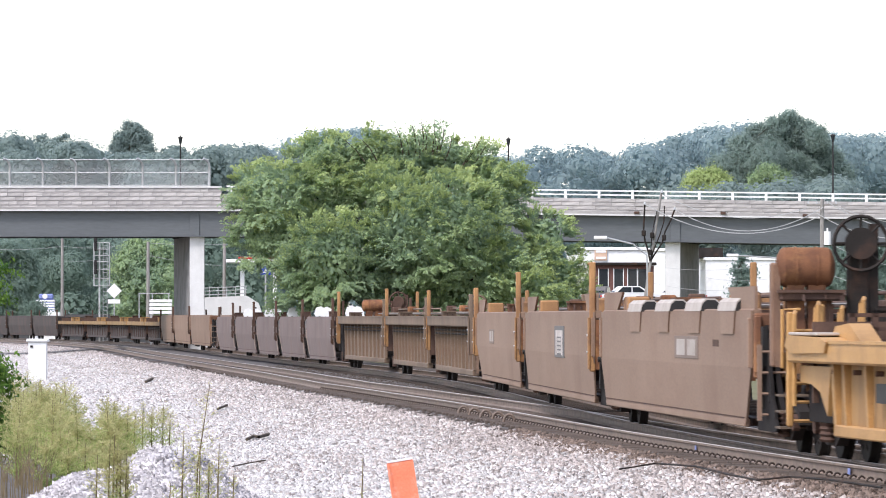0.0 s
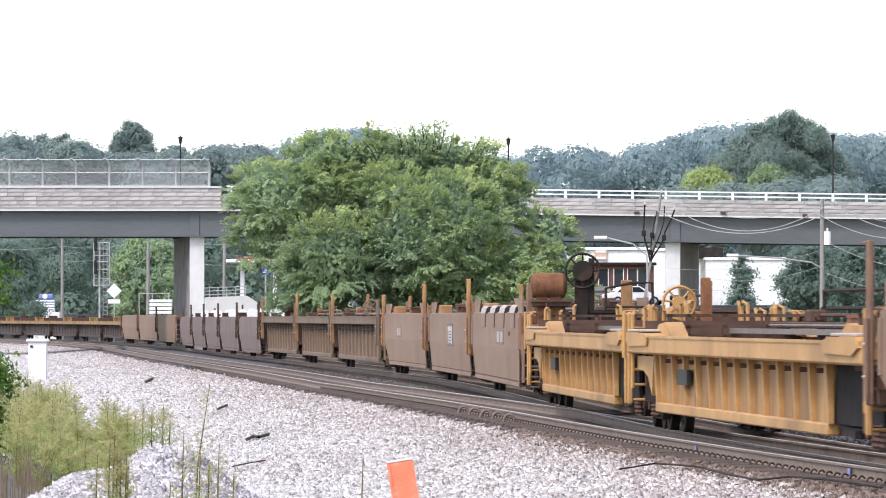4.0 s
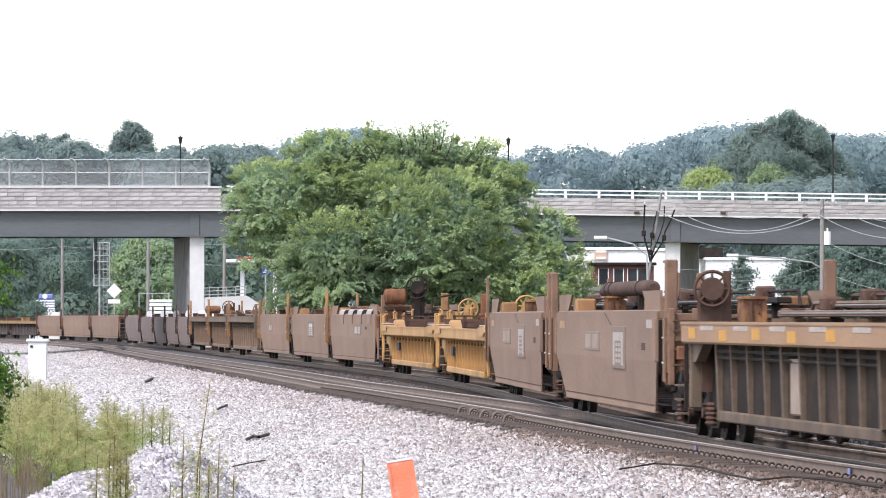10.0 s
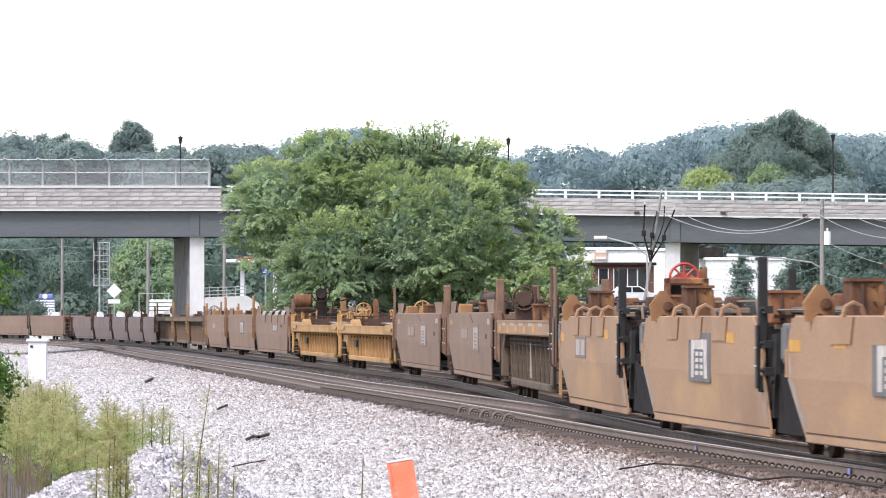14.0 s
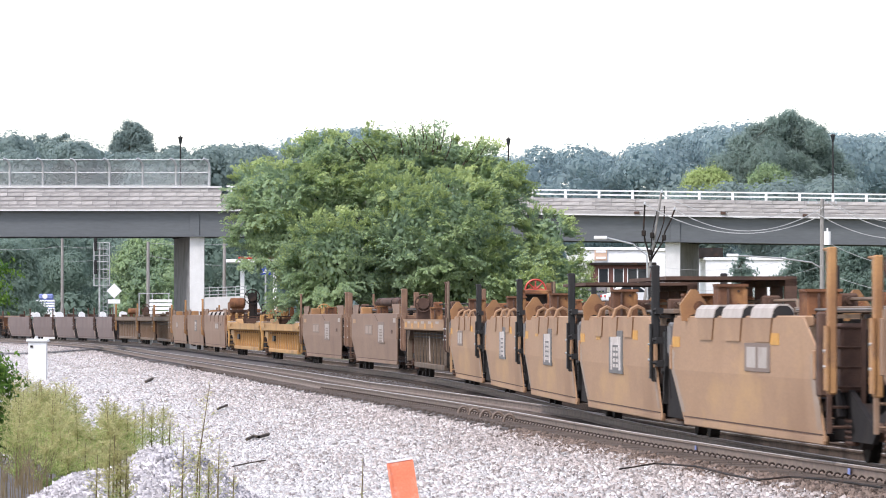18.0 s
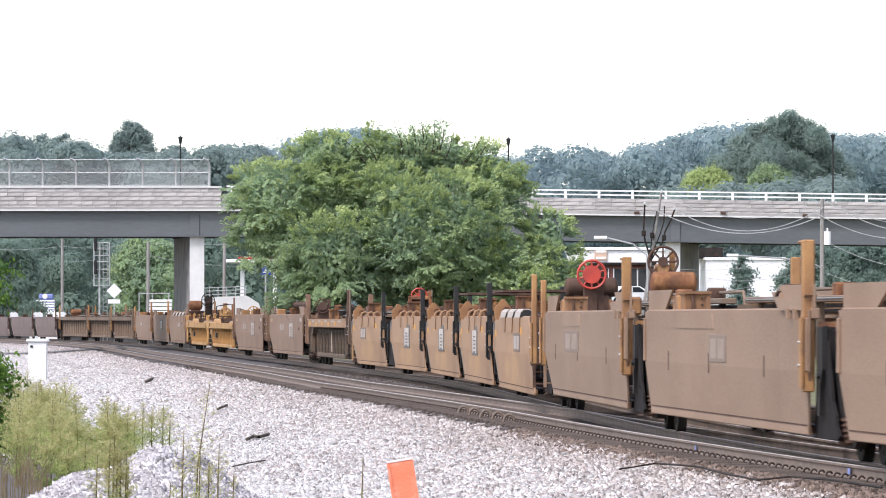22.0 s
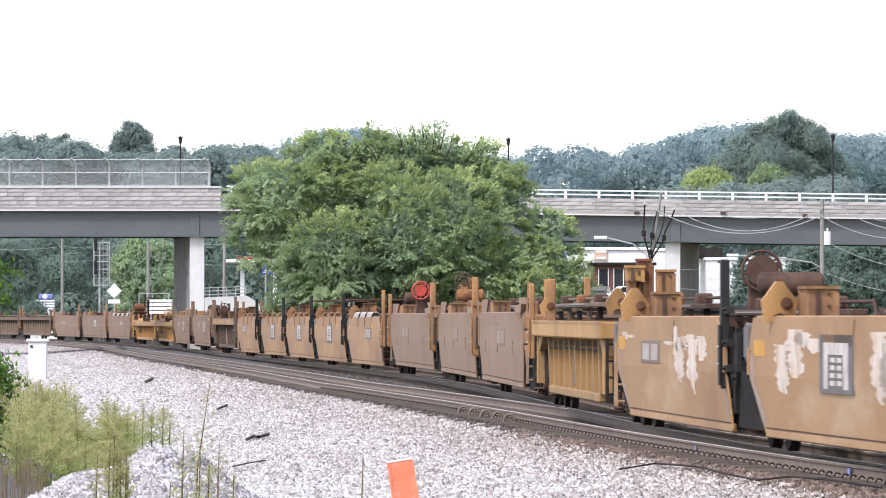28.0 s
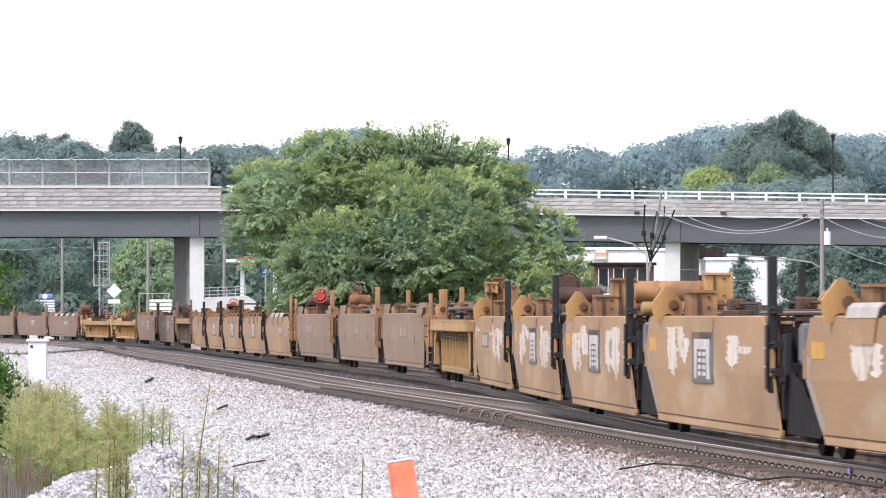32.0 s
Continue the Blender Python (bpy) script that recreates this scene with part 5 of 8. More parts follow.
for k, (car, mid, L) in enumerate(ochres):
    pentagon(car, L / 2 - 1.9, HALF - 0.1, "yellow", 1.15)
    block(car, L / 2 - 2.2, HALF - 0.58, 0.42, TOP - 0.1, TOP + 0.42, "post_ochre", 0.35)
    pentagon(car, L / 2 - 1.9, -HALF + 0.25, "yellow")
    deck_rails(car, L, -0.5, 2.1, "rust_dark")
    shared("strap_flap", 2, lambda bm: prism(bm, [(-1.3, TOP - 0.02), (-1.1, TOP - 0.36), (0.9, TOP - 0.36), (1.0, TOP - 0.02)], HALF, HALF + 0.012), M["ochre"], car, "", pose(0.2, 0, 0))
    if k == 0:
        placard(car, 2.2, 1.42, 2.6, 0.36, 1)
        graffiti(car, -3.0, 4.2, 0.75, TOP - 0.05, 5)
        graffiti(car, L / 2 - 2.2, 1.3, 1.55, TOP - 0.04, 6)
    else:
        placard(car, 0.2, 1.38, 2.4, 0.76, 0)
        graffiti(car, L / 2 - 4.2, 3.4 - 0.4 * k, 0.9, TOP - 0.1, 10 + k)
        if k in (1, 2, 3):
            graffiti(car, -L / 2 + 3.0, 2.6 - 0.3 * k, 0.9, TOP - 0.12, 20 + k)
    swatch(car, L / 2 - 0.9, 1.55, 0.9, 0.22, "orange_swatch")
    if k == 0:
        hand_wheel(car, L / 2 - 2.2, -0.75, 2.76, 0.33, "rust_dark", 0.26, 7)
        wheel_stand(car, L / 2 - 1.98, -0.75, 2.6, "rust_dark", 0.4)
        tank(car, (L / 2 - 4.5, -0.45, 2.52), (L / 2 - 4.5, -1.4, 2.52), 0.19, "rust_dark")
    if k == 2:
        tank(car, (L / 2 - 2.4, 0.3, 2.45), (L / 2 - 2.4, -1.3, 2.45), 0.21, "post_ochre")
        tank(car, (L / 2 - 2.8, 0.2, 2.14), (L / 2 - 2.8, -1.0, 2.14), 0.13, "yellow_dull")
        block(car, L / 2 - 2.2, 0.55, 0.42, TOP, 2.7, "post_ochre", 0.3)
        block(car, L / 2 - 2.6, -1.2, 0.5, TOP, 2.8, "yellow", 0.3)
    if k == 4:
        tabs(car, L, 1, 2, "ochre")
settle(greys, -0.1)
settle(tans, -0.1)
settle(ochres, -0.1)
posts(tans[0][0], tans[0][2] / 2 + 1.0, TOP + 0.3, 1.0, 0.2, "rust_dark")
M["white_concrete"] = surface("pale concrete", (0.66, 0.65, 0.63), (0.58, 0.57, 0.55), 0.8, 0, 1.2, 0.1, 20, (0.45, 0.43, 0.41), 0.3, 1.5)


# ---- ground ----
def ground_z(x, y):
    """Ground height: a flat bed under the tracks, falling a little towards the weeds."""
    s = y - 59.0
    nx = np.interp(s, NEAR_S, NEAR_X)
    d = nx - x   # metres to the camera's side of the near track
    z = np.interp(d, [-14, -11, -8, 1.2, 1.8, 4.5, 8, 30], [-0.9, -0.6, -0.22, -0.2, -0.3, -0.5, -0.55, -0.7])
    return z


NEAR_S = np.arange(-420.0, 700.0, 2.0)
NEAR_X = np.array([near_line(s)[0] for s in NEAR_S])
NEAR_YS = np.array([near_line(s)[1] for s in NEAR_S])
NEAR_S = NEAR_YS - 59.0


def mound(x, y):
    """A heap of ballast beside the weeds."""
    wide = np.where(x > -3.4, 0.95, 0.6)
    return (0.86 + 0.05 * np.sin(5.0 * x) * np.sin(2.1 * y)) * np.exp(-(((x + 3.4) / wide) ** 2 + ((y - 65.0) / 2.3) ** 2)) + 0.48 * np.exp(-(((x + 4.3) / 0.5) ** 2 + ((y - 63.6) / 1.8) ** 2)) + 0.16 * np.exp(-(((x + 5.0) / 0.5) ** 2 + ((y - 62.8) / 1.6) ** 2))


def sheet(name, xs, ys, fz, material):
    gx, gy = np.meshgrid(xs, ys)
    v = np.stack([gx, gy, fz(gx, gy)], -1).reshape(-1, 3)
    n, m = len(xs), len(ys)
    i = (np.arange(m - 1)[:, None] * n + np.arange(n - 1)[None, :]).reshape(-1)
    f = np.stack([i, i + 1, i + n + 1, i + n], -1)
    return pydata(name, v.tolist(), f.tolist(), material)


gx = np.unique(np.concatenate([np.linspace(-3000, -120, 14), np.linspace(-120, 120, 121), np.linspace(120, 3000, 14)]))
gy = np.unique(np.concatenate([np.linspace(-600, -100, 9), np.linspace(-100, 500, 301), np.linspace(500, 4500, 20)]))
tagged(new("ground", sheet("ground", gx, gy, lambda x, y: ground_z(x, y) - 0.06, M["soil"])), "dry soil with sparse grass", "ground", kind="structure")
bx = np.concatenate([np.arange(-72, -8, 1.6), np.arange(-8, 8, 0.4), np.arange(8, 34, 1.6)])
by = np.concatenate([np.arange(46, 80, 0.8), np.arange(80, 520, 3.0)])


def ballast_z(x, y):
    s = y - 59.0
    d = np.interp(s, NEAR_S, NEAR_X) - x
    inside = np.clip((26 - d) / 1.5, 0, 1) * np.clip((d + 9.0) / 1.0, 0, 1)
    return ground_z(x, y) + mound(x, y) - 0.25 * (1 - inside)


# darker than its stones, so the gaps between them look shaded
tagged(new("ballast_bed", sheet("ballast_bed", bx, by, ballast_z, M["ballast"])), "crushed stone bed, darkened for the gaps between stones", "ballast", kind="structure")


def stones(name, n, x0, x1, y0, y1, keep, size, material, seed, lift=0.0):
    """Loose crushed stones, each a small irregular block."""
    g = np.random.default_rng(seed)
    u = g.random(n)
    y = y0 * (y1 / y0) ** u
    x = x0(y) + (x1(y) - x0(y)) * g.random(n)
    ok = keep(x, y)
    x, y = x[ok], y[ok]
    n = len(x)
    z = ballast_z(x, y) + lift
    base = np.array([[1, 0, 0], [-1, 0, 0], [0, 1, 0], [0, -1, 0], [0, 0, 1], [0, 0, -1]], float)
    tri = np.array([[0, 2, 4], [2, 1, 4], [1, 3, 4], [3, 0, 4], [2, 0, 5], [1, 2, 5], [3, 1, 5], [0, 3, 5]])
    v = base[None] * (size * (0.55 + 0.9 * g.random((n, 1, 3)))) * (0.7 + 0.6 * g.random((n, 6, 1)))
    v += (g.random((n, 6, 3)) - 0.5) * size * 0.7
    q = g.normal(size=(n, 4))
    q /= np.linalg.norm(q, axis=1, keepdims=True)
    w, a, b, c = q.T
    R = np.stack([1 - 2 * (b * b + c * c), 2 * (a * b - c * w), 2 * (a * c + b * w), 2 * (a * b + c * w), 1 - 2 * (a * a + c * c), 2 * (b * c - a * w), 2 * (a * c - b * w), 2 * (b * c + a * w), 1 - 2 * (a * a + b * b)], -1).reshape(n, 3, 3)
    v = np.einsum("nij,nkj->nki", R, v)
    v += np.stack([x, y, z + size * 0.1], -1)[:, None]
    t = (tri[None] + 6 * np.arange(n)[:, None, None]).reshape(-1, 3)
    return new(name, tris_mesh(name, v.reshape(-1, 3), t, material))


def near_x(y):
    return np.interp(y - 59.0, NEAR_S, NEAR_X)


GRIT = np.random.default_rng(8)


def dusty(x, y):
    """Stones near the rails are more often dusted brown, fewer further out."""
    d = near_x(y) - x
    p = np.interp(d, (1.4, 2.2, 3.6, 6.0, 10.0), (0.97, 0.86, 0.56, 0.3, 0.11)) + 0.14 * np.sin(y * 0.21 + 1.2 * np.sin(x * 0.9)) * np.sin(x * 0.7 + 0.4)
    return GRIT.random(x.shape) < p


def edge(x, y):
    weedy = (x < -0.0615 * y + 0.25 * np.sin(y * 1.9)) & (y < 90)
    return ~weedy & (x < near_x(y) - np.interp(y, (60, 70, 90), (1.85, 1.68, 1.58)) + 0.16 * np.sin(y * 3.1) * np.sin(y * 0.9))


tagged(stones("ballast_stones", 85000, lambda y: -0.088 * y, lambda y: near_x(y) - 1.35, 61, 150, lambda x, y: edge(x, y) & ~dusty(x, y), 0.046, M["stone"], 3), "loose pale crushed granite ballast stones", "ballast", kind="stuff")
tagged(stones("dusty_ballast", 85000, lambda y: -0.088 * y, lambda y: near_x(y) - 1.35, 61, 150, lambda x, y: edge(x, y) & dusty(x, y), 0.046, M["stone_dusty"], 13), "rust-dusted crushed granite ballast stones beside the rails", "ballast", kind="stuff")
for name, n, mat, keep, seed in (("distant_ballast", 70000, "stone", lambda x, y: edge(x, y) & ~dusty(x, y), 4), ("distant_dusty_ballast", 80000, "stone_dusty", lambda x, y: edge(x, y) & dusty(x, y), 14)):
    tagged(stones(name, n, lambda y: -0.088 * y, lambda y: near_x(y) - 1.35, 150, 480, keep, 0.06, M[mat], seed), "crushed granite ballast further down the line", "ballast", kind="stuff")
tagged(stones("shoulder_ballast", 15000, lambda y: near_x(y) - 3.0, lambda y: near_x(y) - 1.3, 54, 100, lambda x, y: GRIT.random(x.shape) < np.interp(near_x(y) - x - np.interp(y, (60, 72), (0.25, 0.0)), (1.45, 1.75, 2.1), (1.0, 0.5, 0.0)), 0.044, M["stone_brown"], 15), "rust-brown ballast stones on the shoulder of the track", "ballast", kind="stuff")
tagged(stones("track_ballast", 26000, lambda y: near_x(y) - 1.6, lambda y: near_x(y) + 7.0, 58, 230, lambda x, y: x < 1e9, 0.035, M["stone_dirty_shaded"], 5, -0.01), "dark dirty ballast between the rails, shadow partly in its colour", "ballast", kind="stuff")

# dark bed under the rails; shadow there is partly put into its dirty brown
bed_y = np.arange(-60, 520, 3.0)
bv, bf = [], []
for k, y in enumerate(bed_y):
    c = float(near_x(y))
    bv += [(c - 1.55, y, -0.235), (c + 8.5, y, -0.2)]
    if k:
        bf.append((2 * k - 2, 2 * k - 1, 2 * k + 1, 2 * k))
tagged(new("track_bed", pydata("track_bed", bv, bf, M["stone_dirty_shaded"])), "dark dirty track bed, shadow partly in its colour", "track bed", kind="structure")

# ---- rails ----
RAIL = [(-0.07, -0.17), (0.07, -0.17), (0.07, -0.155), (0.012, -0.13), (0.012, -0.045), (0.036, -0.03), (0.036, -0.004), (0.03, 0.0), (-0.03, 0.0), (-0.036, -0.004), (-0.036, -0.03), (-0.012, -0.045), (-0.012, -0.13), (-0.07, -0.155)]


def rail(line, off, s0, s1, label, step=2.0):
    """One running rail swept along a line; its worn head is a strip of its own."""
    v, f, hv, hf = [], [], [], []
    n = len(RAIL)
    for k, s in enumerate(np.arange(s0, s1 + step, step)):
        x, y, a = line(s)
        ca, sa = math.cos(a), math.sin(a)
        v += [(x + (off + p) * ca, y + (off + p) * sa, z) for p, z in RAIL]
        hv += [(x + (off + p) * ca, y + (off + p) * sa, z) for p, z in ((-0.034, 0.0), (-0.02, 0.004), (0.02, 0.004), (0.034, 0.0))]
        if k:
            a0, b0 = (k - 1) * n, k * n
            f += [(a0 + i, a0 + (i + 1) % n, b0 + (i + 1) % n, b0 + i) for i in range(n)]
            hf += [((k - 1) * 4 + i, (k - 1) * 4 + i + 1, k * 4 + i + 1, k * 4 + i) for i in range(3)]
    r = tagged(new("rail", pydata("rail", v, f, M["rail"])), label, "rail", "rails of the two tracks", "structure")
    h = new("rail_head", pydata("rail_head", hv, hf, M["rail_top"]))
    h.parent = r
    return r


G = 0.7525
RAILS = [rail(near_line, -G, -60, 520, "rusty steel rail with bright worn head"), rail(near_line, G, -60, 520, "rusty steel rail with bright worn head"),
         rail(on_line, -G, -60, 620, "rusty steel rail under the train"), rail(on_line, G, -400, 620, "rusty steel rail under the train")]
rail(on_line, -G, -400, -62, "rusty steel rail under the train")

# ---- overpass ----
BY = 335.0     # distance of the near parapet


def bx_of(px):
    return (px - 784) * BY / 9535.0


def deck_z(x):
    """Top of the girder (underside of the parapet) along the overpass."""
    return float(np.interp(x, (-60, -13, 4, 28, 60), (8.5, 8.5, 8.3, 7.97, 7.4)))


bridge = thing("overpass", "concrete road overpass on grey steel girders", "bridge", at=pose(0, BY, 0))


def band(name, x0, x1, y0, y1, dz0, dz1, mat, step=4.0, label=""):
    bm = bmesh.new()
    xs = np.linspace(x0, x1, max(2, int((x1 - x0) / step) + 1))
    rows = [[bm.verts.new((x, y, deck_z(x) + dz)) for y, dz in ((y0, dz0), (y1, dz0), (y1, dz1), (y0, dz1))] for x in xs]
    for a, b in zip(rows, rows[1:]):
        for i in range(4):
            bm.faces.new((a[i], a[(i + 1) % 4], b[(i + 1) % 4], b[i]))
    bm.faces.new(rows[0])
    bm.faces.new(rows[-1][::-1])
    return part(name, bm, M[mat], bridge, label)


XJ = bx_of(392)
band("girder", -150, 150, 0.35, 0.75, -1.58, -0.02, "girder", label="grey-green painted steel plate girder")
band("girder", -150, 150, 4.0, 4.4, -1.55, -0.02, "girder")
band("girder", -150, 150, 8.0, 8.4, -1.55, -0.02, "girder")
band("girder", -150, 150, 11.2, 11.6, -1.55, -0.02, "girder")
band("girder_flange", -150, 150, 0.15, 0.95, -1.62, -1.57, "girder")
band("deck", -150, 150, 0.0, 12.0, -0.02, 0.24, "concrete")
band("roadway", -150, 150, 0.5, 11.5, 0.24, 0.3, "asphalt")
band("coping", -150, XJ, -0.06, 0.5, 1.42, 1.52, "white_concrete", label="pale concrete coping")
band("drip_edge", -150, 150, -0.05, 0.3, -0.02, 0.07, "white_concrete")
band("far_parapet", -150, 150, 11.5, 11.9, 0.3, 1.1, "concrete")
for x in (bx_of(344), bx_of(1196)):
    bm = bmesh.new()
    soft_box(bm, -0.3, 0.3, 0.28, 0.36, deck_z(x) - 1.57, deck_z(x) - 0.04, 0.02)
    part("web_stiffener", bm, M["girder"], bridge, "", pose(x, 0, 0))
# board-marked courses of the near parapet
band("parapet_core", -150, XJ, 0.05, 0.4, 0.08, 1.42, "concrete")
band("parapet_core", XJ + 0.05, 150, 0.05, 0.4, 0.08, 1.05, "concrete")
rb = random.Random(12)
for x0, x1, n, hgt in ((-34.0, XJ, 5, 1.34), (XJ + 0.05, 34.0, 4, 0.97)):
    for k in range(n):
        x = x0
        while x < x1 - 0.1:
            w = min(rb.uniform(0.45, 1.2) if n == 5 else rb.uniform(0.7, 1.9), x1 - x)
            z = 0.08 + hgt / n * k
            key = (round(w, 1), n)
            if key not in MESHES:
                bm = bmesh.new()
                box(bm, 0.018, key[0] - 0.018, 0.0, 0.06, 0.022, hgt / n - 0.022)
                MESHES[key] = mesh_of("parapet_board", bm, M["concrete_board"])
            o = new("parapet_board", MESHES[key])
            o.parent = bridge
            o.location = (x, rb.uniform(0.0, 0.03), deck_z(x + w / 2) + z)
            x += key[0]
# white two-rail railing
for dz in (1.22, 1.48):
    band("railing_rail", XJ + 0.3, 150, 0.12, 0.24, dz, dz + 0.09, "white_paint")
xp = XJ + 0.6
bm = bmesh.new()
box(bm, -0.08, 0.08, 0.08, 0.28, 1.03, 1.55)
post_mesh = mesh_of("railing_post", bm, M["white_paint"])
while xp < 58:
    o = new("railing_post", post_mesh)
    o.parent = bridge
    o.location = (xp, 0, deck_z(xp))
    xp += 2.08
# chain-link fence with curved tops
mesh_fence = bpy.data.materials.new("chain link")
mesh_fence.use_nodes = True
nt = mesh_fence.node_tree
pb, mo = nt.nodes["Principled BSDF"], nt.nodes["Material Output"]
pb.inputs["Base Color"].default_value = (0.42, 0.43, 0.43, 1)
pb.inputs["Roughness"].default_value = 0.5
tcn = nt.nodes.new("ShaderNodeTexCoord")
hit = None
for turn in (45, -45):
    mpn = nt.nodes.new("ShaderNodeMapping")
    mpn.inputs["Rotation"].default_value = (0, radians(turn), 0)
    wv = nt.nodes.new("ShaderNodeTexWave")
    wv.inputs["Scale"].default_value = 5.0
    cmp = nt.nodes.new("ShaderNodeMath")
    cmp.operation = "GREATER_THAN"
    cmp.inputs[1].default_value = 0.93
    nt.links.new(tcn.outputs["Object"], mpn.inputs[0])
    nt.links.new(mpn.outputs[0], wv.inputs[0])
    nt.links.new(wv.outputs[1], cmp.inputs[0])
    if hit is None:
        hit = cmp.outputs[0]
    else:
        mx = nt.nodes.new("ShaderNodeMath")
        mx.operation = "MAXIMUM"
        nt.links.new(hit, mx.inputs[0])
        nt.links.new(cmp.outputs[0], mx.inputs[1])
        hit = mx.outputs[0]
tr_node, mixer = nt.nodes.new("ShaderNodeBsdfTransparent"), nt.nodes.new("ShaderNodeMixShader")
nt.links.new(hit, mixer.inputs[0])
nt.links.new(tr_node.outputs[0], mixer.inputs[1])
nt.links.new(pb.outputs[0], mixer.inputs[2])
nt.links.new(mixer.outputs[0], mo.inputs[0])
fence = thing("bridge_fence", "galvanised chain-link fence with curved post tops on the parapet", "fence", at=pose(0, BY, 0))


def fence_post(bm):
    pipe(bm, [(0, 0.2, 0), (0, 0.2, 1.25), (-0.06, 0.12, 1.5), (-0.2, -0.02, 1.68), (-0.36, -0.1, 1.74)], 0.08, 6)


for k in range(26):
    x = bx_of(370) - 2.07 * k
    if x < -62:
        break
    shared("fence_post", 1, fence_post, M["steel"], fence, "", pose(x, 0, deck_z(x) + 1.5))
bm = bmesh.new()
for dz, yy in ((0.08, 0.2), (0.86, 0.2), (1.66, -0.05)):
    tube(bm, (-60, yy, 8.5 + 1.5 + dz), (bx_of(370), yy, 8.5 + 1.5 + dz), 0.025, 6)
part("fence_rail", bm, M["steel"], fence)
bm = bmesh.new()
prof = [(0.2, 0.05), (0.2, 1.25), (0.12, 1.5), (-0.05, 1.68)]
for (a, za), (b, zb) in zip(prof, prof[1:]):
    bm.faces.new([bm.verts.new(p) for p in ((-60, a, 10 + za), (bx_of(370), a, 10 + za), (bx_of(370), b, 10 + zb), (-60, b, 10 + zb))])
part("chain_link", bm, mesh_fence, fence)
# piers
for x, lean, w, side in ((bx_of(348), -1, 0.93, 1.5), (bx_of(1191.5), 1, 0.95, 1.65)):
    pier = thing("bridge_pier", "tall wall-shaped concrete bridge pier with a pale end face", "bridge pier", "piers of the overpass", pose(x, BY + 0.6, 0))
    z1 = deck_z(x) - 1.62
    # the side walls hold the underpass shade in their colour; the end face stays pale
    bm = bmesh.new()
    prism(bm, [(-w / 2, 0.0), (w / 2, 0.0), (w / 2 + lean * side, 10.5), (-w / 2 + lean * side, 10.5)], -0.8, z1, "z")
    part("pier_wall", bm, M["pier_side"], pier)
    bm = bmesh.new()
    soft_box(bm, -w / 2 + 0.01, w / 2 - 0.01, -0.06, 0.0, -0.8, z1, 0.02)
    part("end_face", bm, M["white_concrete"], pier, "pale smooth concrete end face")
    bm = bmesh.new()
    prism(bm, [(-w / 2 - 0.1, 0.1), (w / 2 + 0.1, 0.1), (w / 2 + lean * side + 0.1, 10.4), (-w / 2 + lean * side - 0.1, 10.4)], z1, z1 + 0.1, "z")
    part("bearing", bm, M["dark"], pier)


def street_lamp(px_, ztop):
    x = bx_of(px_)
    lamp = thing("street_lamp", "black post-top street lamp on the overpass", "street lamp", "lamps on the overpass", pose(x, BY + 0.8, deck_z(x) + 0.3))
    hgt = ztop - deck_z(x) - 0.3
    bm = bmesh.new()
    tube(bm, (0, 0, 0), (0, 0, 0.7), 0.11, 10, 0.07)
    tube(bm, (0, 0, 0.7), (0, 0, hgt - 0.5), 0.055, 8, 0.045)
    part("pole", bm, M["black"], lamp)
    bm = bmesh.new()
    tube(bm, (0, 0, hgt - 0.5), (0, 0, hgt - 0.12), 0.07, 8, 0.14)
    part("lantern", bm, M["glass"], lamp)
    bm = bmesh.new()
    tube(bm, (0, 0, hgt - 0.12), (0, 0, hgt - 0.04), 0.18, 8, 0.1)
    tube(bm, (0, 0, hgt - 0.04), (0, 0, hgt + 0.08), 0.03, 6, 0.01)
    part("cap", bm, M["black"], lamp)


for px_, py_ in ((318, 240), (900, 243), (1476, 236)):
    street_lamp(px_, 1.88 + (561.5 - py_) * BY / 9535.0)


# ---- foliage ----
def leaves(centres, normals, size, g, droop=0.0, wide=0.42, jitter=0.75):
    """Quads round the given centres, turned at random about the given normals."""
    n = len(centres)
    a = g.normal(size=(n, 3))
    nn = normals + jitter * a
    nn /= np.linalg.norm(nn, axis=1, keepdims=True)
    t = np.cross(nn, g.normal(size=(n, 3)))
    t[:, 2] -= droop
    t /= np.linalg.norm(t, axis=1, keepdims=True)
    b = np.cross(nn, t)
    s = (size * (0.6 + 0.8 * g.random(n)))[:, None]
    return np.stack([centres - t * s, centres - b * s * wide, centres + t * s, centres + b * s * wide], 1)


def inner_leaves(centres, radii, g, n=70, share=0.24):
    """Larger, closer-set leaf masses inside each rounded crown."""
    c, r = np.asarray(centres), np.asarray(radii)
    d = g.normal(size=(len(c), n, 3))
    d /= np.linalg.norm(d, axis=2, keepdims=True)
    at = (c[:, None] + d * r[:, None] * (0.8 + 0.25 * g.random((len(c), n, 1)))).reshape(-1, 3)
    return leaves(at, 3.0 * d.reshape(-1, 3), share * np.repeat(r.mean(axis=1), n), g, 0.1, 0.8)


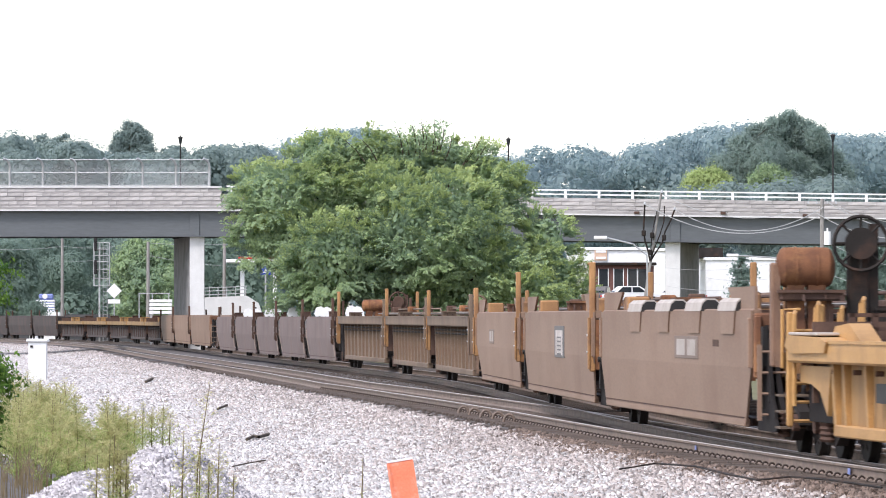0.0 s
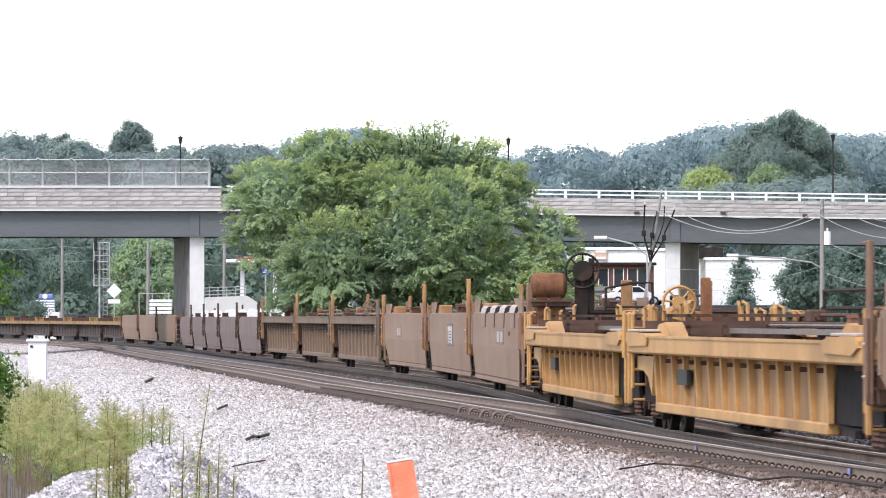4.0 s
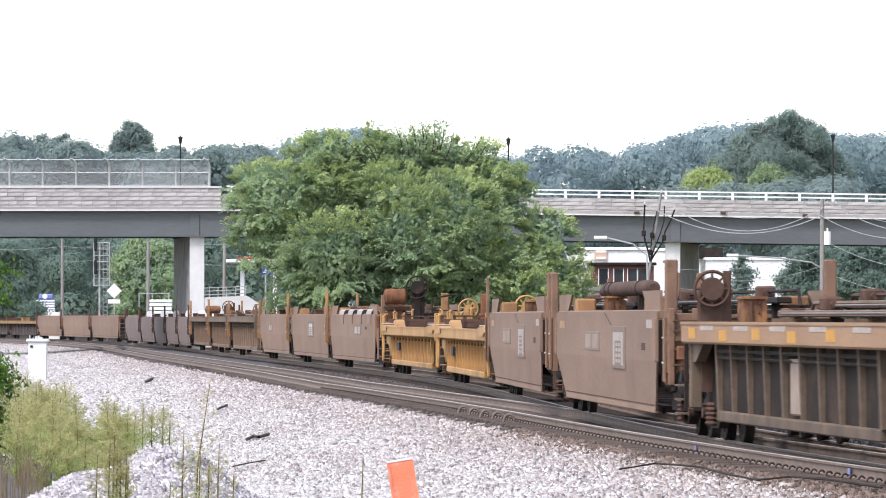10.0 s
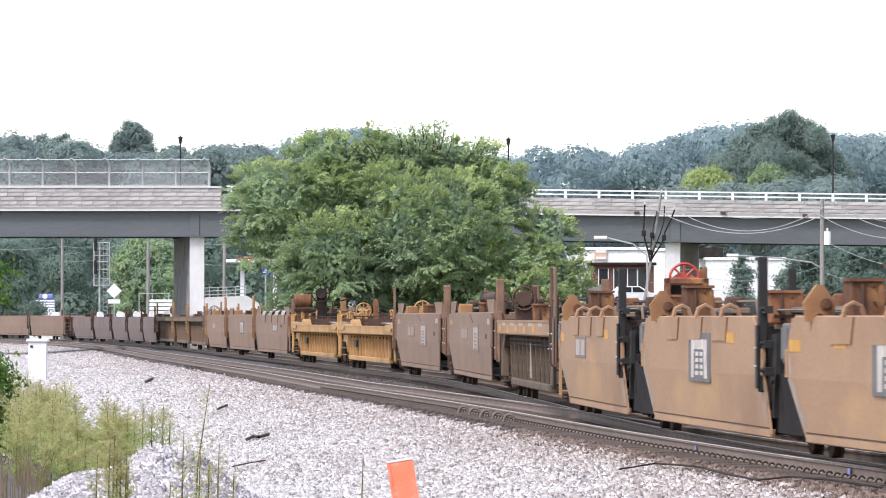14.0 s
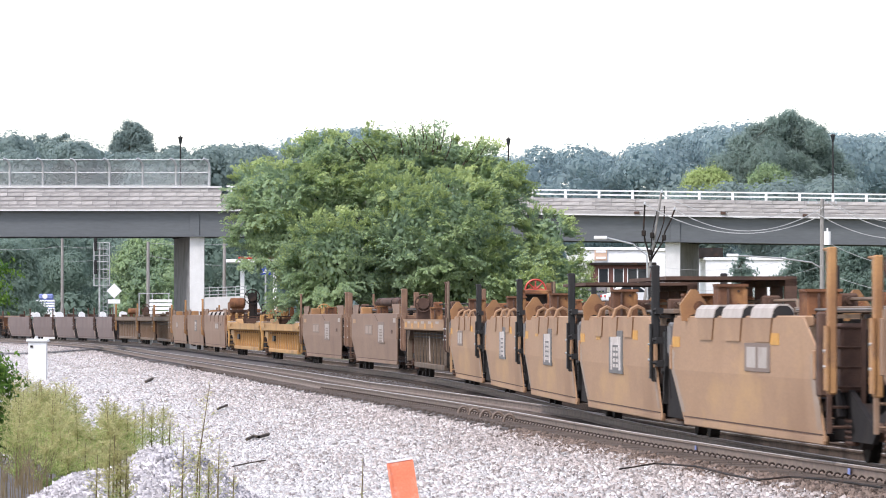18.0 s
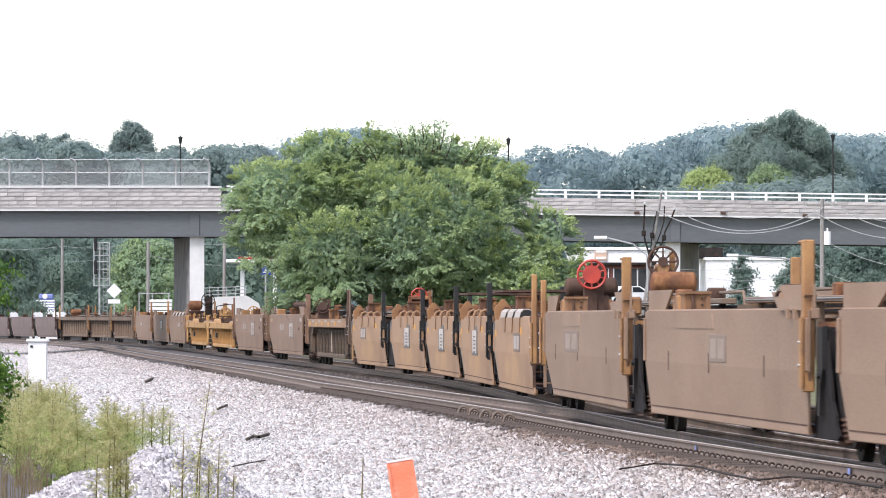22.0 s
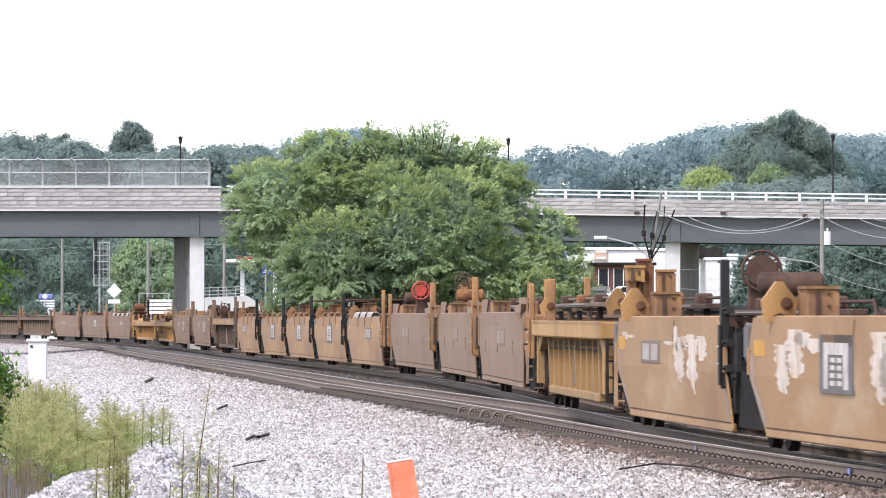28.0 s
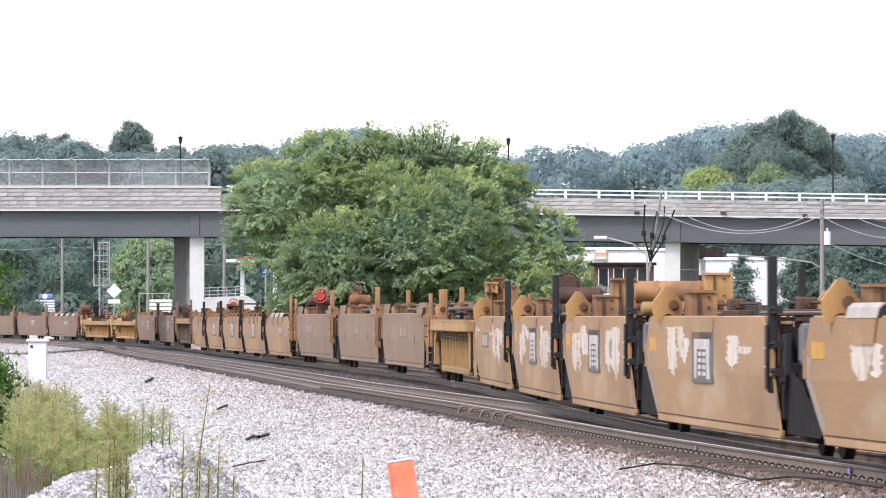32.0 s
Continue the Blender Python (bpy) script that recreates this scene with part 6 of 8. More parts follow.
def crown(lobes, per_area, size, seed, droop=0.4, fill=0.35):
    """Leaf clumps over and inside a set of ellipsoid lobes: (x, y, z, rx, ry, rz)."""
    g = np.random.default_rng(seed)
    cs, ns = [], []
    for (x, y, z, rx, ry, rz) in lobes:
        area = 4 * math.pi * ((rx * ry) ** 1.6 / 3 + (rx * rz) ** 1.6 / 3 + (ry * rz) ** 1.6 / 3) ** (1 / 1.6)
        k = int(area * per_area / 12)
        d = g.normal(size=(k, 3))
        d /= np.linalg.norm(d, axis=1, keepdims=True)
        rad = 1.0 - fill * g.random(k) ** 1.5 + 0.08 * g.normal(size=k)
        bump = 1 + 0.1 * np.sin(3.1 * d[:, 0] * rx + seed) * np.cos(2.7 * d[:, 2] * rz + 2 * seed)
        c = d * np.array([rx, ry, rz]) * (rad * bump)[:, None] + np.array([x, y, z])
        # each clump holds a dozen leaves
        spray = d + 0.5 * g.normal(size=(k, 3)) + np.array([0, 0, -0.25])
        spray /= np.linalg.norm(spray, axis=1, keepdims=True)
        cl = np.repeat(c, 12, 0) + np.repeat(spray, 12, 0) * ((g.random((k * 12, 1)) - 0.4) * size * 8.0) + g.normal(size=(k * 12, 3)) * size * 0.8
        cs.append(cl)
        ns.append(np.repeat(1.9 * d + np.array([0, 0, 0.6]), 12, 0))
    l = np.array(lobes)
    return np.concatenate([leaves(np.concatenate(cs), np.concatenate(ns), size, g, droop), inner_leaves(l[:, :3], l[:, 3:] * 0.72, g, 130, 0.16)])


def tree(name, label, x, y, z0, lobes, per_area, size, leaf, seed, trunk_r=0.3, droop=0.4, group="", fork=0.2):
    """lobes in the tree's own space."""
    t = thing(name, label, "tree", group, pose(x, y, z0))
    bm = bmesh.new()
    top = max(l[2] for l in lobes)
    tube(bm, (0, 0, -0.3), (0.05, 0, top * 0.35), trunk_r, 10, trunk_r * 0.75)
    tube(bm, (0.05, 0, top * 0.35), (0.0, 0, top * 0.95), trunk_r * 0.75, 8, trunk_r * 0.2)
    part("trunk", bm, M["bark"], t)
    bm = bmesh.new()
    for l in lobes[:8]:
        mid = Vector((l[0] * 0.35, l[1] * 0.35, top * (fork + 0.1) + 0.3 * max(0, l[2] - top * (fork + 0.1))))
        tube(bm, (0.03, 0, top * fork), mid, trunk_r * 0.45, 6, trunk_r * 0.3)
        tube(bm, mid, (l[0], l[1], l[2]), trunk_r * 0.3, 6, trunk_r * 0.08)
    part("limb", bm, M["bark"], t)
    o = new("crown", quads_mesh("crown", crown(lobes, per_area, size, seed, droop), M[leaf]))
    o.parent = t
    return t


TY = 232.0     # the big tree stands between the train and the overpass


def tx(px_):
    return (px_ - 784) * TY / 9535.0


def tz(py_):
    return 1.88 + (561.5 - py_) * TY / 9535.0


TX = tx(730)


def bough_crown(masses, seed, leaf=0.06, bough_area=0.85, sprays=17, per_spray=34):
    """A crown of leafy boughs over rounded masses (x, y, z, rx, ry, rz): each bough is a layered fan of branchlets that sweeps up and outwards."""
    g = np.random.default_rng(seed)
    cs, ns, inner, faces, fresh = [], [], [], [], []
    for (x, y, z, rx, ry, rz) in masses:
        area = 4 * math.pi * ((rx * ry) ** 1.6 / 3 + (rx * rz) ** 1.6 / 3 + (ry * rz) ** 1.6 / 3) ** (1 / 1.6)
        k = max(8, int(area / bough_area))
        i = np.arange(k) + 0.5
        zz = 1 - 1.86 * i / k
        ph = i * 2.39996 + 0.5 * g.normal(size=k)
        d = np.stack([np.sqrt(np.clip(1 - zz * zz, 0, 1)) * np.cos(ph), np.sqrt(np.clip(1 - zz * zz, 0, 1)) * np.sin(ph), zz], -1) + 0.12 * g.normal(size=(k, 3))
        d /= np.linalg.norm(d, axis=1, keepdims=True)
        size = 0.5 + 0.5 * g.random(k)
        base = d * np.array([rx, ry, rz]) * (0.8 + 0.13 * g.random((k, 1))) + np.array([x, y, z])
        out = d + np.array([0.22, 0, 0.38]) + 0.22 * g.normal(size=(k, 3))
        out /= np.linalg.norm(out, axis=1, keepdims=True)
        side = np.cross(out, np.array([0, 0, 1.0]) + 0.25 * g.normal(size=(k, 3)))
        side /= np.linalg.norm(side, axis=1, keepdims=True) + 1e-9
        up = np.cross(side, out)
        up *= np.sign(up[:, 2:3] + 1e-9)
        # branchlets fan out over the upper face of the bough
        m = k * sprays
        q = np.repeat(np.arange(k), sprays)
        fan = (g.random(m) * 2 - 1)
        way = out[q] + side[q] * fan[:, None] * 0.9 + up[q] * (0.25 * g.normal(size=m))[:, None]
        way /= np.linalg.norm(way, axis=1, keepdims=True)
        foot = base[q] + side[q] * (0.35 * fan * size[q])[:, None] - up[q] * (0.3 * g.random(m) * size[q])[:, None]
        ln = size[q] * (0.55 + 0.6 * g.random(m))
        across = np.cross(way, up[q])
        p = np.repeat(np.arange(m), per_spray)
        t = g.random(len(p))
        wid = 0.17 * (1 - 0.7 * t) * (g.random(len(p)) * 2 - 1)
        c = foot[p] + way[p] * (t * ln[p])[:, None] + across[p] * wid[:, None]
        c[:, 2] -= 0.2 * ln[p] * t ** 2 + 0.15 * np.abs(wid)
        c += 0.02 * g.normal(size=c.shape)
        cs.append(c)
        ns.append(1.7 * up[q][p] + 0.7 * d[q][p])
        # fresh marks upward outer tips, and lower right ones, that take the lit green
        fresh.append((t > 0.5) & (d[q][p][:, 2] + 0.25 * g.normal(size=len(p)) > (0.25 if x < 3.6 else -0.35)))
        # shaded leaves deeper in
        k2 = int(area * 60)
        e = g.normal(size=(k2, 3))
        e /= np.linalg.norm(e, axis=1, keepdims=True)
        inner.append(e * np.array([rx, ry, rz]) * (0.45 + 0.3 * g.random((k2, 1))) + np.array([x, y, z]))
        faces.append(e)
    # young selects those lit-coloured tips
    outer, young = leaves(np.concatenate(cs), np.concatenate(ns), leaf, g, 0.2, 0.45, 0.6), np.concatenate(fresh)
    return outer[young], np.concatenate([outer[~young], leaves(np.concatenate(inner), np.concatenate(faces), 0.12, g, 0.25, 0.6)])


big = []
for px_, py_, rp, rq, dy in ((775, 415, 132, 118, -2.6), (690, 470, 70, 92, -1.6), (850, 480, 95, 78, -2.4), (700, 350, 75, 60, 0.0), (850, 350, 72, 58, 0.2),
                             (590, 462, 86, 92, -3.0), (545, 510, 60, 55, -2.2), (484, 345, 84, 66, -0.4), (455, 410, 48, 70, -0.2), (520, 430, 62, 62, -1.0), (555, 345, 62, 60, 0.8),
                             (575, 276, 72, 44, 2.4), (655, 266, 66, 42, 2.8), (735, 276, 66, 42, 2.4), (805, 275, 60, 38, 2.2), (862, 294, 44, 38, 2.4), (905, 322, 30, 34, 2.0), (640, 330, 70, 50, 1.4),
                             (968, 430, 50, 66, 0.2), (985, 492, 56, 52, -0.4), (925, 508, 66, 34, -3.2), (1005, 520, 36, 34, -1.0), (775, 525, 110, 46, -0.8), (425, 320, 26, 22, 2.4)):
    big.append((tx(px_) - TX, dy, tz(py_) + 0.5, rp * TY / 9535, max(0.9, rp * TY / 9535 * 0.8), rq * TY / 9535))
oak = thing("oak_tree", "broad full green oak tree beside the railway", "tree", "", pose(TX, TY + 6, -0.5))
bm = bmesh.new()
tube(bm, (0, 0, -0.3), (0.1, 0, 1.6), 0.34, 12, 0.27)
tube(bm, (0.1, 0, 1.6), (0.0, 0.4, 6.6), 0.27, 10, 0.06)
part("trunk", bm, M["bark"], oak)
for x, y, z, rx, ry, rz in big:
    bm = bmesh.new()
    mid = (x * 0.45, y * 0.45, 1.4 + 0.45 * max(0.0, z - 1.4))
    pipe(bm, [(0.06, 0, 1.2), mid, (x, y, z)], [0.12, 0.08, 0.03], 6)
    part("limb", bm, M["bark"], oak)
# light on the upper crown is put into a second, paler leaf colour
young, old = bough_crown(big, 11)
for name, quads, mat in (("crown", old, "leaf_main"), ("new_growth", young, "leaf_lit")):
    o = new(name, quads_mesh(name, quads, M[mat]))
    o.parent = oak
# thin bare-ended twigs rise out of the top
gt = np.random.default_rng(5)
lv, ln_ = [], []
for px_, py_ in ((697, 214), (712, 226), (728, 212), (745, 206), (752, 222), (768, 204), (779, 199), (786, 212), (770, 226), (738, 232), (800, 236), (851, 240), (862, 250), (842, 246), (604, 238), (634, 236)):
    top = Vector((tx(px_) - TX, 1.0, tz(py_) + 0.5))
    foot = Vector((tx(px_ + (752 - px_) * 0.25) - TX, 1.2, tz(max(262, py_ + 40)) + 0.5))
    tw = bmesh.new()
    pipe(tw, [foot, (foot + top) / 2 + Vector((0.06, 0, 0.04)), top], [0.034, 0.024, 0.014], 5)
    part("twig", tw, M["bark"], oak)
    for k in range(70):
        f = 0.25 + 0.7 * gt.random()
        lv.append(np.array(foot + (top - foot) * f) + 0.17 * gt.normal(size=3))
        ln_.append((0.0, -0.4, 0.8))
o = new("sparse_leaves", quads_mesh("sparse_leaves", leaves(np.array(lv), np.array(ln_), 0.085, gt, 0.2), M["leaf_main"]))
o.parent = oak


# ---- woods behind the overpass ----
def px_x(px_, d):
    return (px_ - 784) * d / 9535.0


def py_z(py_, d):
    return 1.88 + (561.5 - py_) * d / 9535.0


def woods(name, label, d, depth, sky_px, sky_py, n, size, leaf, seed, low=-0.5):
    """A belt of trees whose tops follow a skyline: clumps of leaves in rounded crowns."""
    g = np.random.default_rng(seed)
    x0, x1 = px_x(sky_px[0], d), px_x(sky_px[-1], d)
    wide = abs(x1 - x0)
    # crowns: many rounded heads at mixed heights up to the skyline
    k = int(wide / 1.7) * 6
    cx = x0 + (x1 - x0) * g.random(k)
    cy = d + depth * g.random(k)
    line = np.interp(784 + cx * 9535.0 / d, sky_px, sky_py)
    top = 1.88 + (561.5 - line) * cy / 9535.0
    r = 1.2 + 1.8 * g.random(k)
    r *= d / 450.0
    cz = low + (top - low) * np.clip(1.02 - 0.95 * g.random(k) ** 1.6, 0.05, 1.0) - r * 0.74
    per = max(4, n // k)
    dd = g.normal(size=(k, per, 3))
    dd /= np.linalg.norm(dd, axis=2, keepdims=True)
    rad = 1 - 0.3 * g.random((k, per, 1)) ** 1.4 + 0.06 * g.normal(size=(k, per, 1))
    c = np.stack([cx, cy, cz], -1)[:, None] + dd * rad * r[:, None, None] * np.array([1.15, 1.0, 0.85])
    lv = leaves(c.reshape(-1, 3), (2.6 * dd + np.array([0, 0, 0.6])).reshape(-1, 3), size, g, 0.2, 0.7, 0.4)
    body = inner_leaves(np.stack([cx, cy, cz], -1), r[:, None] * np.array([0.9, 0.8, 0.66]), g, 190, 0.13)
    return tagged(new(name, quads_mesh(name, np.concatenate([lv, body]), M[leaf])), label, "woods", kind="stuff")


# the far belts get their haze from the leaf colour
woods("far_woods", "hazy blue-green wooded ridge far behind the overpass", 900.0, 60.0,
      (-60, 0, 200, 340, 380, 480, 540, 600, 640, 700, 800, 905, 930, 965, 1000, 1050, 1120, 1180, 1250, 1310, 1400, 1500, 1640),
      (258, 258, 270, 280, 258, 256, 230, 226, 226, 236, 262, 279, 271, 256, 251, 261, 262, 246, 227, 217, 224, 236, 234), 190000, 0.33, "leaf_ridge_haze", 21)
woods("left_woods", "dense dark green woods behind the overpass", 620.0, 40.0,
      (-60, 0, 45, 60, 80, 105, 112, 135, 165, 195, 240, 290, 315, 335, 345, 375, 425, 470, 520), (233, 234, 235, 252, 257, 252, 250, 251, 261, 274, 267, 257, 265, 287, 266, 256, 257, 261, 258), 100000, 0.22, "leaf_far_haze", 22)
# the shade over this belt comes from its leaf colour
woods("near_woods", "shaded green woods beyond the underpass", 578.0, 26.0, (-60, 60, 200, 330, 500), (404, 398, 402, 396, 404), 120000, 0.13, "leaf_shade", 24)
woods("right_woods", "dense dark green woods behind the white buildings", 560.0, 30.0, (1180, 1280, 1400, 1480, 1640), (330, 325, 320, 315, 310), 50000, 0.22, "leaf_far_haze", 23)


def far_tree(name, label, px_, d, top, half, leaf, seed, lobes, size=0.14, dens=210):
    """A tree beyond the overpass; lobes as (across, up, radius) in shares of its half width and height."""
    h = py_z(top, d) + 0.6
    w = half * d / 9535.0
    ls = [(a * w, 0.3 * w * math.sin(3 * k), b * h, r * w, r * w * 0.9, r * w * 0.8) for k, (a, b, r) in enumerate(lobes)]
    rf = random.Random(seed)
    for x, y, z, rx, ry, rz in list(ls):
        for _ in range(4):
            a, b = rf.uniform(0, 6.283), rf.uniform(-0.2, 1.0)
            q, ca = rf.uniform(0.3, 0.5), math.sqrt(1 - b * b)
            ls.append((x + rx * ca * math.cos(a), y + ry * ca * math.sin(a), z + rz * b, rx * q, ry * q, rz * q * 0.8))
    return tree(name, label, px_x(px_, d), d, -0.6, ls, dens * 0.9, size, leaf, seed, 0.16, 0.2, "", 0.84)


# the tall crowns over the deck also carry haze in their leaf colour
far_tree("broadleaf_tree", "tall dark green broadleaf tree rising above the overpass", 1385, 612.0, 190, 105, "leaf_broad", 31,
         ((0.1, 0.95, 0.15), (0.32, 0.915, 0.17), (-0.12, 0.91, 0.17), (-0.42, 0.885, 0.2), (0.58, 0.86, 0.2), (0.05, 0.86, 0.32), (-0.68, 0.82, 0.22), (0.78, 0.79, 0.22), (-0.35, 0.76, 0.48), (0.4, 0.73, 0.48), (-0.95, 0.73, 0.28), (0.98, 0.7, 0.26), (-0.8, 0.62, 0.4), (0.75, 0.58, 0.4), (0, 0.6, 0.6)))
far_tree("pine_tree", "tall pine with a flat rounded head above the overpass", 232, 652.0, 214, 42, "leaf_far_haze", 32,
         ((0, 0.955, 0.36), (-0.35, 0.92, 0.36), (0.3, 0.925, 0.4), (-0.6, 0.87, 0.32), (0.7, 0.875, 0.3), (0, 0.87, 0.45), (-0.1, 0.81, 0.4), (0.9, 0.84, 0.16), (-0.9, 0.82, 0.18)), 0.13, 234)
far_tree("thin_tree", "thin-crowned tree above the overpass fence", 95, 655.0, 234, 38, "leaf_far_haze", 33,
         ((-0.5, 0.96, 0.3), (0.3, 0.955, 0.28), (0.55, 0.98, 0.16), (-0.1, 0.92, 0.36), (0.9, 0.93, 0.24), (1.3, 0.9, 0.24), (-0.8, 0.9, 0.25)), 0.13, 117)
far_tree("bright_tree", "bright yellow-green young tree behind the overpass", 1255, 600.0, 294, 52, "leaf_bright", 34,
         ((0, 0.93, 0.4), (-0.5, 0.9, 0.35), (0.5, 0.89, 0.35), (0.0, 0.84, 0.5), (-0.75, 0.83, 0.35), (0.75, 0.83, 0.32)), 0.13, 216)
far_tree("bright_tree", "fresh green young tree behind the overpass", 1362, 602.0, 288, 42, "leaf_main", 35,
         ((0, 0.94, 0.35), (-0.5, 0.9, 0.35), (0.5, 0.9, 0.35), (0.0, 0.84, 0.5), (-0.7, 0.83, 0.35), (0.7, 0.83, 0.35)), 0.13, 216)
far_tree("conifer_tree", "small dark conifer in front of a white building", 1312, 400.0, 448, 22, "leaf_shade", 36,
         ((0.1, 0.93, 0.3), (-0.2, 0.8, 0.45), (0.4, 0.78, 0.45), (0, 0.64, 0.7), (-0.5, 0.5, 0.6), (0.5, 0.48, 0.6), (0, 0.35, 0.9)), 0.13, 216)
far_tree("shrub_tree", "dense dark green tree under the overpass", 1440, 375.0, 432, 52, "leaf_shade", 37,
         ((-0.3, 0.85, 0.5), (0.4, 0.86, 0.5), (-0.7, 0.66, 0.5), (0.7, 0.66, 0.55), (0, 0.55, 0.7), (-0.5, 0.35, 0.6), (0.6, 0.35, 0.6)), 0.13, 216)
far_tree("shrub_tree", "dense dark green tree under the overpass", 1540, 372.0, 428, 60, "leaf_shade", 38,
         ((-0.3, 0.85, 0.5), (0.4, 0.86, 0.5), (-0.7, 0.66, 0.5), (0.7, 0.66, 0.55), (0, 0.55, 0.7), (-0.5, 0.35, 0.6), (0.6, 0.35, 0.6)), 0.13, 216)
far_tree("shrub_tree", "dark green tree by the line", 22, 520.0, 424, 46, "leaf_shade", 39,
         ((-0.3, 0.88, 0.5), (0.3, 0.82, 0.5), (-0.6, 0.66, 0.5), (0.5, 0.62, 0.55), (0, 0.5, 0.7), (-0.5, 0.3, 0.6), (0.6, 0.3, 0.6)), 0.13, 198)
far_tree("shrub_tree", "dark green tree under the overpass", 262, 445.0, 425, 55, "leaf_main", 40,
         ((-0.3, 0.88, 0.45), (0.3, 0.87, 0.45), (-0.7, 0.74, 0.45), (0.7, 0.7, 0.5), (0, 0.6, 0.7), (-0.5, 0.4, 0.6), (0.6, 0.4, 0.6)), 0.13, 198)

# ---- buildings beyond the line ----
def facade(name, label, px0, px1, top, d, depth, mat, group=""):
    b = thing(name, label, "building", group, pose(px_x(px0, d), d, -0.6))
    w, h = px_x(px1, d) - px_x(px0, d), py_z(top, d) + 0.6
    bm = bmesh.new()
    box(bm, 0, w, 0, depth, 0, h - 0.25)
    part("wall", bm, M[mat], b)
    bm = bmesh.new()
    soft_box(bm, -0.15, w + 0.15, -0.15, depth + 0.15, h - 0.25, h, 0.04)
    part("roof_edge", bm, M["white_paint"], b)
    return b, w, h


shop, w, h = facade("shop_building", "low white commercial building with a dark shopfront", 1010, 1142, 438, 430.0, 14.0, "white_paint")
z1 = py_z(468, 430.0) + 0.6
bm = bmesh.new()
box(bm, 1.6, w + 0.6, -2.2, -0.1, 0.0, z1 - 0.1)
part("brick_front", bm, M["brick"], shop, "dark red brick shopfront")
bm = bmesh.new()
soft_box(bm, 1.3, w + 0.8, -2.6, 0.0, z1 - 0.1, z1 + 0.12, 0.03)
part("canopy", bm, M["dark"], shop)
for x in (2.2, 3.4, 4.5, 5.3):
    bm = bmesh.new()
    box(bm, x, x + 0.7, -2.24, -2.18, 0.3, z1 - 0.4)
    wdw = part("window", bm, M["glass"], shop)
    bm = bmesh.new()
    box(bm, x - 0.06, x, -2.28, -2.18, 0.25, z1 - 0.36)
    box(bm, x + 0.7, x + 0.76, -2.28, -2.18, 0.25, z1 - 0.36)
    part("window_frame", bm, M["white_paint"], wdw)
bm = bmesh.new()
box(bm, 1.9, 2.9, -0.12, -0.02, z1 + 0.3, h - 0.1)
part("wall_sign", bm, M["sign_peach"], shop, "faded peach wall sign")
bm = bmesh.new()
for k in range(2):
    box(bm, 2.0, 2.8, -0.14, -0.115, z1 + 0.42 + 0.5 * k, z1 + 0.6 + 0.5 * k)
part("lettering_bar", bm, M["white_paint"], shop)
facade("white_building", "plain white commercial building behind the pier", 1135, 1215, 440, 470.0, 12.0, "white_paint")
ware, w, h = facade("warehouse_building", "long white low building with dark openings", 1250, 1420, 456, 480.0, 20.0, "white_paint")
for x, z in ((0.6, 2.0), (2.8, 2.0), (6.4, 2.2)):
    bm = bmesh.new()
    box(bm, x, x + 1.3, -0.05, 0.05, 0.2, z + 1.4)
    part("dark_opening", bm, M["glass"], ware)
bm = bmesh.new()
box(bm, -2.5, 1.6, 2.0, 10.0, h, h + 0.9)
part("roof_house", bm, M["dark"], ware)

# filling-station canopy with its sign
st = thing("station_canopy", "white and red filling-station canopy by the underpass", "canopy", at=pose(px_x(400, 395.0), 395.0, -0.6))
zc = py_z(465, 395.0) + 0.6
bm = bmesh.new()
soft_box(bm, 0, 4.2, 0, 6, zc, zc + 0.25, 0.03)
part("fascia", bm, M["white_paint"], st)
bm = bmesh.new()
soft_box(bm, 0.9, 4.3, -0.03, 6.03, zc + 0.25, zc + 0.42, 0.03)
part("red_band", bm, M["red"], st, "red band")
bm = bmesh.new()
for x in (1.0, 3.4):
    box(bm, x, x + 0.3, 1, 1.3, 0, zc)
part("column", bm, M["white_paint"], st)
sg = thing("station_sign", "blue roadside sign with a pale mark", "sign", at=pose(px_x(470, 380.0), 380.0, -0.6))
zs = py_z(480, 380.0) + 0.6
bm = bmesh.new()
soft_box(bm, -0.36, 0.36, -0.08, 0.08, zs - 0.28, zs + 0.28, 0.04)
part("panel", bm, M["blue"], sg)
bm = bmesh.new()
prism(bm, [(-0.18, zs - 0.12), (0.18, zs - 0.12), (0.0, zs + 0.16)], -0.1, -0.085)
part("pale_mark", bm, M["white_paint"], sg)
bm = bmesh.new()
tube(bm, (0, 0, 0), (0, 0, zs - 0.25), 0.06, 8)
part("pole", bm, M["steel"], sg)

# retaining wall and ramp with a handrail beside the left pier
wall_d = 372.0
rw = thing("retaining_wall", "pale concrete retaining wall with a metal handrail", "wall", at=pose(px_x(355, wall_d), wall_d, -0.6))
zt = py_z(524, wall_d) + 0.6
bm = bmesh.new()
prism(bm, [(0, 0), (5.2, 0), (4.0, zt - 0.5), (3.2, zt), (0, zt - 0.1)], 0, 0.5)
part("wall_body", bm, M["white_concrete"], rw)
bm = bmesh.new()
for dz in (0.15, 0.4, 0.62):
    pipe(bm, [(0, 0.2, zt + dz - 0.1), (2.4, 0.2, zt + dz), (3.2, 0.2, zt + dz + 0.05)], 0.03)
for x in (0.0, 0.6, 1.2, 1.8, 2.4, 3.1):
    tube(bm, (x, 0.2, zt - 0.1), (x, 0.2, zt + 0.64), 0.03, 6)
part("handrail", bm, M["steel"], rw)
gr = thing("guard_rail", "grey steel guard rail beside the road", "guard rail", at=pose(px_x(245, 390.0), 390.0, -0.6))
zg = py_z(520, 390.0) + 0.6
bm = bmesh.new()
pipe(bm, [(0, 0, zg), (2.3, 0, zg)], 0.04)
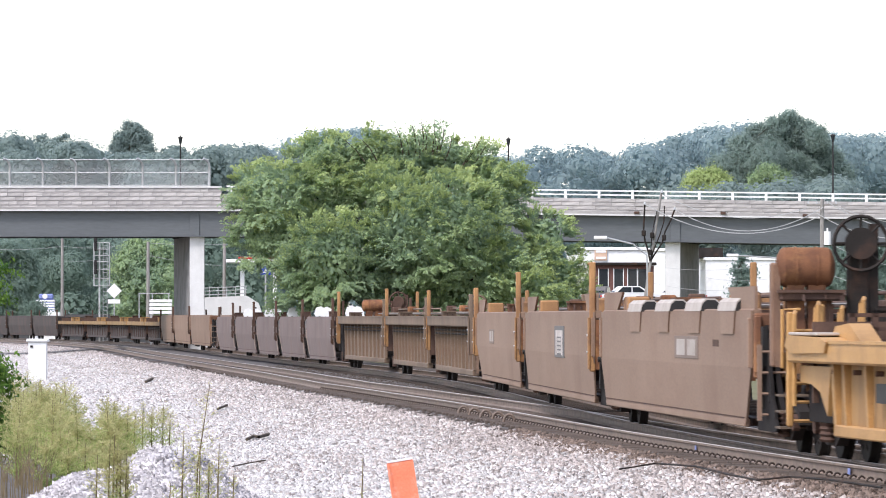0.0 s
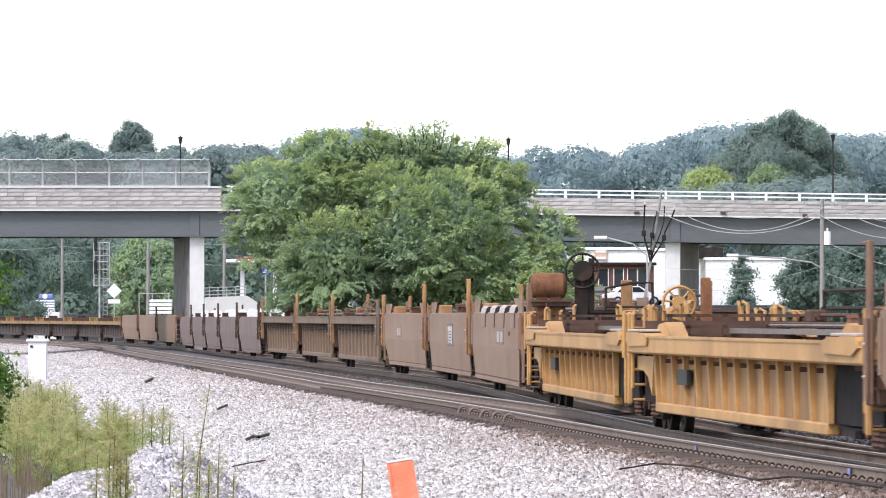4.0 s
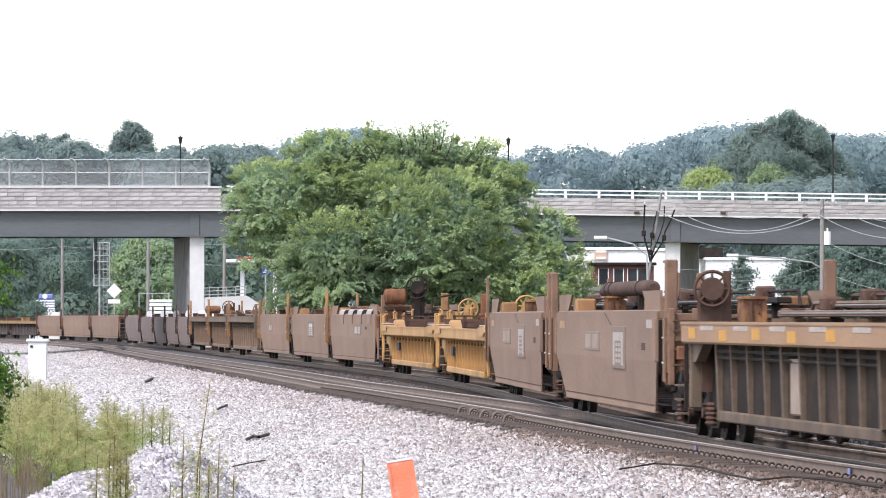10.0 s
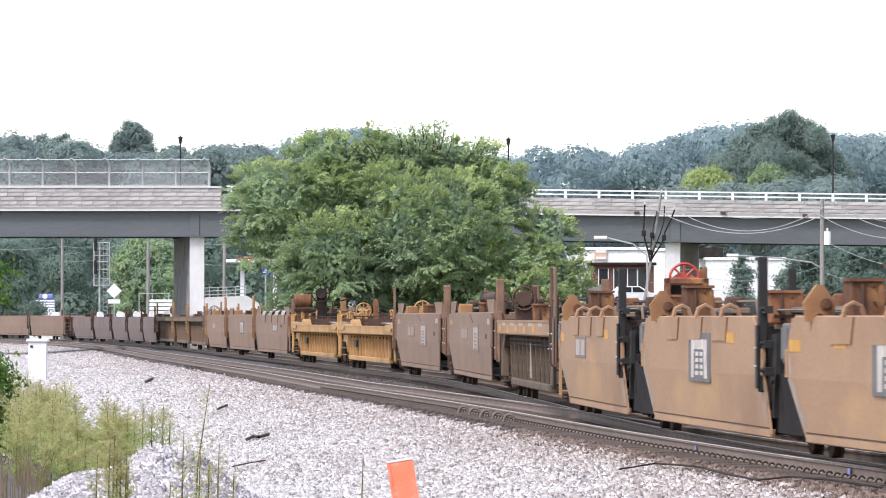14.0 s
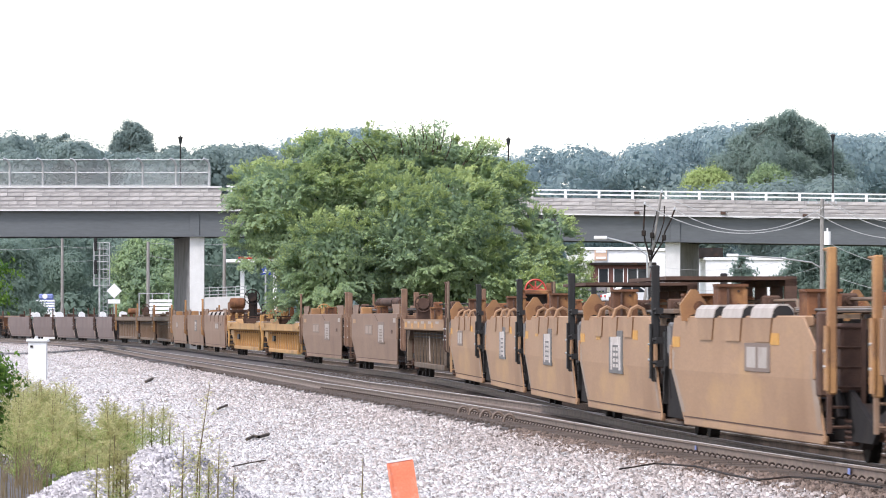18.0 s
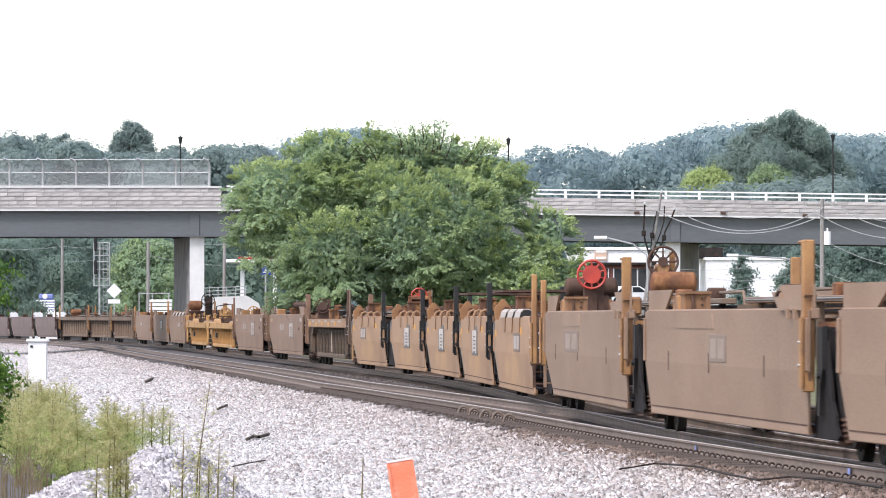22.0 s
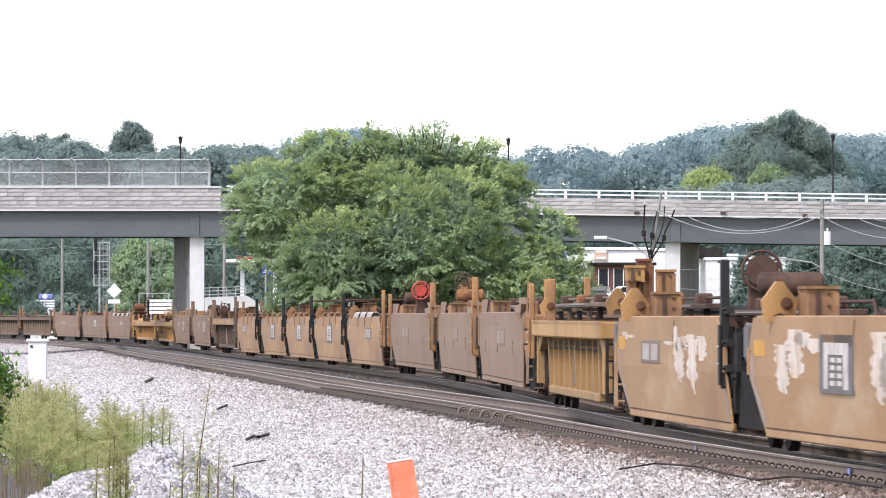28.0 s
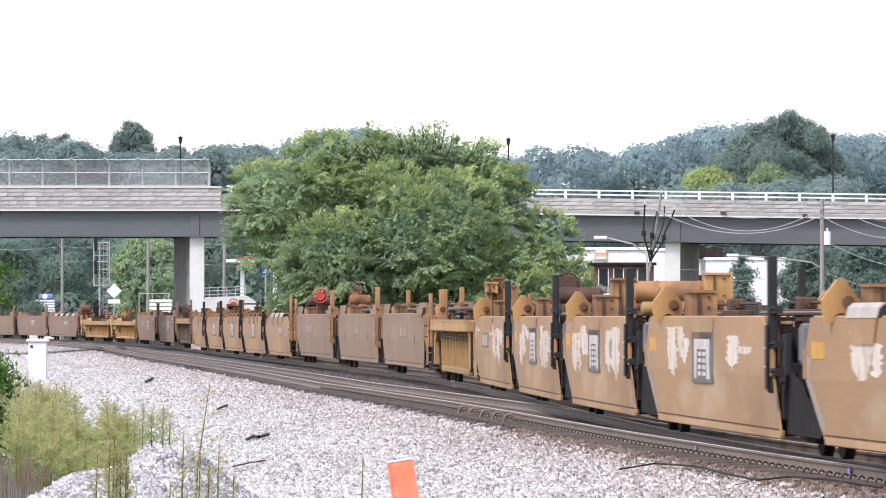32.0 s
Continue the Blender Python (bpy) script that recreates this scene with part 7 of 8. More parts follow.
for x in (0.05, 1.0, 2.2):
    tube(bm, (x, 0, 0), (x, 0, zg), 0.04, 6)
part("rail_frame", bm, M["steel"], gr)

# utility poles behind the overpass
def utility_pole(px_, top, d, arms=1, lean=0.0, label="weathered timber utility pole", r=0.17):
    p = thing("utility_pole", label, "utility pole", "utility poles", pose(px_x(px_, d), d, -0.6))
    h = py_z(top, d) + 0.6
    bm = bmesh.new()
    tube(bm, (-lean * 0.8, 0, -0.3), (0, 0, h), r, 10, r * 0.65)
    part("pole", bm, M["wood_pole"], p)
    for k in range(arms):
        bm = bmesh.new()
        soft_box(bm, -0.9, 0.9, -0.06, 0.06, h - 0.4 - 0.9 * k, h - 0.28 - 0.9 * k, 0.015)
        arm = part("crossarm", bm, M["wood_pole"], p)
        for x in (-0.8, -0.3, 0.3, 0.8):
            bm = bmesh.new()
            tube(bm, (x, 0, h - 0.28 - 0.9 * k), (x, 0, h - 0.12 - 0.9 * k), 0.045, 6, 0.03)
            part("insulator", bm, M["steel"], arm)
    return p, h


pl, _h = utility_pole(110, 414, 480.0, 1)
pm, _h = utility_pole(262, 428, 405.0, 0)
utility_pole(397, 418, 400.0, 0)
pa, ha = utility_pole(1171, 338, 310.0, 0, 1.95, "leaning utility pole hung with wires and cut cables", 0.11)


def on_pole(px_, py_, y=0.0):
    """A point beside the leaning pole, in its own space."""
    return ((px_ - 1171) * 310 / 9535.0, y, py_z(py_, 310.0) + 0.6)


for strand, r_ in ((((1141, 361), (1140, 385), (1139, 406), (1141, 425), (1147, 445), (1150, 462)), 0.05), (((1194, 371), (1187, 390), (1177, 410), (1172, 430), (1160, 448), (1151, 462)), 0.05),
                   (((1176, 365), (1175, 392), (1168, 415), (1159, 438), (1152, 456)), 0.035), (((1163, 372), (1157, 398), (1153, 425), (1151, 450)), 0.03)):
    bm = bmesh.new()
    pipe(bm, [on_pole(p, q, -0.12) for p, q in strand], r_, 6)
    part("hanging_cable", bm, M["dark"], pa)
for p, q in ((1154, 417), (1139, 413), (1175, 421), (1150, 447)):
    x, _y, z = on_pole(p, q)
    bm = bmesh.new()
    soft_box(bm, x - 0.12, x + 0.12, -0.3, -0.06, z - 0.17, z + 0.17, 0.04)
    part("cable_box", bm, M["dark"], pa)
for p, q in ((1141, 361), (1194, 371), (1171, 340)):
    x, _y, z = on_pole(p, q)
    bm = bmesh.new()
    tube(bm, (x, -0.1, z - 0.05), (x, -0.1, z + 0.12), 0.07, 8, 0.05)
    part("insulator", bm, M["steel"], pa)
pb2, hb = utility_pole(1455, 352, 310.0, 1, 0.0, "weathered utility pole with a pale transformer")
bm = bmesh.new()
zt2 = py_z(421, 310.0) + 0.6
tube(bm, (0.3, -0.1, zt2 - 0.42), (0.3, -0.1, zt2 + 0.36), 0.2, 14)
tube(bm, (0.3, -0.1, zt2 + 0.36), (0.3, -0.1, zt2 + 0.55), 0.05, 6)
part("transformer", bm, M["white_paint"], pb2, "pale cylindrical transformer")
bm = bmesh.new()
za = py_z(468, 310.0) + 0.6
pipe(bm, [(0, 0, za - 0.25), (-0.6, 0, za + 0.1), (-2.4, 0, za + 0.35), (-4.9, 0, za + 0.5)], 0.045)
arm = part("lamp_arm", bm, M["steel"], pb2)
bm = bmesh.new()
soft_box(bm, -5.5, -4.8, -0.12, 0.12, za + 0.42, za + 0.6, 0.05)
part("lamp_head", bm, M["white_paint"], arm)
ls = thing("street_lamp", "cobra-head street lamp on a long arm", "street lamp", at=pose(px_x(1148, 305.0), 305.0, -0.6))
zl = py_z(421, 305.0) + 0.6
bm = bmesh.new()
pipe(bm, [(0, 0, 0), (-0.1, 0, zl - 1.0), (-0.9, 0, zl - 0.35), (-2.4, 0, zl)], 0.05)
part("pole", bm, M["steel"], ls)
bm = bmesh.new()
soft_box(bm, -3.1, -2.35, -0.14, 0.14, zl - 0.1, zl + 0.1, 0.05)
part("lamp_head", bm, M["white_paint"], ls)


pole_of = pa


def wire(p0, p1, sag, d, r=0.02, n=16):
    """A hanging wire between two points given across and up at the distance d."""
    bm = bmesh.new()
    pts = []
    for k in range(n + 1):
        t = k / n
        x, y = p0[0] + (p1[0] - p0[0]) * t, p0[1] + (p1[1] - p0[1]) * t + 4 * sag * t * (1 - t)
        pts.append((px_x(x, d), d, py_z(y, d)))
    pipe(bm, pts, r, 4)
    o = part("wire", bm, M["wire"], pole_of)
    o.matrix_basis = pole_of.matrix_basis.inverted()
    return o


wire((1141, 361), (1449, 384), 40, 309.6, 0.032)
wire((1194, 371), (1457, 367), 40, 309.8, 0.03)
wire((1170, 343), (1460, 355), 37, 310.2, 0.026)
pole_of = pb2
wire((1462, 356), (1610, 412), 10, 309.6, 0.03)
wire((1437, 372), (1610, 422), 16, 309.8, 0.03)
wire((1462, 356), (1610, 398), 8, 310.3, 0.026)
wire((1470, 432), (1600, 475), 6, 309.9)
wire((1455, 480), (1600, 520), 6, 310.1)
wire((1150, 470), (1455, 442), 20, 310.0, 0.011)
wire((1455, 470), (1250, 492), 14, 309.7, 0.011)
wire((1152, 500), (1330, 508), 10, 310.2, 0.011)
pole_of = pl
wire((-30, 440), (110, 436), 4, 480.0, 0.016)
wire((110, 462), (262, 440), 8, 480.0, 0.016)
wire((110, 436), (262, 424), 8, 480.0, 0.016)
pole_of = pm
wire((262, 430), (480, 425), 6, 405.0, 0.016)
wire((262, 452), (480, 470), 8, 405.0, 0.016)

# signal mast with ladder cage
ms = thing("signal_mast", "grey lattice railway signal mast with black signal heads", "railway signal", at=pose(px_x(180, 425.0), 425.0, -0.6))
hm = py_z(430, 425.0) + 0.6
bm = bmesh.new()
tube(bm, (-0.18, 0, 0), (-0.18, 0, hm), 0.07, 8)
part("mast", bm, M["steel"], ms)
bm = bmesh.new()
for x in (0.1, 0.42):
    tube(bm, (x, 0.15, 0), (x, 0.15, hm), 0.025, 5)
for z in np.arange(0.3, hm, 0.3):
    tube(bm, (0.1, 0.15, z), (0.42, 0.15, z), 0.018, 5)
part("ladder", bm, M["steel"], ms)
bm = bmesh.new()
for z in (hm, hm - 0.5, hm - 1.0, hm - 1.5, hm - 2.1, hm - 2.8, hm - 3.4):
    pipe(bm, [(-0.62, -0.2, z), (0.6, -0.2, z), (0.6, 0.5, z), (-0.62, 0.5, z), (-0.62, -0.2, z)], 0.03)
for x, y in ((-0.62, -0.2), (0.6, -0.2), (0.6, 0.5), (-0.62, 0.5)):
    tube(bm, (x, y, hm - 3.4), (x, y, hm), 0.035, 5)
part("cage", bm, M["steel"], ms)
for z in (hm - 0.1, hm - 1.95):
    bm = bmesh.new()
    soft_box(bm, -0.62, -0.34, -0.25, -0.1, z - 0.55, z + 0.6, 0.1)
    hd = part("signal_head", bm, M["black"], ms, "black signal head seen from behind")
    bm = bmesh.new()
    tube(bm, (-0.48, -0.25, z + 0.3), (-0.48, -0.4, z + 0.3), 0.13, 5)
    part("hood", bm, M["black"], hd)
# diamond warning sign
dg = thing("warning_sign", "white diamond warning sign on a post", "sign", at=pose(px_x(202, 415.0), 415.0, -0.5))
zd = py_z(515, 415.0) + 0.5
bm = bmesh.new()
tube(bm, (0, 0.05, 0), (0, 0.05, zd + 0.35), 0.04, 8)
part("post", bm, M["steel"], dg)
bm = bmesh.new()
prism(bm, [(-0.58, zd), (0, zd - 0.58), (0.58, zd), (0, zd + 0.58)], -0.02, 0.01)
part("panel", bm, M["white_paint"], dg)
bm = bmesh.new()
box(bm, -0.46, 0.46, -0.02, 0.01, zd - 0.98, zd - 0.66)
part("lower_plate", bm, M["white_paint"], dg)
# blue and white display stack
bs = thing("display_stack", "tall stack of blue and white packs beside the road", "display", at=pose(px_x(80, 530.0), 530.0, -0.6))
zb = py_z(555, 530.0) + 0.6
bm = bmesh.new()
soft_box(bm, -1.5, 1.5, -0.8, 0.8, 0.0, zb + 0.1, 0.1)
part("base", bm, M["white_paint"], bs)
for k in range(5):
    bm = bmesh.new()
    soft_box(bm, -0.96, 0.96, -0.5, 0.5, zb + 0.12 + 0.25 * k, zb + 0.3 + 0.25 * k, 0.05)
    part("white_pack", bm, M["white_paint"], bs)
    bm = bmesh.new()
    box(bm, -0.9, 0.9, -0.45, 0.45, zb + 0.3 + 0.25 * k, zb + 0.37 + 0.25 * k)
    part("blue_band", bm, M["blue_soft"], bs)
bm = bmesh.new()
soft_box(bm, -0.62, 0.8, -0.4, 0.4, zb + 1.37, zb + 1.92, 0.12)
part("top_pack", bm, M["blue_soft"], bs)
bm = bmesh.new()
tube(bm, (0, -0.42, zb + 1.68), (0, -0.40, zb + 1.68), 0.26, 16)
part("pale_disc", bm, M["white_paint"], bs)


# ---- road vehicles ----
def sedan(label, paint, at, s=1.0):
    """A small saloon car, its length along x."""
    c = thing("car", label, "car", "cars", at)
    bm = bmesh.new()
    prism(bm, [(-2.2, 0.35), (-2.25, 0.75), (-1.6, 0.92), (1.1, 0.95), (2.1, 0.82), (2.25, 0.6), (2.2, 0.35)], -0.86, 0.86)
    bmesh.ops.bevel(bm, geom=bm.edges[:], offset=0.05, segments=2, affect="EDGES")
    part("body", bm, M[paint], c)
    bm = bmesh.new()
    for y0, y1 in ((-0.74, 0.74),):
        prism(bm, [(-1.6, 0.92), (-1.0, 1.4), (0.35, 1.42), (1.15, 0.94)], y0, y1)
    bmesh.ops.bevel(bm, geom=bm.edges[:], offset=0.05, segments=2, affect="EDGES")
    part("cabin", bm, M[paint], c)
    for y in (-0.76, 0.76):
        for a in ((-1.35, -0.95, -0.3, -0.3), (-0.2, -0.2, 0.3, 0.85)):
            bm = bmesh.new()
            prism(bm, [(a[0], 0.96), (a[1], 1.34), (a[2], 1.34), (a[3], 0.96)], y - 0.012, y + 0.012)
            part("side_window", bm, M["glass"], c)
    for x, z0, z1, dx in ((0.78, 0.98, 1.36, -0.38), (-1.34, 0.98, 1.34, 0.34)):
        bm = bmesh.new()
        v = [bm.verts.new(p) for p in ((x + 0.3 * (x > 0) - 0.22 * (x < 0), -0.62, z0), (x + 0.3 * (x > 0) - 0.22 * (x < 0), 0.62, z0), (x + dx, 0.6, z1), (x + dx, -0.6, z1))]
        bm.faces.new(v)
        bmesh.ops.solidify(bm, geom=bm.faces[:], thickness=0.03)
        part("windscreen", bm, M["glass"], c)
    for x in (-1.35, 1.4):
        for y in (-0.8, 0.8):
            bm = bmesh.new()
            tube(bm, (0, -0.1, 0), (0, 0.1, 0), 0.33, 16)
            wh = part("wheel", bm, M["black"], c, "", pose(x, y, 0.33))
            bm = bmesh.new()
            tube(bm, (0, -0.11, 0), (0, 0.11, 0), 0.19, 12)
            part("rim", bm, M["steel"], wh)
    for y in (-0.6, 0.6):
        bm = bmesh.new()
        soft_box(bm, 2.16, 2.27, y - 0.16, y + 0.16, 0.62, 0.76, 0.02)
        part("headlight", bm, M["steel"], c)
        bm = bmesh.new()
        soft_box(bm, -2.29, -2.2, y - 0.16, y + 0.16, 0.6, 0.76, 0.02)
        part("tail_light", bm, M["red"], c)
    return c


ROAD_D = 560.0     # the road that passes beyond the overpass
road_z = py_z(555, ROAD_D) - 0.1
bm = bmesh.new()
prism(bm, [(-3.2, -0.9), (3.0, -0.9), (2.6, road_z), (-2.6, road_z)], -50, px_x(330, ROAD_D), "x")
solid("road_embankment", bm, M["asphalt"], "raised asphalt road beyond the overpass", "road", at=pose(0, ROAD_D, 0), kind="structure")
CAR_A = sedan("white saloon car driving along the road", "white_paint", pose(px_x(-95, ROAD_D), ROAD_D, road_z))
CAR_B = sedan("white saloon car crossing the overpass", "white_paint", pose(-80, BY + 3.0, deck_z(-60) + 0.3))
lot_z = py_z(541, 400.0)
bm = bmesh.new()
soft_box(bm, px_x(1020, 400.0), px_x(1600, 400.0), 388, 418, -0.9, lot_z, 0.05)
solid("parking_lot", bm, M["asphalt"], "raised asphalt parking lot before the shops", "parking lot", kind="structure")
sedan("white parked saloon car before the shops", "white_paint", pose(px_x(1120, 396.0), 396.0, lot_z, 0, 0, 12))
sedan("white parked saloon car before the shops", "white_paint", pose(px_x(1195, 398.0), 398.0, lot_z, 0, 0, 170))
sedan("pale parked saloon car before the shops", "plate_grey", pose(px_x(1060, 399.0), 399.0, lot_z, 0, 0, 80))
bench = thing("slatted_bench", "white slatted bench standing under the overpass", "bench", at=pose(px_x(264, 376.0), 376.0, -0.6))
bw, bz = px_x(304, 376.0) - px_x(264, 376.0), py_z(556, 376.0) + 0.6
for k in range(4):
    bm = bmesh.new()
    soft_box(bm, 0.0, bw, 0.12 * k, 0.12 * k + 0.08, bz + 0.27 * k, bz + 0.2 + 0.27 * k, 0.02)
    part("slat", bm, M["white_paint"], bench)
for x in (0.1, bw - 0.1):
    bm = bmesh.new()
    soft_box(bm, x - 0.06, x + 0.06, 0.5, 0.6, 0.0, bz + 1.0, 0.01)
    part("leg", bm, M["steel"], bench)


# ---- foreground ----
tagged(stones("heap_stones", 34000, lambda y: -0.085 * y, lambda y: -1.6 + 0 * y, 60, 70, lambda x, y: mound(x, y) > 0.06, 0.046, M["stone_heap"], 8, 0.01), "heap of coarse pale ballast stones", "ballast", kind="stuff")

wb = thing("relay_cabinet", "white tapered metal trackside cabinet among the weeds", "cabinet", at=pose(px_x(67, 205.0), 205.0, -0.75))
hc = py_z(606, 205.0) + 0.75
bm = bmesh.new()
prism(bm, [(-0.34, -0.3), (0.34, -0.3), (0.34, 0.3), (-0.34, 0.3)], 0, hc, "z")
part("body", bm, M["white_paint"], wb)
bm = bmesh.new()
soft_box(bm, -0.42, 0.42, -0.38, 0.38, hc, hc + 0.13, 0.04)
part("lid", bm, M["white_paint"], wb)
bm = bmesh.new()
tube(bm, (-0.05, 0, hc + 0.13), (-0.05, 0, hc + 0.24), 0.07, 8, 0.05)
part("finial", bm, M["steel"], wb)
bm = bmesh.new()
box(bm, -0.27, -0.17, -0.33, -0.3, hc - 0.2, hc - 0.12)
part("latch", bm, M["dark"], wb)

mk = thing("marker_post", "leaning sun-bleached orange plastic marker post with white top", "marker post", at=pose(px_x(722, 66.5), 66.5, -0.55, 0, -9, 8))
bm = bmesh.new()
soft_box(bm, -0.16, 0.16, -0.03, 0.03, -0.1, 0.66, 0.012)
for x in (-0.15, 0.15):
    box(bm, x - 0.012, x + 0.012, -0.045, 0.045, -0.1, 0.655)
part("blade", bm, M["orange_plastic"], mk)
bm = bmesh.new()
box(bm, -0.16, 0.16, -0.034, 0.034, 0.66, 0.685)
part("white_tip", bm, M["white_paint"], mk)


def stick(pts, r, name="stick", label="dark weathered stick lying on the ballast", mat="bark"):
    bm = bmesh.new()
    q = []
    for px_, py_ in pts:
        z = -0.4
        for _ in range(6):
            d = 9535.0 * (1.84 - z) / (py_ - 561.5)
            x = px_x(px_, d)
            z = 0.5 * z + 0.5 * float(ballast_z(np.array(x), np.array(d)))
        q.append((x, d, float(ballast_z(np.array(x), np.array(d))) + 0.1))
    pipe(bm, q, r, 6)
    return solid(name, bm, M[mat], label, name.replace("_", " "))


stick(((437, 783), (449, 777), (458, 779), (475, 774)), 0.032)
stick(((412, 832), (440, 826), (470, 821)), 0.011)
stick(((385, 728), (402, 721)), 0.03)
stick(((258, 679), (270, 673)), 0.05)
stick(((1096, 838), (1160, 828), (1230, 833), (1290, 848), (1340, 858), (1400, 852), (1470, 858), (1560, 872)), 0.014, "loose_cable", "thin dark cable lying on the ballast", "dark")

# weeds
def plume(g, x, y, h, r, n, lean, pale):
    """A feathery weed: side shoots round a leaning stem, each set with fine short leaflets. Returns the lower leaves, the paler tips and the foot."""
    z0 = float(ballast_z(np.array(x), np.array(y))) - 0.03
    shoots = 34
    sa, st = g.random(shoots) * 2 * np.pi, 0.14 + 0.8 * g.random(shoots) ** 0.8
    k = g.integers(0, shoots, n)
    t0 = st[k]
    out = g.random(n) ** 0.8
    reach = r * 1.3 * np.clip(np.sin(np.pi * (0.16 + 0.72 * t0)), 0.1, 1)
    rr = reach * out
    z = h * np.clip(t0 * 0.88 + 0.15 * out, 0, 1.03)
    a = sa[k] + 0.3 * g.normal(size=n)
    lone = g.random(n) < 0.14
    z = np.where(lone, h * (0.2 + 0.83 * g.random(n)), z)
    rr = np.where(lone, r * 0.2 * g.random(n), rr)
    c = np.stack([x + lean * (z / h) ** 2 * h + rr * np.cos(a), y + rr * np.sin(a), z0 + z], -1)
    c += 0.013 * g.normal(size=(n, 3))
    up = np.stack([np.cos(a) * 0.8, np.sin(a) * 0.8, 0.55 + 0 * a], -1) + 0.6 * g.normal(size=(n, 3))
    up /= np.linalg.norm(up, axis=1, keepdims=True)
    side = np.cross(up, g.normal(size=(n, 3)))
    side /= np.linalg.norm(side, axis=1, keepdims=True)
    ln = (0.014 + 0.022 * g.random(n))[:, None]
    wd = (0.0035 + 0.0035 * g.random(n))[:, None]
    q = np.stack([c - up * ln, c + side * wd, c + up * ln, c - side * wd], 1)
    tip = z / h + 0.18 * g.normal(size=n) > pale
    return q[~tip], q[tip], z0


def weed(px_, base_py, top_py, width, seed, n=900, lean=0.0, label="tall feathery yellow-green weed growing in the ballast"):
    g = np.random.default_rng(seed)
    d = 9535.0 * 2.42 / (base_py - 561.5)
    if base_py >= 895:
        d = 61.0 + 0.004 * (base_py - 895)
    x = px_x(px_, d)
    h = py_z(top_py, d) - float(ballast_z(np.array(x), np.array(d)))
    w = thing("weed", label, "weed", "weeds beside the track")
    lone = base_py >= 895
    low, tip, z0 = plume(g, x, d, h, width * d / 9535.0 / 2, int(n * (0.85 if lone else 1.7)), lean, 0.38 if lone else 0.62)
    bm = bmesh.new()
    pipe(bm, [(x, d, z0 - 0.05), (x + lean * 0.2 * h, d, z0 + 0.45 * h), (x + lean * h, d, z0 + h)], [0.013, 0.01, 0.004], 5)
    part("stem", bm, M["dry_stem"], w)
    for name, quads, mat in (("foliage", low, "weed"), ("foliage", tip, "weed_tip")):
        o = new(name, quads_mesh(name, quads, M[mat]))
        o.parent = w
    return w


rw_ = random.Random(4)
for k in range(66):
    px_ = 22 + 200 * rw_.random() ** 0.9
    base = 785 + 75 * rw_.random()
    top = np.interp(px_, (10, 60, 110, 160, 195, 225), (650, 645, 662, 685, 672, 725)) + 60 * rw_.random() ** 1.5 + (base - 785) * 0.8
    weed(px_, base, top, 38 + 26 * rw_.random(), 100 + k, 1250, 0.14 * (rw_.random() - 0.5))
for k, (px_, base, top, wdt, n) in enumerate(((252, 800, 712, 46, 700), (268, 800, 722, 46, 650), (288, 800, 712, 40, 500), (238, 810, 730, 50, 700), (225, 815, 720, 50, 700), (300, 805, 730, 40, 300), (200, 900, 765, 40, 700), (212, 905, 800, 26, 400), (345, 915, 676, 56, 520), (322, 905, 760, 36, 300), (352, 900, 790, 36, 300), (385, 900, 780, 36, 260), (412, 905, 830, 16, 120), (170, 905, 800, 36, 420), (225, 910, 815, 24, 260), (368, 905, 815, 22, 200), (300, 915, 850, 30, 160), (192, 895, 775, 36, 700), (206, 900, 780, 40, 800), (222, 900, 790, 34, 600), (180, 880, 770, 40, 700), (80, 880, 775, 40, 800), (120, 875, 790, 40, 800), (150, 870, 780, 34, 700), (640, 900, 800, 8, 60))):
    weed(px_, base, top, wdt, 300 + k, n, 0.1 if px_ == 345 else 0.02)
# bare brown stalks low among the weeds
for k in range(26):
    bm = bmesh.new()
    px_, base = -5 + 95 * rw_.random(), 845 + 50 * rw_.random()
    d = 9535.0 * 2.42 / (base - 561.5)
    x, h, z = px_x(px_, d), 0.45 + 0.35 * rw_.random(), 0.0
    z = float(ballast_z(np.array(x), np.array(d)))
    for j in range(5):
        dx, dy_ = 0.14 * (rw_.random() - 0.5), 0.14 * (rw_.random() - 0.5)
        pipe(bm, [(x + dx, d + dy_, z - 0.05), (x + 1.4 * dx, d + dy_, z + h * 0.55), (x + dx * 3.2 + 0.22 * (rw_.random() - 0.5), d + dy_, z + h * (0.8 + 0.3 * rw_.random()))], [0.006, 0.0045, 0.002], 4)
    solid("dry_weed", bm, M["dry_stem"], "brown dry weed stalks among the green weeds", "weed", "weeds beside the track")
# green bush and overhanging twigs at the edge of the view
bd = 90.0
tree("bush", "bright green leafy bush beside the track", px_x(-40, bd), bd, -0.6, [(0.2, 0, 1.45, 0.4, 0.4, 0.4), (0.0, 0, 1.0, 0.5, 0.5, 0.5), (0.25, 0.1, 0.6, 0.4, 0.4, 0.45)], 900, 0.05, "leaf_bush", 61, 0.03)
tree("sapling", "green sapling with a few leafy twigs", px_x(-60, 120.0), 120.0, -0.6, [(0.75, 0, 3.52, 0.36, 0.2, 0.13), (0.55, 0, 3.2, 0.4, 0.3, 0.15), (0.62, 0, 2.85, 0.35, 0.3, 0.15), (0.2, 0, 3.0, 0.5, 0.4, 0.6)], 300, 0.06, "leaf_bush", 62, 0.04)

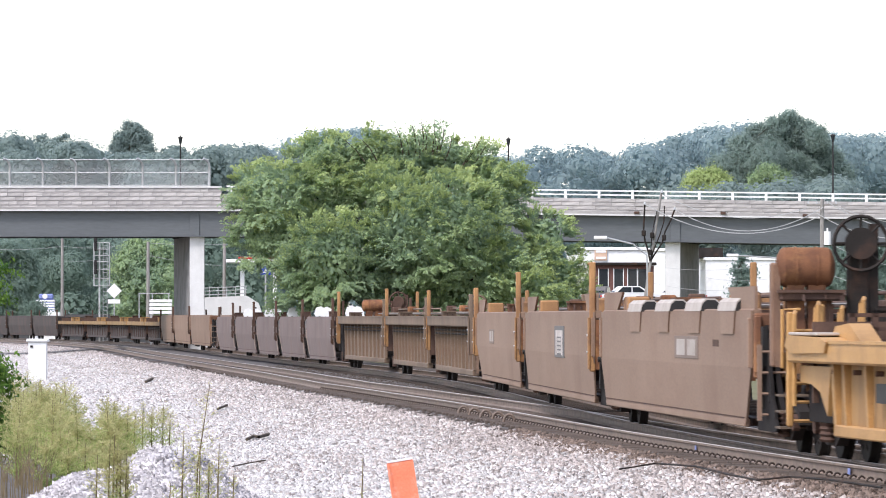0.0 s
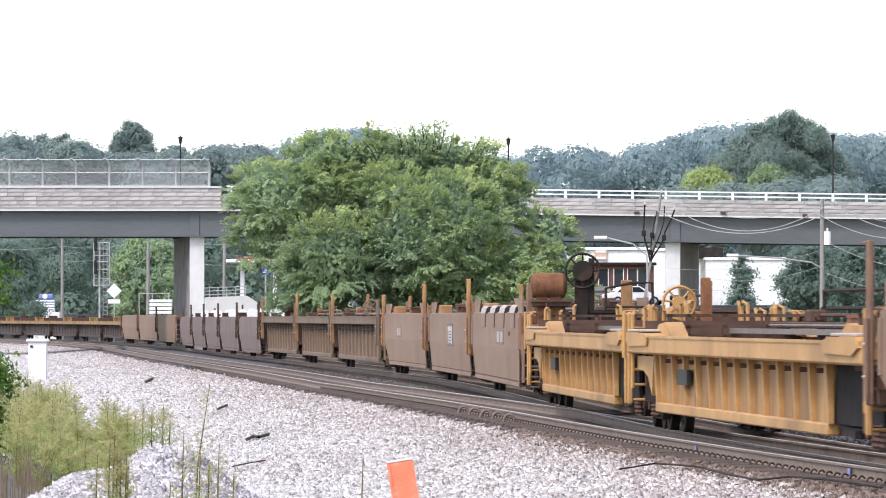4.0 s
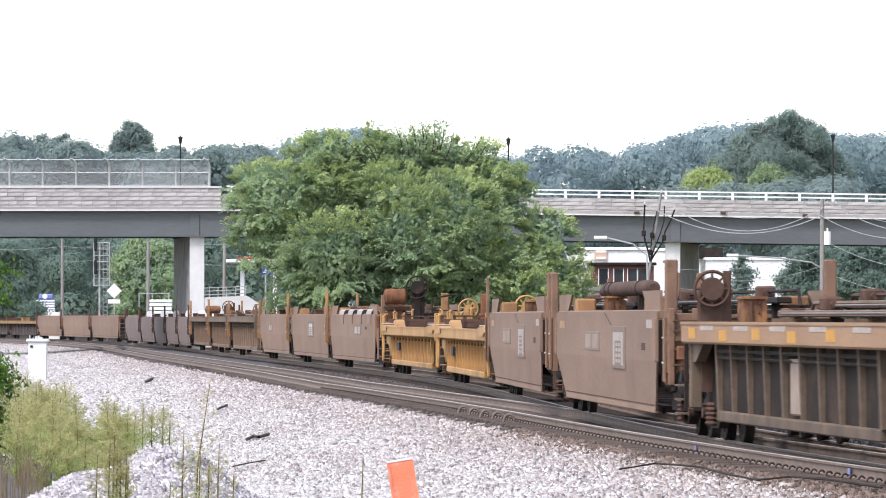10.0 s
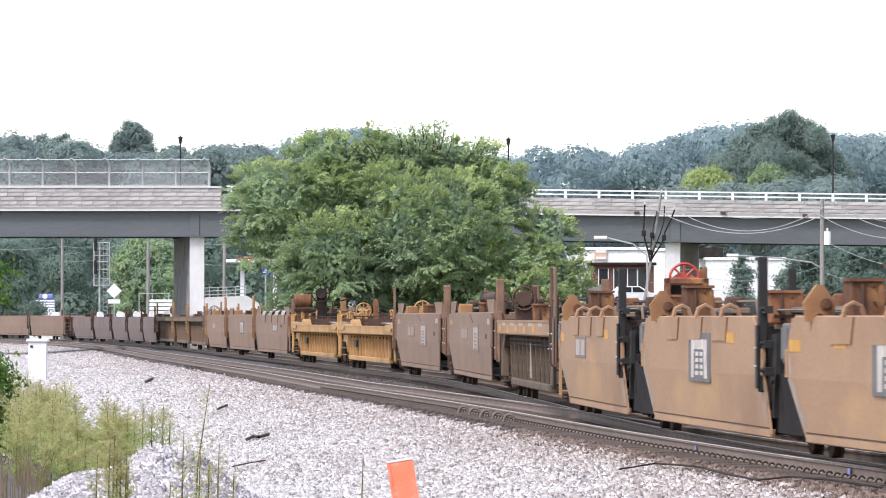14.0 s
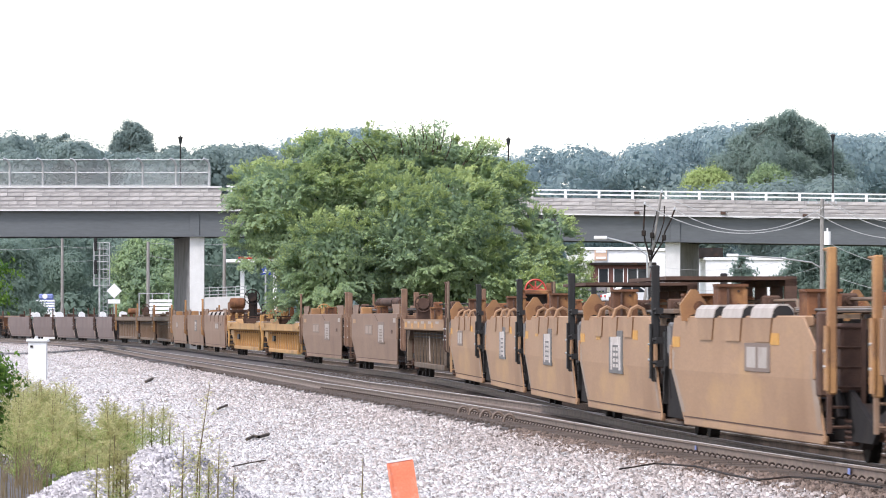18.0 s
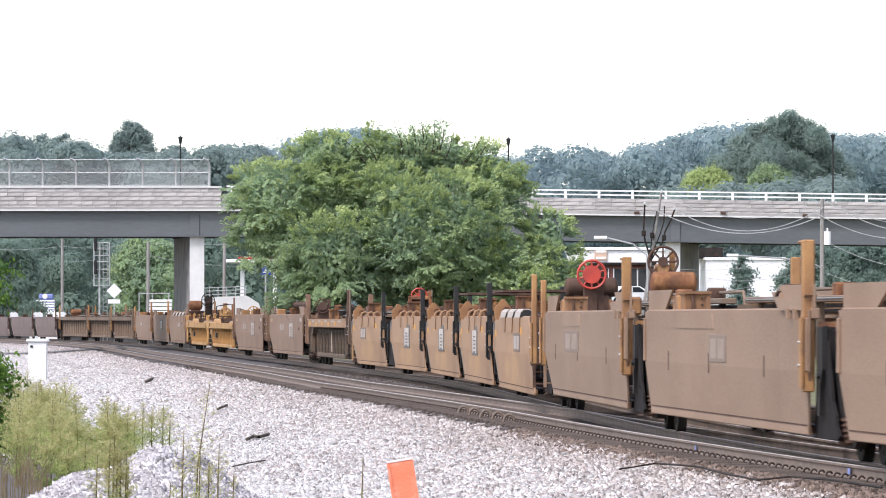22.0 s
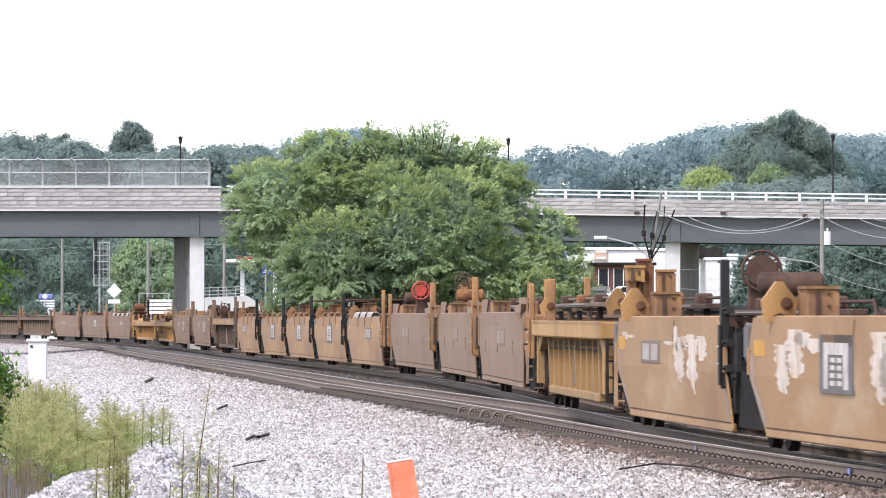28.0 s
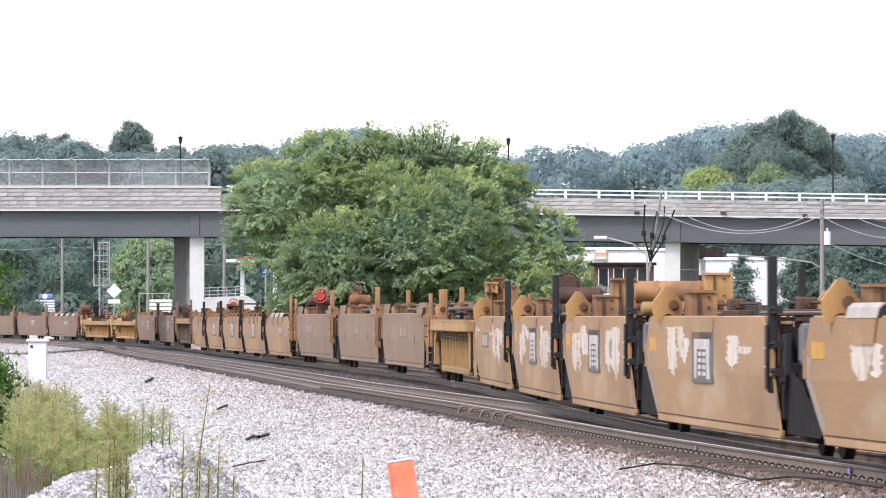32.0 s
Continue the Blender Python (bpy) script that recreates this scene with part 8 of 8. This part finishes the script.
# small dark brackets added on the parapet, and blue paint on the rail
for px_, py_ in ((1127, 376), (1280, 377), (1425, 381)):
    bm = bmesh.new()
    soft_box(bm, -0.16, 0.16, -0.16, -0.01, -0.1, 0.06, 0.02)
    part("drain_spout", bm, M["rust_dark"], bridge, "", pose(px_x(px_, BY), 0, py_z(py_, BY)))
for px_ in (1232, 1503):
    at = min((near_line(k * 0.05) for k in range(-200, 1200)), key=lambda q: abs(784 + (q[0] - G) * 9535.0 / q[1] - px_))
    bm = bmesh.new()
    soft_box(bm, -0.006, 0.006, -0.3, 0.3, -0.125, -0.05, 0.002)
    solid("paint_mark", bm, M["blue_soft"], "pale blue paint mark on the rail web", "paint mark", at=pose(at[0] - G - 0.016, at[1], 0))


# ---- ties and clips: the pieces of the near track ----
bm = bmesh.new()
soft_box(bm, -1.3, 1.3, -0.115, 0.115, -0.12, 0.0, 0.015)
tie_mesh = mesh_of("tie", bm, M["tie"])
bm = bmesh.new()
for k in range(7):
    a0, a1 = math.pi * k / 7, math.pi * (k + 1) / 7
    tube(bm, (-0.09 + 0.042 * math.cos(a0), 0.02, 0.05 * math.sin(a0)), (-0.09 + 0.042 * math.cos(a1), 0.02, 0.05 * math.sin(a1)), 0.014, 5)
clip_mesh = mesh_of("rail_clip", bm, M["clip"])
bed = bpy.data.objects["track_bed"]
rnd = random.Random(9)
for k in range(290):
    s = -14.0 + 0.52 * k
    x, y, a = near_line(s)
    o = new("tie", tie_mesh)
    o.parent = bed
    o.matrix_basis = pose(x + 0.04 * rnd.uniform(-1, 1), y, -0.168 + 0.008 * rnd.uniform(-1, 1), 0, 0, math.degrees(a) + rnd.uniform(-1, 1))
    if s < 75:
        o = new("rail_clip", clip_mesh)
        o.parent = RAILS[0]
        o.matrix_basis = pose(x - G * math.cos(a), y - G * math.sin(a), -0.165, 0, 0, math.degrees(a))
bm = bmesh.new()
tmp_s = -14.0
while tmp_s < 140:
    x, y, a = on_line(tmp_s)
    for p in ((-1.3, 1.3),):
        ca, sa = math.cos(a), math.sin(a)
        pts = [(x + p[0] * ca - 0.11 * -sa * 0 , y + p[0] * sa - 0.11), (x + p[1] * ca, y + p[1] * sa - 0.11), (x + p[1] * ca, y + p[1] * sa + 0.11), (x + p[0] * ca, y + p[0] * sa + 0.11)]
        prism(bm, pts, -0.28, -0.172, "z")
    tmp_s += 0.52
o = part("train_track_tie", bm, M["tie"], bed)
o["kind"] = "stuff"
# curved rail braces outside the near rail
bm = bmesh.new()
for k in range(8):
    a0, a1 = math.pi * k / 8, math.pi * (k + 1) / 8
    tube(bm, (-0.2 + 0.11 * math.cos(a0), 0, 0.15 * math.sin(a0)), (-0.2 + 0.11 * math.cos(a1), 0, 0.15 * math.sin(a1)), 0.034, 6)
brace_mesh = mesh_of("rail_brace", bm, M["rail"])
for k in range(5):
    x, y, a = near_line(27.5 + 2.3 * k)
    o = new("rail_brace", brace_mesh)
    o.parent = RAILS[0]
    o.matrix_basis = pose(x - G * math.cos(a), y - G * math.sin(a), -0.18, 0, 0, math.degrees(a))


def motions():
    """The train runs away along the line at an even pace."""
    for car, mid, L in CARS:
        rows = []
        for k in range(33):
            t = float(k)
            x0, y0, a0 = on_line(train_s(mid + L / 2, t))
            x1, y1, a1 = on_line(train_s(mid - L / 2, t))
            rz = math.degrees(math.atan2(y0 - y1, x0 - x1))
            rows.append((t, pose((x0 + x1) / 2, (y0 + y1) / 2, 0, 0, 0, rz)))
        walk(car, rows)
    # the wheels of the cars that come close turn with the way they go
    for w, x, u in WHEELS:
        if -300.0 < u < 16.0:
            walk(w, [(k / 20.0, pose(x, 0, 0.42, 0, math.degrees((train_s(0.0, k / 20.0) - train_s(0.0, 0.0)) / 0.42), 0)) for k in range(641)])
    # a car passes on the road, another crosses the overpass
    walk(CAR_A, [(t, pose(px_x(px_, ROAD_D), ROAD_D, road_z, 0, 0, -52)) for t, px_ in ((0.0, -95), (3.5, -85), (5.5, 72), (6.0, 118), (6.5, 150), (7.0, 180), (8.0, 232), (10.0, 300), (12.0, 330), (32.0, 330))])
    walk(CAR_B, [(t, pose(x, BY + 3.0, deck_z(x) + 0.31)) for t, x in [(0.0, -140.0)] + [(t, px_x(1170 + 395 * (t - 23.0), BY + 3.0)) for t in (19.0, 20.0, 21.0, 22.0, 23.0, 24.0, 25.0, 26.0)] + [(32.0, 140.0)]])


motions()
